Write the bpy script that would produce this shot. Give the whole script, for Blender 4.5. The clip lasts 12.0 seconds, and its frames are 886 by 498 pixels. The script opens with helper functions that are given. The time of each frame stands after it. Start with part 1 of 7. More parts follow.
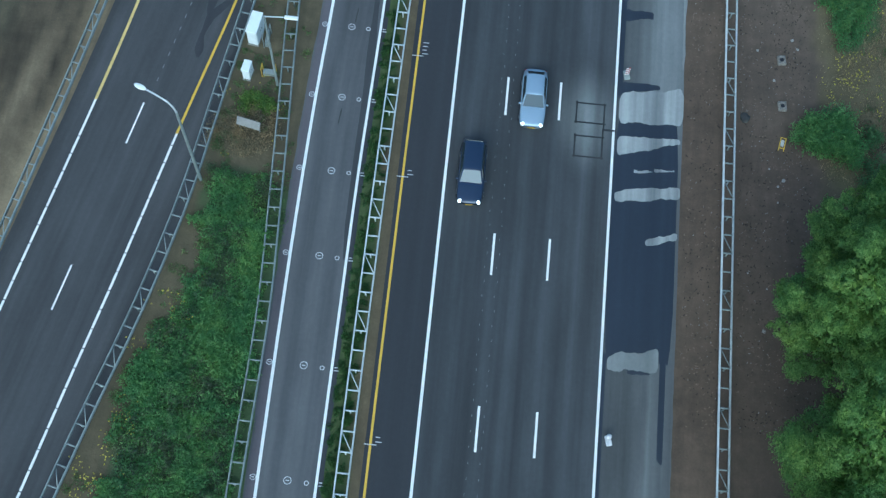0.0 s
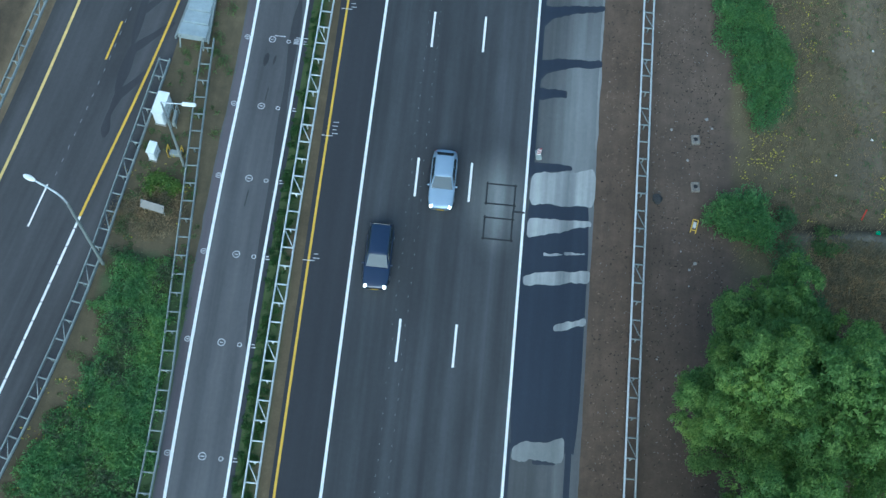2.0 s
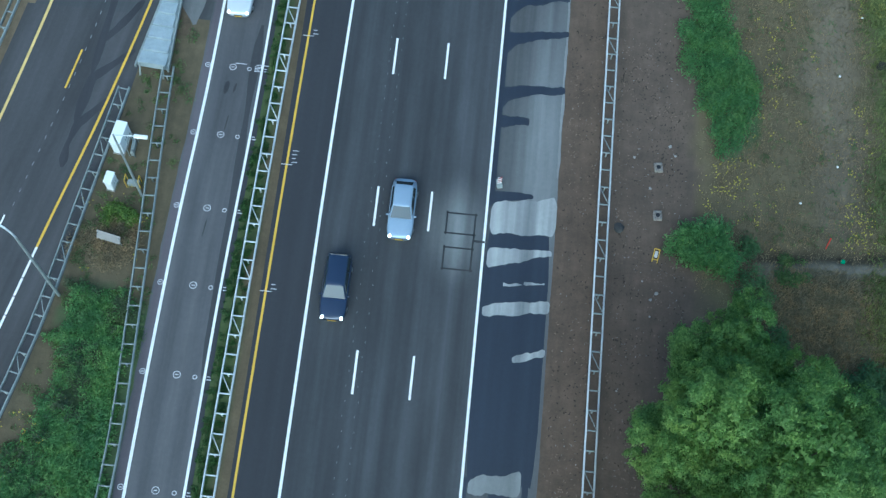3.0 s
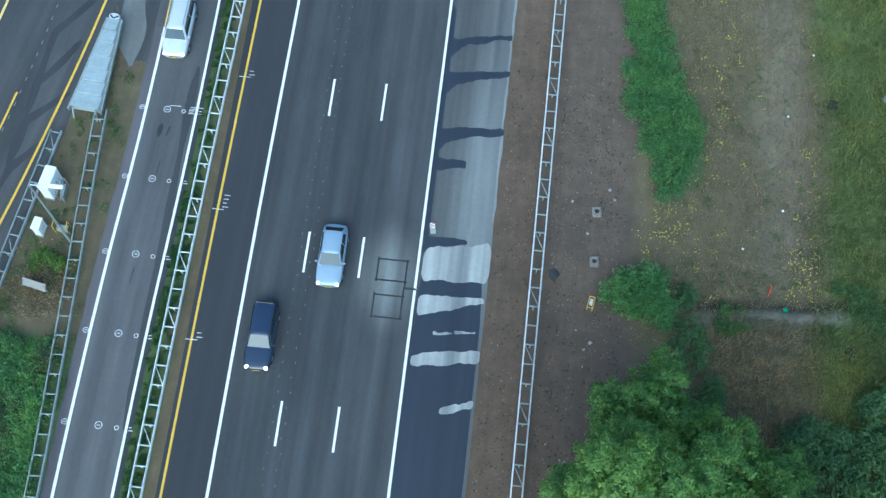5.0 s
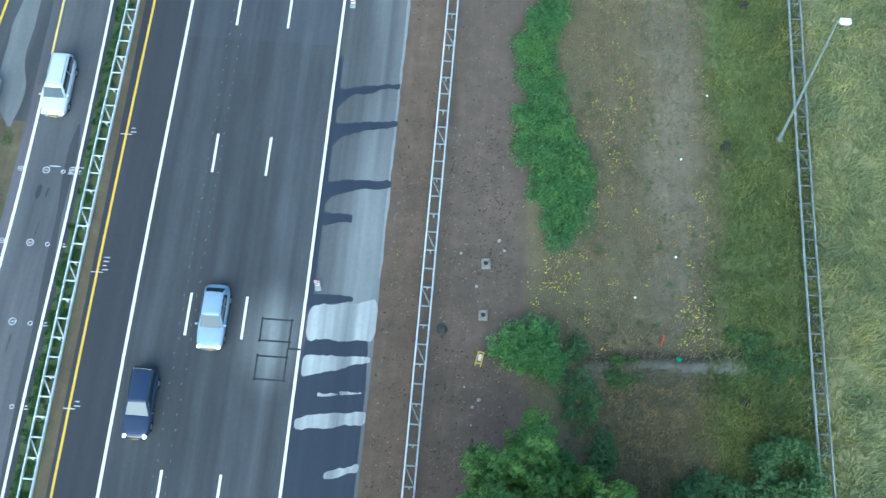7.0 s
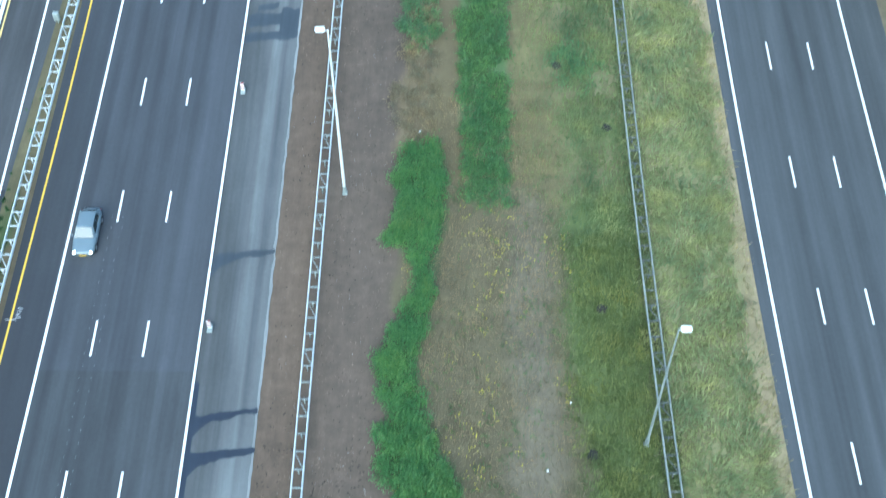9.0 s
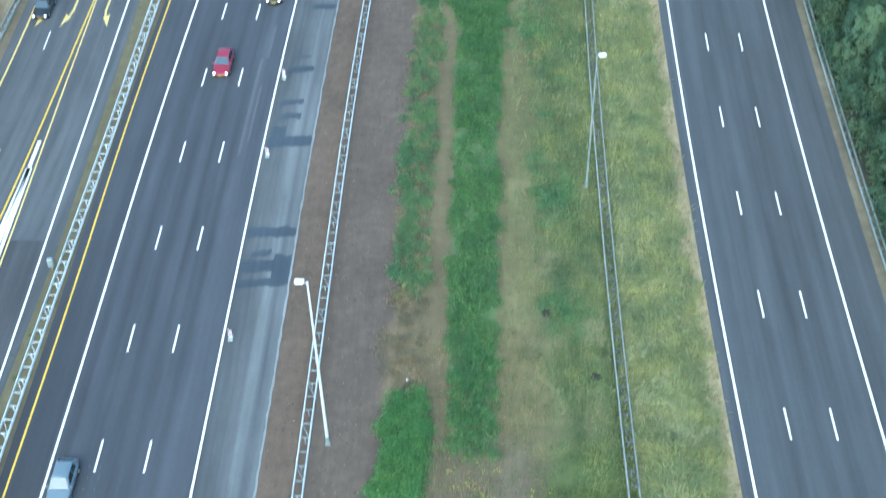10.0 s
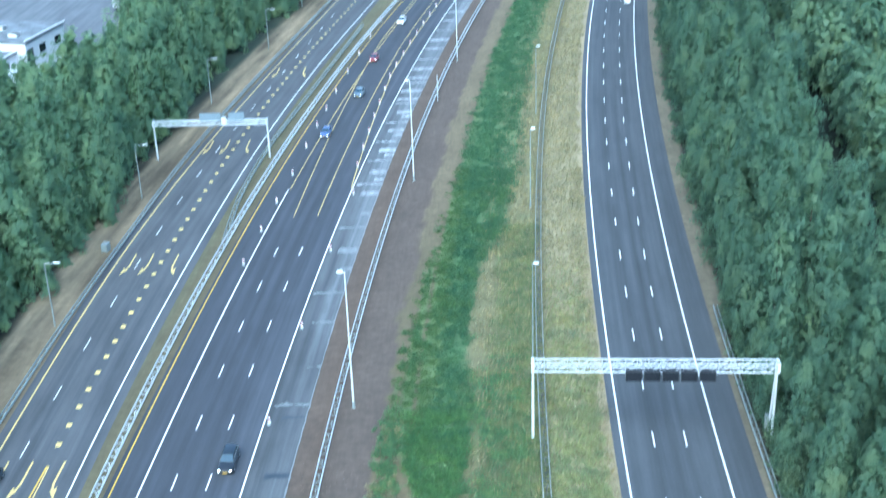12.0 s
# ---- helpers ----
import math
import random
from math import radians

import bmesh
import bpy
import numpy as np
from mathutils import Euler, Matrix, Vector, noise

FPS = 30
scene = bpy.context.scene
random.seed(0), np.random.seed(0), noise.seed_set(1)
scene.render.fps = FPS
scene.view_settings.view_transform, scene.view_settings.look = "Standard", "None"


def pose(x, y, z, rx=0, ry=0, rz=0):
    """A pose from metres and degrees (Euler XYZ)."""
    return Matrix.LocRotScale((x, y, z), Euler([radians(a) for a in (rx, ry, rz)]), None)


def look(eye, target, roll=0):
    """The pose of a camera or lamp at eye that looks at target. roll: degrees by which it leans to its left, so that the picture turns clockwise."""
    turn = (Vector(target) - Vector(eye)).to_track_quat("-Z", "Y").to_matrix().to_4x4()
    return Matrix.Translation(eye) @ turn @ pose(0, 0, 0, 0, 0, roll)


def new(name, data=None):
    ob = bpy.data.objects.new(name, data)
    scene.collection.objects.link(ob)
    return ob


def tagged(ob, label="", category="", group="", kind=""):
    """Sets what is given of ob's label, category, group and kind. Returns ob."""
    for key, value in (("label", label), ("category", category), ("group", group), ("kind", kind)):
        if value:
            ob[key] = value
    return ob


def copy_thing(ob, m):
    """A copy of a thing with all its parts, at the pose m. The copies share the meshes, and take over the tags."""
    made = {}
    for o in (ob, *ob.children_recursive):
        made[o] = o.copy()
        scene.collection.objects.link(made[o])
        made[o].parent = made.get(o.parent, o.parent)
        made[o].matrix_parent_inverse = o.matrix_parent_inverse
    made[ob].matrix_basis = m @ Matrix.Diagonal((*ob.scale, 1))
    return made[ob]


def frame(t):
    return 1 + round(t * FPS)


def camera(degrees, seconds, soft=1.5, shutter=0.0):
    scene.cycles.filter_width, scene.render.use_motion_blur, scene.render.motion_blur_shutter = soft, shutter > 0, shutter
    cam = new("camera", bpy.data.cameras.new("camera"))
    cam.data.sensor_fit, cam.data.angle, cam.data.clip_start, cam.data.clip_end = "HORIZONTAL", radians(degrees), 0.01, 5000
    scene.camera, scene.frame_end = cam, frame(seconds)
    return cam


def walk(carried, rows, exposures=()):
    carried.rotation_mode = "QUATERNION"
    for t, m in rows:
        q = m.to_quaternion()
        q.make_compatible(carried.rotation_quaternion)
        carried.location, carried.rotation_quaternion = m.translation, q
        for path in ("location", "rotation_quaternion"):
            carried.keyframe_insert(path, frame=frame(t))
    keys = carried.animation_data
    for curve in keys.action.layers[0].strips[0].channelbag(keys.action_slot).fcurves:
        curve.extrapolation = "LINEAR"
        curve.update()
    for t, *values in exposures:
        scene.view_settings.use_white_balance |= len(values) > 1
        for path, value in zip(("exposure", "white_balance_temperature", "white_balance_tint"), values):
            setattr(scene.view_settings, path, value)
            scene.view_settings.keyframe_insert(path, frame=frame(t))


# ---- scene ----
# camera: seconds, place, heading (degrees from +y to the left), elevation, roll
cam = camera(38.50, 12.0, soft=1.3, shutter=0.35)
ROWS = [
    (0, -2.74, -31.94, 79.71, 1.18, -69.09, 4.73),
    (0.5, -1.49, -30.73, 79.83, 2.74, -69.06, 3.61),
    (1, -0.18, -29.50, 79.96, 3.52, -68.44, 3.03),
    (1.5, 1.16, -28.28, 80.13, 1.88, -68.17, 4.39),
    (2, 2.62, -27.05, 80.29, 0.50, -68.05, 5.32),
    (2.5, 4.30, -25.85, 80.39, 0.97, -68.14, 4.82),
    (3, 6.10, -24.70, 80.43, 2.09, -67.98, 3.74),
    (5, 13.52, -20.50, 79.96, 7.63, -67.88, -1.37),
    (5.5, 15.28, -19.49, 79.74, 7.78, -67.82, -1.81),
    (6, 16.97, -18.49, 79.45, 8.41, -67.72, -2.48),
    (6.5, 18.56, -17.54, 79.14, 7.97, -67.47, -2.55),
    (8.3, 23.77, -14.64, 78.42, 0.49, -60.84, 1.03),
    (8.5, 24.38, -14.21, 78.37, 0.69, -58.78, 0.47),
    (9, 25.96, -13.09, 78.30, 0.87, -54.53, -0.20),
    (9.5, 27.55, -12.03, 78.26, 1.97, -49.67, -0.75),
    (10, 29.11, -10.84, 78.27, 2.54, -44.25, -1.23),
    (10.5, 30.53, -9.79, 78.29, 2.52, -39.54, -1.74),
    (11, 31.86, -8.85, 78.31, 2.65, -33.79, -2.41),
    (11.5, 33.10, -7.81, 78.26, 2.83, -29.61, -2.54),
    (12, 34.33, -6.89, 78.20, 2.09, -24.28, -1.92),
]
walk(cam, [(t, pose(x, y, z, 90 + up, 0, yaw) @ pose(0, 0, 0, 0, 0, roll)) for t, x, y, z, yaw, up, roll in ROWS],
     exposures=[(0.0, 0.6, 4760, -12), (3.0, 0.82, 4780, -12), (6.5, 1.38, 4840, -12), (8.5, 1.66, 4900, -11), (10.0, 1.7, 4850, -11), (11.0, 1.8, 4680, -11), (12.0, 1.88, 4600, -8)])

# ---- world, sun, exposure ----
world = bpy.data.worlds.new("overcast_sky")
scene.world = world
world.use_nodes = True
wn = world.node_tree
sky = wn.nodes.new("ShaderNodeTexSky")
sky.sky_type = "NISHITA"
sky.sun_disc = False
sky.sun_elevation = radians(42)
sky.sun_rotation = radians(200)
sky.dust_density = 4.0
wn.links.new(sky.outputs[0], wn.nodes["Background"].inputs[0])
wn.nodes["Background"].inputs[1].default_value = 0.11
sun = new("sun", bpy.data.lights.new("sun", "SUN"))
sun.data.energy, sun.data.angle, sun.data.color = 0.9, radians(35), (1.0, 0.96, 0.9)
sun.matrix_world = look((0, 0, 100), (-0.25, 0.75, 99.0))



# ---- node helpers ----
def material(name):
    m = bpy.data.materials.new(name)
    m.use_nodes = True
    nt = m.node_tree
    return m, nt, nt.nodes["Principled BSDF"]


def node(nt, kind, **props):
    n = nt.nodes.new(kind)
    for key, value in props.items():
        n.inputs[key.replace("_", " ")].default_value = value
    return n


def mapped(nt, scale, source="Object"):
    tc = nt.nodes.new("ShaderNodeTexCoord")
    mp = nt.nodes.new("ShaderNodeMapping")
    mp.inputs["Scale"].default_value = scale
    nt.links.new(tc.outputs[source], mp.inputs[0])
    return mp.outputs[0]


def noise_tex(nt, vector, scale, detail=4.0, rough=0.55):
    n = node(nt, "ShaderNodeTexNoise", Scale=scale, Detail=detail, Roughness=rough)
    nt.links.new(vector, n.inputs["Vector"])
    return n.outputs["Fac"]


def ramp(nt, fac, stops):
    r = nt.nodes.new("ShaderNodeValToRGB")
    el = r.color_ramp.elements
    while len(el) < len(stops):
        el.new(0.5)
    for e, (p, c) in zip(el, stops):
        e.position = p
        e.color = (*c, 1) if isinstance(c, tuple) else (c, c, c, 1)
    nt.links.new(fac, r.inputs[0])
    return r.outputs[0]


def mix(nt, kind, fac, a, b):
    n = nt.nodes.new("ShaderNodeMix")
    n.data_type, n.blend_type = "RGBA", kind
    for socket, value in ((n.inputs[0], fac), (n.inputs[6], a), (n.inputs[7], b)):
        if isinstance(value, (int, float)):
            socket.default_value = value
        elif isinstance(value, tuple):
            socket.default_value = (*value, 1)
        else:
            nt.links.new(value, socket)
    return n.outputs[2]


def bump(nt, bsdf, fac, strength, distance):
    b = node(nt, "ShaderNodeBump", Strength=strength, Distance=distance)
    nt.links.new(fac, b.inputs["Height"])
    nt.links.new(b.outputs[0], bsdf.inputs["Normal"])


def plain(name, colour, rough=0.6, metal=0.0, vary=0.25, scale=3.0, bumpy=0.0):
    """A painted or metal surface with two scales of wear."""
    m, nt, b = material(name)
    v = mapped(nt, (1, 1, 1))
    f = noise_tex(nt, v, scale, 6)
    g = noise_tex(nt, v, scale * 9, 3)
    c = mix(nt, "MULTIPLY", 1.0, colour, ramp(nt, f, [(0.25, 1 - vary), (0.7, 1.0)]))
    c = mix(nt, "MULTIPLY", 1.0, c, ramp(nt, g, [(0.3, 1 - vary * 0.5), (0.6, 1.0)]))
    nt.links.new(c, b.inputs["Base Color"])
    b.inputs["Roughness"].default_value = rough
    b.inputs["Metallic"].default_value = metal
    if bumpy:
        bump(nt, b, g, 0.4, bumpy)
    return m


def asphalt(name, low, high, rough=0.85, streak=0.35, stain=None, profile=None, older=None):
    """Road surface: fine grain, long streaks along the lane (uv: metres across, metres along) and wheel tracks."""
    m, nt, b = material(name)
    uv = nt.nodes.new("ShaderNodeUVMap")
    mp = nt.nodes.new("ShaderNodeMapping")
    mp.inputs["Scale"].default_value = (1.0, 0.02, 1.0)
    nt.links.new(uv.outputs[0], mp.inputs[0])
    long = noise_tex(nt, mp.outputs[0], 1.0, 3, 0.55)
    mp2 = nt.nodes.new("ShaderNodeMapping")
    mp2.inputs["Scale"].default_value = (1.0, 0.25, 1.0)
    nt.links.new(uv.outputs[0], mp2.inputs[0])
    blot = noise_tex(nt, mp2.outputs[0], 0.35, 5, 0.6)
    grain = noise_tex(nt, uv.outputs[0], 28.0, 3, 0.7)
    c = mix(nt, "MIX", ramp(nt, long, [(0.3, 0.0), (0.72, 1.0)]), low, high)
    if stain:
        # a bleached worn spot: centre, half sizes, strength
        mp3 = nt.nodes.new("ShaderNodeMapping")
        mp3.vector_type = "POINT"
        mp3.inputs["Location"].default_value = (-stain[0] / stain[2], -stain[1] / stain[3], 0)
        mp3.inputs["Scale"].default_value = (1 / stain[2], 1 / stain[3], 1)
        nt.links.new(uv.outputs[0], mp3.inputs[0])
        le = nt.nodes.new("ShaderNodeVectorMath")
        le.operation = "LENGTH"
        nt.links.new(mp3.outputs[0], le.inputs[0])
        ad2 = nt.nodes.new("ShaderNodeMath")
        nt.links.new(le.outputs["Value"], ad2.inputs[0])
        nt.links.new(blot, ad2.inputs[1])
        mr2 = node(nt, "ShaderNodeMapRange", From_Min=0.45, From_Max=1.75, To_Min=1.0, To_Max=0.0)
        mr2.interpolation_type = "SMOOTHERSTEP"
        nt.links.new(ad2.outputs[0], mr2.inputs[0])
        c = mix(nt, "MIX", ramp(nt, mr2.outputs[0], [(0.0, 0.0), (1.0, stain[4])]), c, mix(nt, "MULTIPLY", 1.0, stain[5], ramp(nt, long, [(0.3, 0.7), (0.7, 1.15)])))
    c = mix(nt, "MULTIPLY", 1.0, c, ramp(nt, blot, [(0.3, 1 - streak), (0.65, 1.0)]))
    c = mix(nt, "MULTIPLY", 1.0, c, ramp(nt, grain, [(0.3, 0.80), (0.68, 1.0)]))
    speck = noise_tex(nt, uv.outputs[0], 3.2, 4, 0.7)
    c = mix(nt, "MULTIPLY", 1.0, c, ramp(nt, speck, [(0.3, 0.90), (0.55, 0.97), (0.75, 1.06)]))
    if older:
        # an older, darker surface that gives way between two distances along
        so = nt.nodes.new("ShaderNodeSeparateXYZ")
        nt.links.new(uv.outputs[0], so.inputs[0])
        mo = node(nt, "ShaderNodeMapRange", From_Min=older[0], From_Max=older[1])
        nt.links.new(so.outputs[1], mo.inputs[0])
        c = mix(nt, "MULTIPLY", 1.0, c, ramp(nt, mo.outputs[0], [(0.0, older[2]), (1.0, 1.0)]))
    if profile:
        # worn bands across the width: (metres across, factor) from the first to the last
        sx = nt.nodes.new("ShaderNodeSeparateXYZ")
        nt.links.new(uv.outputs[0], sx.inputs[0])
        wav = nt.nodes.new("ShaderNodeMath")
        wav.operation = "MULTIPLY_ADD"
        wav.inputs[1].default_value, wav.inputs[2].default_value = 0.9, -0.45
        nt.links.new(blot, wav.inputs[0])
        ad = nt.nodes.new("ShaderNodeMath")
        nt.links.new(sx.outputs[0], ad.inputs[0])
        nt.links.new(wav.outputs[0], ad.inputs[1])
        mr = node(nt, "ShaderNodeMapRange", From_Min=profile[0][0], From_Max=profile[-1][0])
        nt.links.new(ad.outputs[0], mr.inputs[0])
        span = profile[-1][0] - profile[0][0]
        c = mix(nt, "MULTIPLY", 1.0, c, ramp(nt, mr.outputs[0], [((p - profile[0][0]) / span, k) for p, k in profile]))
    nt.links.new(c, b.inputs["Base Color"])
    b.inputs["Roughness"].default_value = rough
    bump(nt, b, grain, 0.35, 0.01)
    return m


def leafy(name, dark, light, through_=0.35, tint=1.1):
    """Leaves: a colour by the piece, some light passing through."""
    m, nt, b = material(name)
    geo = nt.nodes.new("ShaderNodeNewGeometry")
    info = nt.nodes.new("ShaderNodeObjectInfo")
    v = mapped(nt, (1, 1, 1))
    n, n2 = noise_tex(nt, v, 0.3, 3), noise_tex(nt, v, tint, 4, 0.6)
    c = mix(nt, "MIX", geo.outputs["Random Per Island"], dark, light)
    c = mix(nt, "MULTIPLY", 1.0, c, ramp(nt, n, [(0.3, (0.70, 0.78, 0.86)), (0.7, (1.05, 1.0, 0.92))]))
    c = mix(nt, "MULTIPLY", 1.0, c, ramp(nt, n2, [(0.32, (0.62, 0.70, 0.74)), (0.5, (0.95, 0.95, 0.95)), (0.68, (1.25, 1.12, 1.0))]))
    c = mix(nt, "MULTIPLY", 1.0, c, ramp(nt, info.outputs["Random"], [(0.0, (0.84, 0.88, 0.88)), (1.0, (1.0, 1.0, 0.95))]))
    nt.links.new(c, b.inputs["Base Color"])
    b.inputs["Roughness"].default_value = 0.6
    tr = nt.nodes.new("ShaderNodeBsdfTranslucent")
    nt.links.new(c, tr.inputs[0])
    ms = nt.nodes.new("ShaderNodeMixShader")
    ms.inputs[0].default_value = through_
    nt.links.new(b.outputs[0], ms.inputs[1])
    nt.links.new(tr.outputs[0], ms.inputs[2])
    nt.links.new(ms.outputs[0], nt.nodes["Material Output"].inputs[0])
    return m


# ---- materials ----
TRACKS = [(-3.7, 0.95), (-2.7, 0.85), (-1.9, 1.05), (-1.0, 0.85), (0.0, 1.0), (1.0, 0.85), (1.9, 1.05), (2.8, 0.85), (3.8, 1.05), (4.8, 0.95), (5.7, 1.25), (6.6, 1.05), (7.65, 1.2)]
M_LANE = asphalt("worn_asphalt", (0.044, 0.046, 0.052), (0.080, 0.085, 0.094), stain=(5.7, 9.3, 2.4, 4.2, 0.9, (0.22, 0.23, 0.23)), profile=TRACKS)
M_LANE_NEW = asphalt("fresh_asphalt", (0.050, 0.053, 0.063), (0.078, 0.082, 0.095), streak=0.22, profile=TRACKS)
M_STRIP_FAR = asphalt("resurfaced_edge_asphalt", (0.050, 0.053, 0.063), (0.072, 0.076, 0.088), streak=0.2, older=(38, 80, 0.63))
M_STRIP = asphalt("smooth_dark_asphalt", (0.032, 0.033, 0.040), (0.044, 0.046, 0.054), streak=0.15)
M_SHOULDER = asphalt("pale_shoulder_asphalt", (0.120, 0.124, 0.132), (0.228, 0.233, 0.239), streak=0.3, older=(120, 195, 0.73), stain=(10.7, 15.0, 2.6, 13.0, 0.85, (0.36, 0.375, 0.38)), profile=[(7.65, 0.62), (8.3, 0.68), (9.4, 0.76), (10.2, 0.92), (10.9, 1.28), (11.3, 0.95), (11.9, 1.12), (12.6, 1.0)])
M_AUX = asphalt("grey_asphalt", (0.085, 0.085, 0.092), (0.15, 0.15, 0.158), streak=0.3, older=(55, 14, 0.6))
M_JOIN = asphalt("patched_asphalt", (0.075, 0.078, 0.085), (0.125, 0.128, 0.135), streak=0.3, older=(30, 75, 0.7))
M_RAMP = asphalt("ramp_asphalt", (0.055, 0.055, 0.059), (0.096, 0.095, 0.10), streak=0.35)
M_EAST = asphalt("porous_asphalt", (0.057, 0.061, 0.067), (0.093, 0.098, 0.106), streak=0.2, profile=[(47.9, 0.9), (49.5, 1.05), (51.5, 1.05), (53.0, 1.0), (53.9, 0.78), (54.7, 1.0), (55.6, 1.0), (56.4, 0.78), (57.1, 1.0), (57.9, 0.8), (59.0, 1.0), (62.85, 0.9)])
M_WET = asphalt("wet_asphalt", (0.021, 0.027, 0.044), (0.032, 0.040, 0.060), rough=0.55, streak=0.2)
M_DAMP = asphalt("damp_asphalt", (0.046, 0.055, 0.069), (0.068, 0.078, 0.093), rough=0.6, streak=0.3)
M_DRY = asphalt("dried_pale_film", (0.20, 0.21, 0.22), (0.54, 0.55, 0.54), rough=0.8, streak=0.4)
M_TAR = plain("tar_sealant", (0.028, 0.029, 0.032), 0.6)
M_WHITE = plain("white_road_paint", (0.82, 0.82, 0.82), 0.6, vary=0.12, scale=1.2)
M_YELLOW = plain("yellow_road_paint", (0.66, 0.44, 0.05), 0.6, vary=0.15, scale=1.2)
M_PALE_YELLOW = plain("worn_yellow_paint", (0.74, 0.56, 0.20), 0.6, vary=0.3, scale=1.2)
M_FILM = asphalt("thin_dried_film", (0.20, 0.21, 0.21), (0.30, 0.31, 0.31), rough=0.8, streak=0.35)
M_CHALK = plain("white_survey_spray", (0.7, 0.7, 0.74), 0.8, vary=0.4, scale=5)
M_ZINC = plain("galvanised_steel", (0.70, 0.74, 0.76), 0.5, 0.15, vary=0.3, scale=2)
M_ZINC_DULL = plain("weathered_galvanised_steel", (0.36, 0.40, 0.39), 0.6, 0.3, vary=0.35, scale=2)
M_WHITE_STEEL = plain("white_coated_steel", (0.64, 0.66, 0.67), 0.5, 0.0, vary=0.15, scale=1)
M_BLACK = plain("black_sign_face", (0.012, 0.013, 0.016), 0.35)
M_LAMPGLASS = plain("white_lamp_housing", (0.85, 0.86, 0.86), 0.4, vary=0.08)
M_CABINET = plain("white_cabinet_paint", (0.82, 0.86, 0.87), 0.45, vary=0.12, scale=2)
M_CONCRETE = plain("concrete", (0.33, 0.32, 0.30), 0.9, vary=0.3, scale=6, bumpy=0.01)
M_BARK = plain("bark", (0.10, 0.085, 0.065), 0.95, vary=0.5, scale=4, bumpy=0.03)
M_RED = plain("dark_red_reflective", (0.24, 0.04, 0.05), 0.5)
M_FLOWER = plain("yellow_flower", (0.58, 0.50, 0.06), 0.7, vary=0.5)
M_TREE = leafy("tree_leaf", (0.125, 0.232, 0.052), (0.31, 0.475, 0.125), 0.5, 0.5)
# wood leaves lifted to stand in for distance haze, the west more than the east
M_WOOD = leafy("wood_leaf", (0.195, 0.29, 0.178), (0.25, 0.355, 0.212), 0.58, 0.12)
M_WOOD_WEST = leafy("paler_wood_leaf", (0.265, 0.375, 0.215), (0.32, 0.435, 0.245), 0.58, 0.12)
M_BUSH = leafy("bramble_leaf", (0.13, 0.27, 0.082), (0.24, 0.415, 0.135), 0.5)
M_HERB = leafy("tall_weed_leaf", (0.105, 0.205, 0.068), (0.21, 0.345, 0.118), 0.45)
M_BLUE = leafy("blue_green_leaf", (0.10, 0.185, 0.068), (0.19, 0.30, 0.115), 0.45)
M_DEAD = leafy("withered_stalk", (0.20, 0.155, 0.09), (0.39, 0.305, 0.18), 0.3)
M_WEED = leafy("weed_leaf", (0.07, 0.13, 0.04), (0.18, 0.26, 0.085), 0.4)
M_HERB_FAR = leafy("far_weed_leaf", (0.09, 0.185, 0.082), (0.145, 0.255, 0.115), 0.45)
M_MEADOW = leafy("meadow_weed_leaf", (0.125, 0.222, 0.092), (0.225, 0.345, 0.15), 0.45)
# shrubs at the wood's foot: shade put into a darker leaf colour
M_SHRUB = leafy("shrub_leaf", (0.12, 0.185, 0.11), (0.175, 0.255, 0.145), 0.5, 0.12)
M_MOWN = leafy("mown_weed_leaf", (0.115, 0.19, 0.06), (0.20, 0.29, 0.095), 0.45)
M_GRASS = leafy("grass_blade", (0.185, 0.228, 0.086), (0.295, 0.335, 0.142), 0.4, 0.35)
M_VERGE = leafy("pale_grass_blade", (0.265, 0.292, 0.128), (0.395, 0.42, 0.20), 0.4, 0.35)
M_STRAW = leafy("dry_grass_blade", (0.26, 0.22, 0.10), (0.48, 0.42, 0.25), 0.4)


# ---- lines of the plan: metres across at y metres along ----
def main_bend(y):
    return np.where(np.asarray(y) > 70, (np.asarray(y, float) - 70) ** 2 / 3290, 0.0)


def east_bend(y):
    return (np.asarray(y, float) - 82) ** 2 / 3870


def smooth_line(*knots):
    """A smooth line through (y, x) knots."""
    ky = np.array([k[0] for k in knots], float)
    kx = np.array([k[1] for k in knots], float)
    slope = np.gradient(kx, ky)

    def at(y):
        y = np.asarray(y, float)
        i = np.clip(np.searchsorted(ky, y) - 1, 0, len(ky) - 2)
        h = ky[i + 1] - ky[i]
        s = (y - ky[i]) / h
        out = ((1 + 2 * s) * (1 - s) ** 2 * kx[i] + s * (1 - s) ** 2 * h * slope[i]
               + s * s * (3 - 2 * s) * kx[i + 1] + s * s * (s - 1) * h * slope[i + 1])
        out = np.where(s < 0, kx[0] + (y - ky[0]) * slope[0], out)
        return np.where(s > 1, kx[-1] + (y - ky[-1]) * slope[-1], out)
    return at


def main_line(offset):
    return lambda y: offset + main_bend(y)


def east_line(offset):
    return lambda y: offset + east_bend(y)


def beside(line, offset):
    return lambda y: line(y) + offset


ramp_left = smooth_line((-60, -42.0), (-9, -31.8), (15, -27.1), (35, -24.2), (60, -22.0), (92, -20.75), (120, -21.0), (144, -21.0), (164, -20.6), (185, -19.5), (213, -17.3), (260, -12.3), (328, -4.2))
ramp_right = smooth_line((-60, -36.3), (-20.8, -28.0), (-12.6, -26.25), (-5.8, -24.75), (-0.3, -23.6), (5.1, -22.5), (16, -20.1), (29, -17.8), (50, -16.2), (72, -15.1), (110, -14.5))
aux_left = smooth_line((-60, -13.4), (-20, -13.42), (-8, -13.5), (0, -13.5), (9, -13.38), (17, -13.13), (40, -13.1), (69, -13.4), (90, -13.9), (110, -14.3))
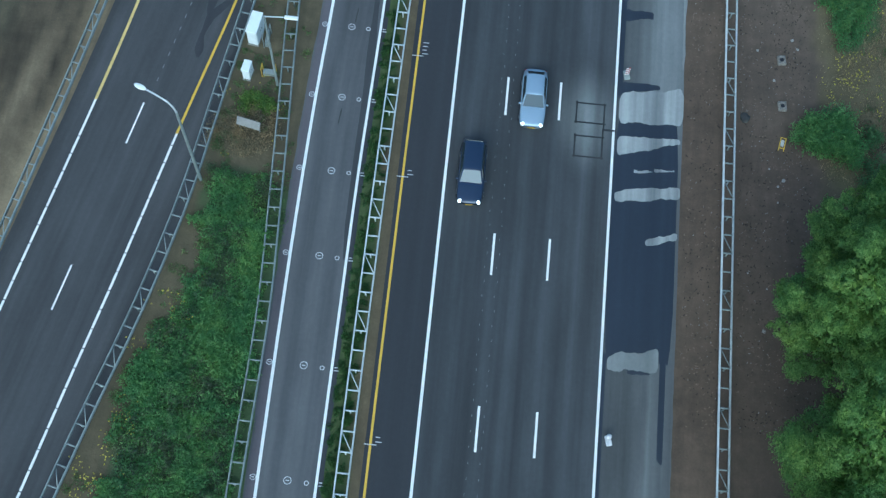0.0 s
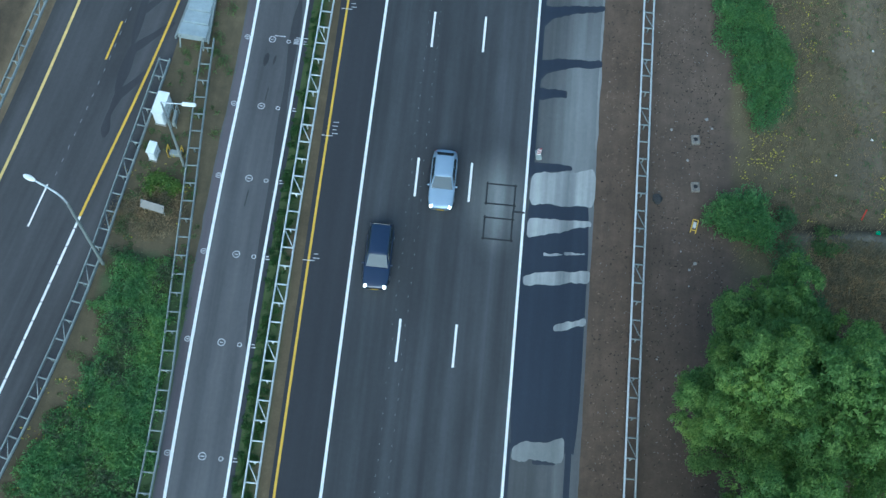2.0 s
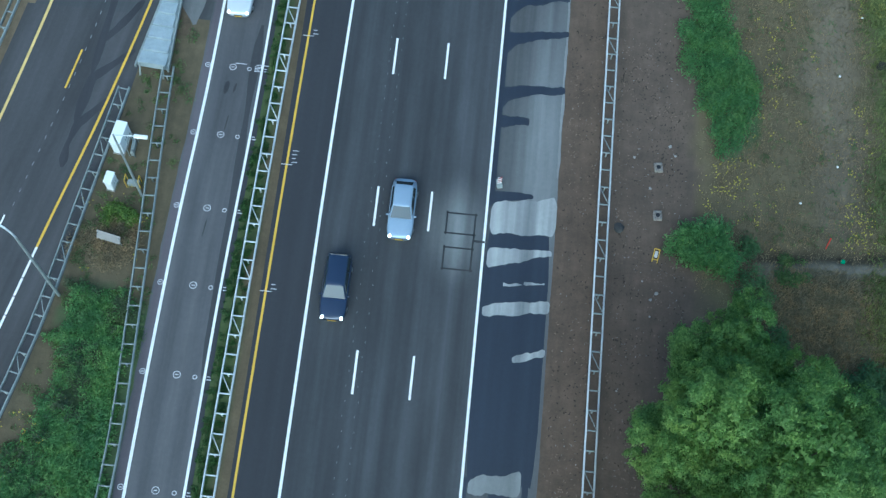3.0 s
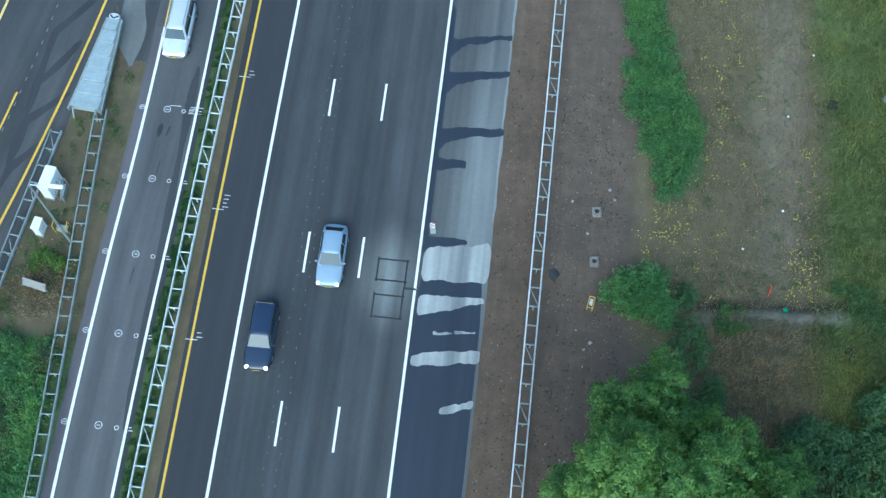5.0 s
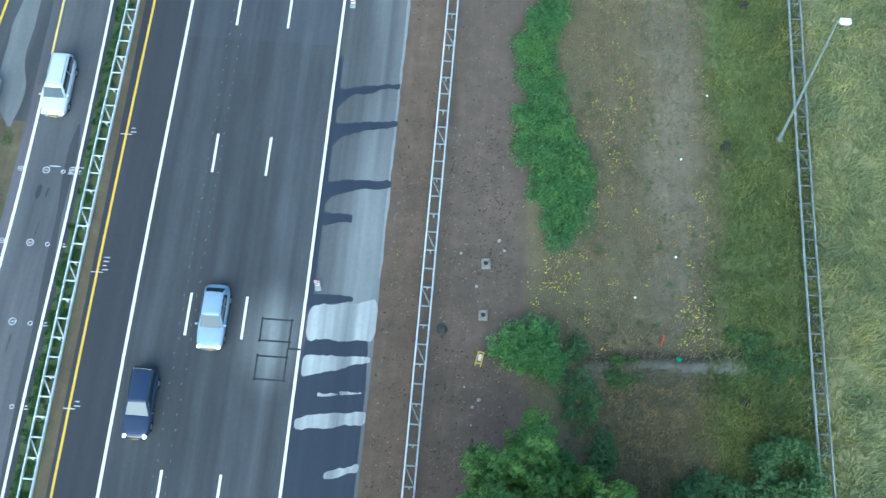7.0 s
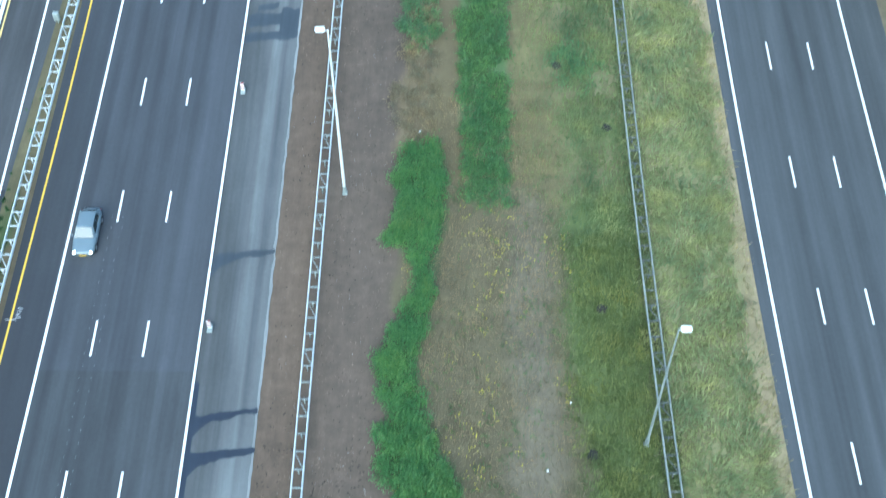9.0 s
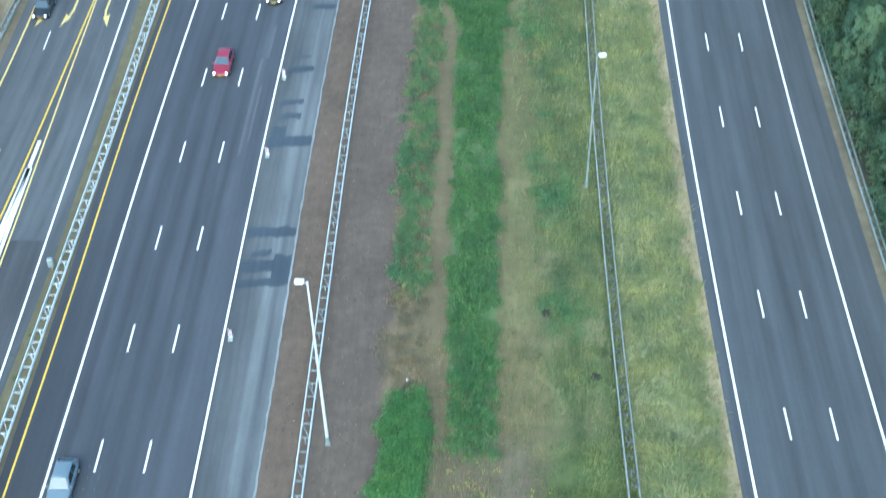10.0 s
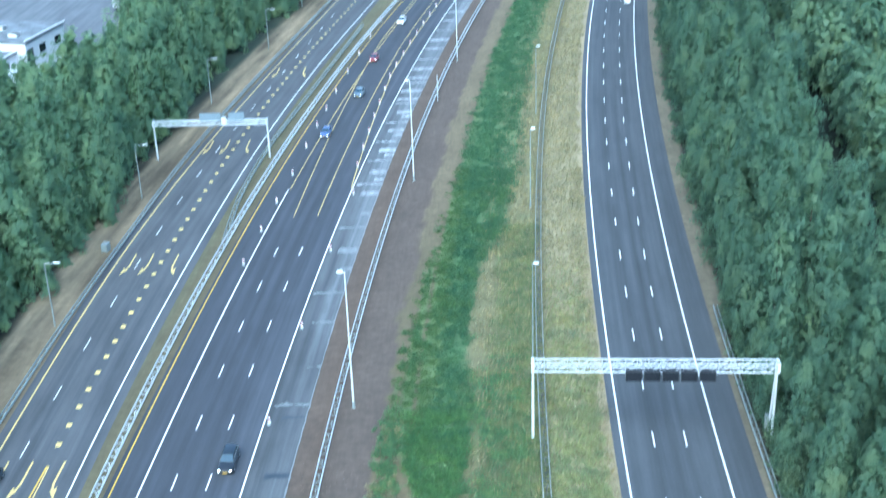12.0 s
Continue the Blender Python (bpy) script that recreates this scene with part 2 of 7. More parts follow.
aux_right = smooth_line((-60, -9.7), (-8, -9.72), (3, -9.7), (17, -9.45), (30, -9.45), (49, -9.7), (86, -10.3), (120, -10.7), (168, -9.6), (217, -6.9), (260, -2.9), (329, 6.0))
lane_blocks = smooth_line((112, -14.5), (131, -14.5), (155, -14.2), (168, -13.8), (200, -12.5), (225, -10.9), (257, -8.0), (328, 1.0))
rail_far_west = smooth_line((-60, -43.6), (-4, -32.6), (15, -29.3), (40, -25.9), (70, -23.6), (105, -22.75), (121, -22.65), (139, -22.45), (157, -21.9), (177, -20.95), (200, -19.8), (223, -17.9), (244, -15.7), (327, -5.6))
rail_island_west = smooth_line((-60, -34.0), (-16.5, -24.97), (-6.86, -22.49), (0.38, -21.04), (7.83, -20.07), (16, -19.0), (28, -17.6))
rail_island_east = smooth_line((-60, -14.3), (-18.3, -14.72), (-5.6, -14.66), (-1.3, -14.88), (6.4, -15.3), (14.5, -15.79), (28, -16.3))


# ---- mesh helpers ----
def part(name, bm, mat, parent=None, label=""):
    me = bpy.data.meshes.new(name)
    bm.to_mesh(me)
    bm.free()
    return mesh_part(name, me, mat, parent, label)


def mesh_part(name, me, mat, parent=None, label="", smooth=False):
    ob = new(name, me)
    if mat is not None and not me.materials:
        me.materials.append(mat)
    if smooth:
        me.polygons.foreach_set("use_smooth", [True] * len(me.polygons))
    if parent is not None:
        ob.parent = parent
    return tagged(ob, label)


def thing(name, label, category, group="", kind=""):
    return tagged(new(name), label, category, group, kind)


def raw_mesh(name, verts, faces, uv=None):
    me = bpy.data.meshes.new(name)
    verts = np.asarray(verts, np.float32)
    me.vertices.add(len(verts))
    me.vertices.foreach_set("co", verts.ravel())
    faces = np.asarray(faces, np.int32)
    n = faces.shape[1]
    me.loops.add(faces.size)
    me.loops.foreach_set("vertex_index", faces.ravel())
    me.polygons.add(len(faces))
    me.polygons.foreach_set("loop_start", np.arange(0, faces.size, n, dtype=np.int32))
    me.polygons.foreach_set("loop_total", np.full(len(faces), n, np.int32))
    if uv is not None:
        layer = me.uv_layers.new(name="uv")
        layer.data.foreach_set("uv", np.asarray(uv, np.float32)[faces.ravel()].ravel())
    me.update(calc_edges=True)
    me.validate()
    return me


def box(bm, x0, x1, y0, y1, z0, z1, bevel=0.0):
    r = bmesh.ops.create_cube(bm, size=1.0)["verts"]
    bmesh.ops.scale(bm, vec=(x1 - x0, y1 - y0, z1 - z0), verts=r)
    bmesh.ops.translate(bm, vec=((x0 + x1) / 2, (y0 + y1) / 2, (z0 + z1) / 2), verts=r)
    if bevel:
        edges = {e for v in r for e in v.link_edges}
        bmesh.ops.bevel(bm, geom=list(edges), offset=bevel, segments=1, affect="EDGES")


def rod(bm, a, b, r0, r1=None, sides=8):
    a, b = Vector(a), Vector(b)
    d = b - a
    m = Matrix.Translation((a + b) / 2) @ d.to_track_quat("Z", "Y").to_matrix().to_4x4()
    bmesh.ops.create_cone(bm, cap_ends=True, segments=sides, radius1=r0, radius2=r0 if r1 is None else r1, depth=d.length, matrix=m)


def bar(bm, a, b, w, h):
    """A square bar from a to b."""
    a, b = Vector(a), Vector(b)
    d = b - a
    m = Matrix.Translation((a + b) / 2) @ d.to_track_quat("Z", "Y").to_matrix().to_4x4() @ Matrix.Diagonal((w, h, d.length, 1))
    bmesh.ops.create_cube(bm, size=1.0, matrix=m)


def strip(left, right, y0, y1, z, step=3.0, cols=4, thick=0.0, wobble=0.0):
    """A band of surface between two lines, with uv in metres across and along."""
    ys = np.linspace(y0, y1, max(2, int((y1 - y0) / step) + 1))
    l, r = left(ys), right(ys)
    if wobble:
        l = l + wobble * np.array([noise.noise((y * 0.9, 3.1, 0)) for y in ys])
        r = r + wobble * np.array([noise.noise((y * 0.9, 9.7, 0)) for y in ys])
    k = np.linspace(0, 1, cols + 1)
    X = l[:, None] + (r - l)[:, None] * k
    Y = np.repeat(ys[:, None], cols + 1, 1)
    v = np.stack([X, Y, np.full_like(X, z)], -1).reshape(-1, 3)
    uv = np.stack([(np.zeros_like(l)[:, None] + (r - l)[:, None] * k) + left(np.array([0.0]))[0], Y], -1).reshape(-1, 2)
    i = np.arange(len(ys) - 1)[:, None] * (cols + 1) + np.arange(cols)
    f = np.stack([i, i + 1, i + cols + 2, i + cols + 1], -1).reshape(-1, 4)
    return raw_mesh("strip", v, f, uv)


def structure(name, me, mat, label, category):
    ob = mesh_part(name, me, mat)
    return tagged(ob, label, category, kind="structure")


def value_noise(x, y, scale, seed=0):
    """Smooth noise of arrays, 0 to 1."""
    g = np.random.default_rng(seed + 100).random((64, 64))
    x, y = np.asarray(x) / scale, np.asarray(y) / scale
    i, j = np.floor(x).astype(int), np.floor(y).astype(int)
    fx, fy = x - i, y - j
    fx, fy = fx * fx * (3 - 2 * fx), fy * fy * (3 - 2 * fy)
    a, b = g[i % 64, j % 64], g[(i + 1) % 64, j % 64]
    c, d = g[i % 64, (j + 1) % 64], g[(i + 1) % 64, (j + 1) % 64]
    return (a * (1 - fx) + b * fx) * (1 - fy) + (c * (1 - fx) + d * fx) * fy


def fractal(x, y, scale, seed=0):
    return 0.55 * value_noise(x, y, scale, seed) + 0.3 * value_noise(x, y, scale / 2.3, seed + 1) + 0.15 * value_noise(x, y, scale / 5, seed + 2)


# ---- ground: one sheet to the horizon, its plants and soils told apart by colour ----
def across(x, y):
    """Metres across, with both bends taken out: 12.6 is the west road's edge, 47.9 the east road's."""
    a, b = 12.6 + main_bend(y), 47.9 + east_bend(y)
    mid = 12.6 + (x - a) / (b - a) * 35.3
    return np.where(x < a, x - main_bend(y), np.where(x > b, x - east_bend(y), mid))


def un_across(u, y):
    a, b = 12.6 + main_bend(y), 47.9 + east_bend(y)
    mid = a + (u - 12.6) / 35.3 * (b - a)
    return np.where(u < 12.6, u + main_bend(y), np.where(u > 47.9, u + east_bend(y), mid))


left_edge = smooth_line((8, 20.0), (10.7, 19.8), (12, 22.5), (17, 23.4), (22, 22.2), (26, 21.2), (28.4, 21.8), (32.5, 20.6), (35, 21.6), (39, 22.9), (43, 21.6), (47.5, 21.3), (52, 21.6), (54, 23))
right_edge = smooth_line((8, 26.0), (10.7, 24.5), (12, 23.6), (16, 24.0), (17.5, 25.4), (22, 26.1), (26.5, 25.0), (31, 23.5), (35, 23.7), (39, 24.2), (43, 24.8), (47.5, 25.3), (51, 25.2), (54, 24))


def herb_left(y):
    """West edge of the lush herb strip."""
    return np.interp(y, (46, 48, 60, 104, 117, 136, 155, 200, 320), (26.9, 26.6, 26.0, 25.8, 21.9, 21.8, 22.8, 24.7, 24.8))


def herb_right(y):
    return np.interp(y, (46, 70, 100, 114, 128, 140, 158, 174, 205, 320), (30.2, 30.5, 30.9, 32.0, 31.4, 30.9, 31.8, 35.8, 37.3, 36.6))


def herb_strip(u, y, n):
    """1 where the lush strip grows."""
    soft = 0.35 + 2.2 * np.clip((y - 150) / 40, 0, 1)
    start = np.clip((y - 46.6 + n * 1.5) / 0.6, 0, 1)
    ruts = 1 - 0.85 * np.clip((y - 105) / 10, 0, 1) * (np.exp(-((u - 23.2) / 0.34) ** 2) + np.exp(-((u - 24.9) / 0.34) ** 2))
    side = 0.35 + 1.3 * np.clip((y - 108) / 30, 0, 1)
    return ruts * start * np.clip((u - herb_left(y) - n) / side, 0, 1) * np.clip((herb_right(y) + n * 1.2 - u) / soft, 0, 1)


def patch_green(u, y):
    """Loose green patches east of the strip."""
    reach = np.clip((u - 32.9) / 1.2, 0, 1) * np.clip((38.6 - u) / 1.6, 0, 1) * np.clip((y - 56) / 8, 0, 1)
    wide = np.clip((u - 30.5) / 1, 0, 1) * np.clip((39 - u) / 2, 0, 1) * np.exp(-((y - 116) / 13) ** 2)
    keep = np.clip(fractal(u, y, 4.5, 131) * 6 - 2.6, 0, 1)
    return np.clip(reach * keep * np.clip((136 - y) / 10, 0, 1) + wide * (0.2 + 0.6 * keep), 0, 1)


def island_left(y):
    """West edge of the weeds on the traffic island."""
    return np.interp(y, (-40, -19, -16, -11, -7.4, -3.7, 3.4), (-26.5, -23.1, -22.9, -22.2, -20.4, -19.5, -20.2))


def zone_weights(u, y):
    """Shares of each cover at a place."""
    n1, n2 = fractal(u, y, 6, 1) - 0.5, fractal(u, y, 2.2, 5) - 0.5
    uu = u + n1 * 2.2 + n2 * 1.4

    def band(a, b, soft=0.5):
        return np.clip((uu - a) / soft + 0.5, 0, 1) * np.clip((b - uu) / soft + 0.5, 0, 1)
    far = np.clip((y - 47 + n1 * 8) / 2, 0, 1)
    very_far = np.clip((y - 108 + n1 * 20) / 12, 0, 1)
    near = np.clip((8.6 - y + n1 * 3) / 1.5, 0, 1)
    w = {}
    w["soil_brown"] = np.clip((u - 12) / 0.3, 0, 1) * np.clip((15.9 - u + n2) / 0.6, 0, 1)
    w["soil_grey"] = np.clip((u - 15.4 - n2) / 0.6, 0, 1) * np.clip((21.6 + 1.5 * np.clip((8 - y) / 3, 0, 1) - uu) / 0.4 + 0.5, 0, 1)
    w["dry"] = band(21.8, 34.3, 0.8) * (1 - 0.75 * far) * (1 - 0.2 * near)
    w["pale_track"] = 0.9 * np.clip(1.6 - np.abs(uu - 31.4) / 1.2, 0, 1) * np.clip((y - 10.5) / 3, 0, 1) * np.clip((50 - y) / 8, 0, 1)
    w["green"] = band(34.2, 40.5, 2.0) * (1 - 0.35 * far) * (1 - 0.5 * very_far) + 0.12 * near * band(22, 34)
    mixed = np.clip(fractal(u, y, 9, 31) * 4 - 1.6, 0, 1)
    w["green"] = w["green"] * (1 - 0.7 * mixed * far)
    w["dry_far"] = band(33.5, 40.5, 1.2) * 0.8 * mixed * far
    # ground under the brambles darkened: shade between the leaves is in its colour
    w["thicket"] = 3.0 * (np.clip((u - left_edge(y) - n2) / 0.3, 0, 1) * np.clip((right_edge(y) - n2 - u) / 0.3, 0, 1) * ((y > 17) & (y < 53)))
    w["lush"] = 2.4 * np.clip(herb_strip(u, y, n2 * 0.5) * 2 - 1, 0, 1)
    w["mown"] = w["lush"] * np.clip((28.2 + n1 * 2 - u) / 1.2, 0, 1) * np.clip((y - 100) / 20, 0, 1)
    w["lush"] = w["lush"] - 0.8 * w["mown"]
    w["green_patch"] = 1.6 * patch_green(u, y)
    w["old_track"] = 1.6 * band(30.8, 34.2, 1.0) * far * (1 - 0.6 * very_far)
    w["earth_tan"] = band(21.8, 34.0, 0.8) * far * (1 - 0.7 * very_far)
    w["dead_weeds"] = 1.5 * band(21.4, 24.3, 0.5) * np.clip((y - 52) / 1, 0, 1) * np.clip((64 - y + n1 * 12) / 3, 0, 1)
    w["tan_edge"] = 0.6 * np.clip((uu - 21.2) / 0.8, 0, 1) * np.clip((25.2 - uu) / 0.8, 0, 1) * np.clip((y - 165) / 20, 0, 1)
    w["pale_grass"] = band(40.2, 47.2, 1.0) + 0.2 * band(34, 40.5) * far + 0.6 * band(30.5, 41) * very_far
    w["straw"] = np.clip((u - 46.4 + n2 * 1.8) / 0.5, 0, 1) * np.clip((49 - u) / 0.3, 0, 1) * 1.8 + 1.8 * band(40.6, 47.6) * np.clip((y - 95 + n1 * 40) / 50, 0, 1)
    # strip under the median rail: soil, with the rail's shade in its colour
    w["rail_soil_shade"] = 1.5 * np.clip((u - 39.35 - (y - 40) * 0.004) / 0.2, 0, 1) * np.clip((40.75 + (y - 40) * 0.004 - u) / 0.2, 0, 1)
    # wood floor nearly black: shade under and between the trees put into its colour
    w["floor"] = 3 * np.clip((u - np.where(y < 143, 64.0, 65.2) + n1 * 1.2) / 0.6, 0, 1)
    w["verge"] = np.clip((u - 62.4) / 0.3, 0, 1) * np.clip((66.2 - u) / 0.8, 0, 1)
    rl = ramp_left(y) - main_bend(y)
    side = np.clip((rl - 0.6 - u) / 0.3, 0, 1)
    w["sand"] = side * np.clip((u - (rl - 9.5) + n1 * 4) / 1.5, 0, 1)
    # the western wood's floor takes the same shade colour
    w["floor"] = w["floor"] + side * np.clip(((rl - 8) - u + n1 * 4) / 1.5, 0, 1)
    isl = np.clip((u - (ramp_right(y) + 0.3)) / 0.4, 0, 1) * np.clip((aux_left(y) - 0.3 - u) / 0.4, 0, 1) * np.clip((31 - y) / 1, 0, 1)
    weedy = np.clip((u - island_left(y) - n2 * 2) / 0.5, 0, 1) * np.clip((2.6 - y + n2 * 5) / 1.0, 0, 1)
    w["isl_green"] = isl * weedy * 3
    w["isl_brown"] = isl
    w["moss_dry"] = np.clip((u - (aux_right(y) - main_bend(y)) - 0.3) / 0.1, 0, 1) * np.clip((-6.6 - u) / 0.2, 0, 1) * np.clip((y - 45 + n1 * 30) / 10, 0, 1)
    w["moss"] = np.clip((u - (aux_right(y) - main_bend(y)) - 0.05) / 0.1, 0, 1) * np.clip((-7.9 - u + n2 * 0.5) / 0.2, 0, 1) * np.clip((52 - y + n1 * 30) / 10, 0.1, 1)
    w["soil_edge"] = np.clip((u + 10.5) / 0.2, 0, 1) * np.clip((-6 - u) / 0.2, 0, 1) * 0.4
    return w


COVER = dict(soil_brown=(0.105, 0.074, 0.053), soil_grey=(0.102, 0.075, 0.057), dry=(0.12, 0.098, 0.055), pale_track=(0.18, 0.15, 0.115), green=(0.098, 0.12, 0.037), lush=(0.075, 0.15, 0.05), mown=(0.115, 0.165, 0.055), thicket=(0.05, 0.105, 0.036), rail_soil_shade=(0.075, 0.075, 0.045),
             dry_far=(0.165, 0.13, 0.072), green_patch=(0.112, 0.138, 0.066), dead_weeds=(0.20, 0.15, 0.09), tan_edge=(0.19, 0.145, 0.085),
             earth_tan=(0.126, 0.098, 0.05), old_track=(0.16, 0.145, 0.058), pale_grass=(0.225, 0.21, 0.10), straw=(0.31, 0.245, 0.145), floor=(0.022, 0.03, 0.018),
             verge=(0.15, 0.124, 0.08), sand=(0.178, 0.138, 0.086), isl_green=(0.055, 0.105, 0.036), isl_brown=(0.104, 0.085, 0.05),
             moss_dry=(0.125, 0.105, 0.058), moss=(0.036, 0.08, 0.017), soil_edge=(0.115, 0.088, 0.052))

us = np.concatenate([[-2500, -1200, -600, -300, -180, -120, -90], np.arange(-70, 80.1, 0.5), [90, 120, 180, 300, 600, 1200, 2500]])
gy = np.concatenate([[-2500, -1000, -400, -200, -120, -80], np.concatenate([np.arange(-60, 5, 0.8), np.arange(5, 14, 0.3), np.arange(14, 140, 0.8)]), np.arange(140, 345, 2.0), [360, 400, 480, 600, 900, 1500, 3000]])
U, Y = np.meshgrid(us, gy)
yb = np.clip(Y, -60, 345)
X = un_across(U, yb)
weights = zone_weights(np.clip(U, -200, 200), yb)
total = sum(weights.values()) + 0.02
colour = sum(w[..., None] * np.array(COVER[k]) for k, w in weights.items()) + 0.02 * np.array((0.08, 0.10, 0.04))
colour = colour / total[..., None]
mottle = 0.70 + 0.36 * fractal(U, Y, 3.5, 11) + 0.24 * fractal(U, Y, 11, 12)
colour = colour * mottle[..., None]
# wheel ruts along the sandy bank of the ramp
bank_u = U - ramp_left(yb) + main_bend(yb)
bank_rut = np.clip((-1.5 - bank_u) / 0.8, 0, 1) * np.clip((bank_u + 12) / 2, 0, 1)
colour = colour * (1 + bank_rut * 2.3 * (fractal(bank_u + 60, Y * 0.08 + 40, 1.7, 301) - 0.48))[..., None]
# relief: soft bumps off the roads, and the ditch across the median
rough_land = np.clip((U - 15.8) / 1.5, 0, 1) * np.clip((47.0 - U) / 1.5, 0, 1)
Z = 0.16 * (fractal(U, Y, 5, 21) - 0.5) * rough_land
ditch_y = 9.6 + 0.1 * (U - 26) + 0.12 * np.sin(U * 1.3)
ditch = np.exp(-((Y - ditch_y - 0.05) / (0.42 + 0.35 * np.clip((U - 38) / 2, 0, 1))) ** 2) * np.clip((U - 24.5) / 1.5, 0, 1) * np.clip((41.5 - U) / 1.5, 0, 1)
Z = Z - 0.55 * ditch - 0.02
bank = np.exp(-((Y - ditch_y + 0.95) / 0.62) ** 2) * np.clip((U - 25.5) / 1.5, 0, 1) * np.clip((37 - U) / 2, 0, 1)
colour = colour * (1 - 0.85 * bank[..., None]) + 0.85 * bank[..., None] * np.array((0.20, 0.185, 0.15)) * mottle[..., None]
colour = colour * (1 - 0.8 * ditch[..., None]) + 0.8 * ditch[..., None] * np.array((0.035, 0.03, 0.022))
rows_, cols_ = U.shape
i = np.arange(rows_ - 1)[:, None] * cols_ + np.arange(cols_ - 1)
faces = np.stack([i, i + 1, i + cols_ + 1, i + cols_], -1).reshape(-1, 4)
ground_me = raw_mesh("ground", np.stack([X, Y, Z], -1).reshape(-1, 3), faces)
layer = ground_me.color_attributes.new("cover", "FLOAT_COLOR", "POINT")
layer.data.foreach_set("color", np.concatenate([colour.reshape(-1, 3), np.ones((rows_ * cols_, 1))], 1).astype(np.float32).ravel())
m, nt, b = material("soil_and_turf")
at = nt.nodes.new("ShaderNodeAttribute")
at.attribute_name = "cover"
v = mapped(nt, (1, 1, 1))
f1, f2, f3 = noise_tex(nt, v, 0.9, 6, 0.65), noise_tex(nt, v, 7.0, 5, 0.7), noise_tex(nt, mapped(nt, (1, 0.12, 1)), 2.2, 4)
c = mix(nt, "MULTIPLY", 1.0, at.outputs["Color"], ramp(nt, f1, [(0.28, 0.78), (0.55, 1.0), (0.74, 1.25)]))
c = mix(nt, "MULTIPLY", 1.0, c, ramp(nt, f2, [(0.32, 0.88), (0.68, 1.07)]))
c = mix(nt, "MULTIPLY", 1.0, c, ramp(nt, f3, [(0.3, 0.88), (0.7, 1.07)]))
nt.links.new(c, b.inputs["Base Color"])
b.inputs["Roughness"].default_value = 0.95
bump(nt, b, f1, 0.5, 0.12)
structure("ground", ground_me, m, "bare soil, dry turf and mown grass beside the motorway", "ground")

# ---- roads ----
R0, R1 = -60, 345
structure("road_main_lanes", strip(main_line(-3.7), main_line(7.65), R0, 31.8, 0.012, cols=6), M_LANE, "worn grey asphalt of the three-lane carriageway", "road")
structure("road_main_lanes_far", strip(main_line(-3.7), main_line(7.65), 31.8, R1, 0.012, cols=6), M_LANE_NEW, "darker resurfaced asphalt of the three-lane carriageway", "road")
structure("road_edge_strip", strip(main_line(-7.0), main_line(-3.7), R0, 40, 0.012), M_STRIP, "smooth dark asphalt strip beside the yellow line", "road")
structure("road_edge_strip_far", strip(main_line(-7.0), main_line(-3.7), 40, R1, 0.012), M_STRIP_FAR, "dark resurfaced asphalt beside the yellow line", "road")
structure("road_shoulder", strip(main_line(7.65), main_line(12.47), R0, R1, 0.012, step=0.6, wobble=0.05), M_SHOULDER, "pale streaked asphalt shoulder with drying patches", "road")
structure("road_slip_lane", strip(beside(aux_left, -0.75), beside(aux_right, 0.15), R0, 70, 0.012, wobble=0.1, step=1.0), M_AUX, "grey asphalt slip lane with survey marks", "road")
M_EDGE = asphalt("mauve_edge_asphalt", (0.10, 0.09, 0.105), (0.15, 0.135, 0.15), streak=0.25)
structure("road_slip_edge", strip(beside(aux_left, -0.62), beside(aux_left, -0.08), R0, 27, 0.0145, step=1.0, cols=1, wobble=0.06), M_EDGE, "mauve-grey asphalt edge outside the slip lane's white line", "road")
structure("road_slip_gutter", strip(beside(aux_right, 0.08), beside(aux_right, 0.42), R0, 48, 0.0145, step=1.0, cols=1, wobble=0.08), M_STRIP, "dark asphalt gutter beside the slip lane's white line", "road")
structure("road_ramp", strip(beside(ramp_left, -1.65), lambda y: np.maximum(ramp_right(y) + 1.0, rail_island_west(y) + 0.3), R0, 24, 0.008, cols=6), M_RAMP, "dark worn asphalt of the exit ramp", "road")
structure("road_ramp_far", strip(beside(ramp_left, -1.1), lambda y: aux_right(y) + 0.35 + 0.95 * np.clip((np.asarray(y) - 45) / 25, 0, 1), 24, R1, 0.008, cols=8), M_JOIN, "patched grey asphalt where ramp and slip lane join", "road")
structure("asphalt_edge", strip(main_line(12.3), main_line(12.47), 14, R1, 0.0145, step=0.6, cols=1, wobble=0.12), M_FILM, "pale ragged edge of the asphalt shoulder", "road")
M_TONGUE = plain("brown_soil", (0.125, 0.095, 0.06), 0.95, vary=0.5, scale=1.5, bumpy=0.03)
structure("soil_tongue", strip(lambda y: -16.9 + 0 * y, lambda y: -14.35 - (np.asarray(y) - 21) * 0.31, 22.5, 28.5, 0.0112, step=0.25, wobble=0.3), M_TONGUE, "brown soil running out beside the crash cushion", "ground")
structure("road_east", strip(east_line(47.9), east_line(62.85), R0, R1, 0.012, cols=8), M_EAST, "blue-grey porous asphalt of the opposite carriageway", "road")

# ---- road markings ----
M_SPECK = plain("worn_paint", (0.22, 0.23, 0.24), 0.8)
def marking(name, line, y0, y1, width, mat, label, z=0.016, step=3.0):
    return structure(name, strip(beside(line, -width / 2), beside(line, width / 2), y0, y1, z, step, 1), mat, label, "road marking")


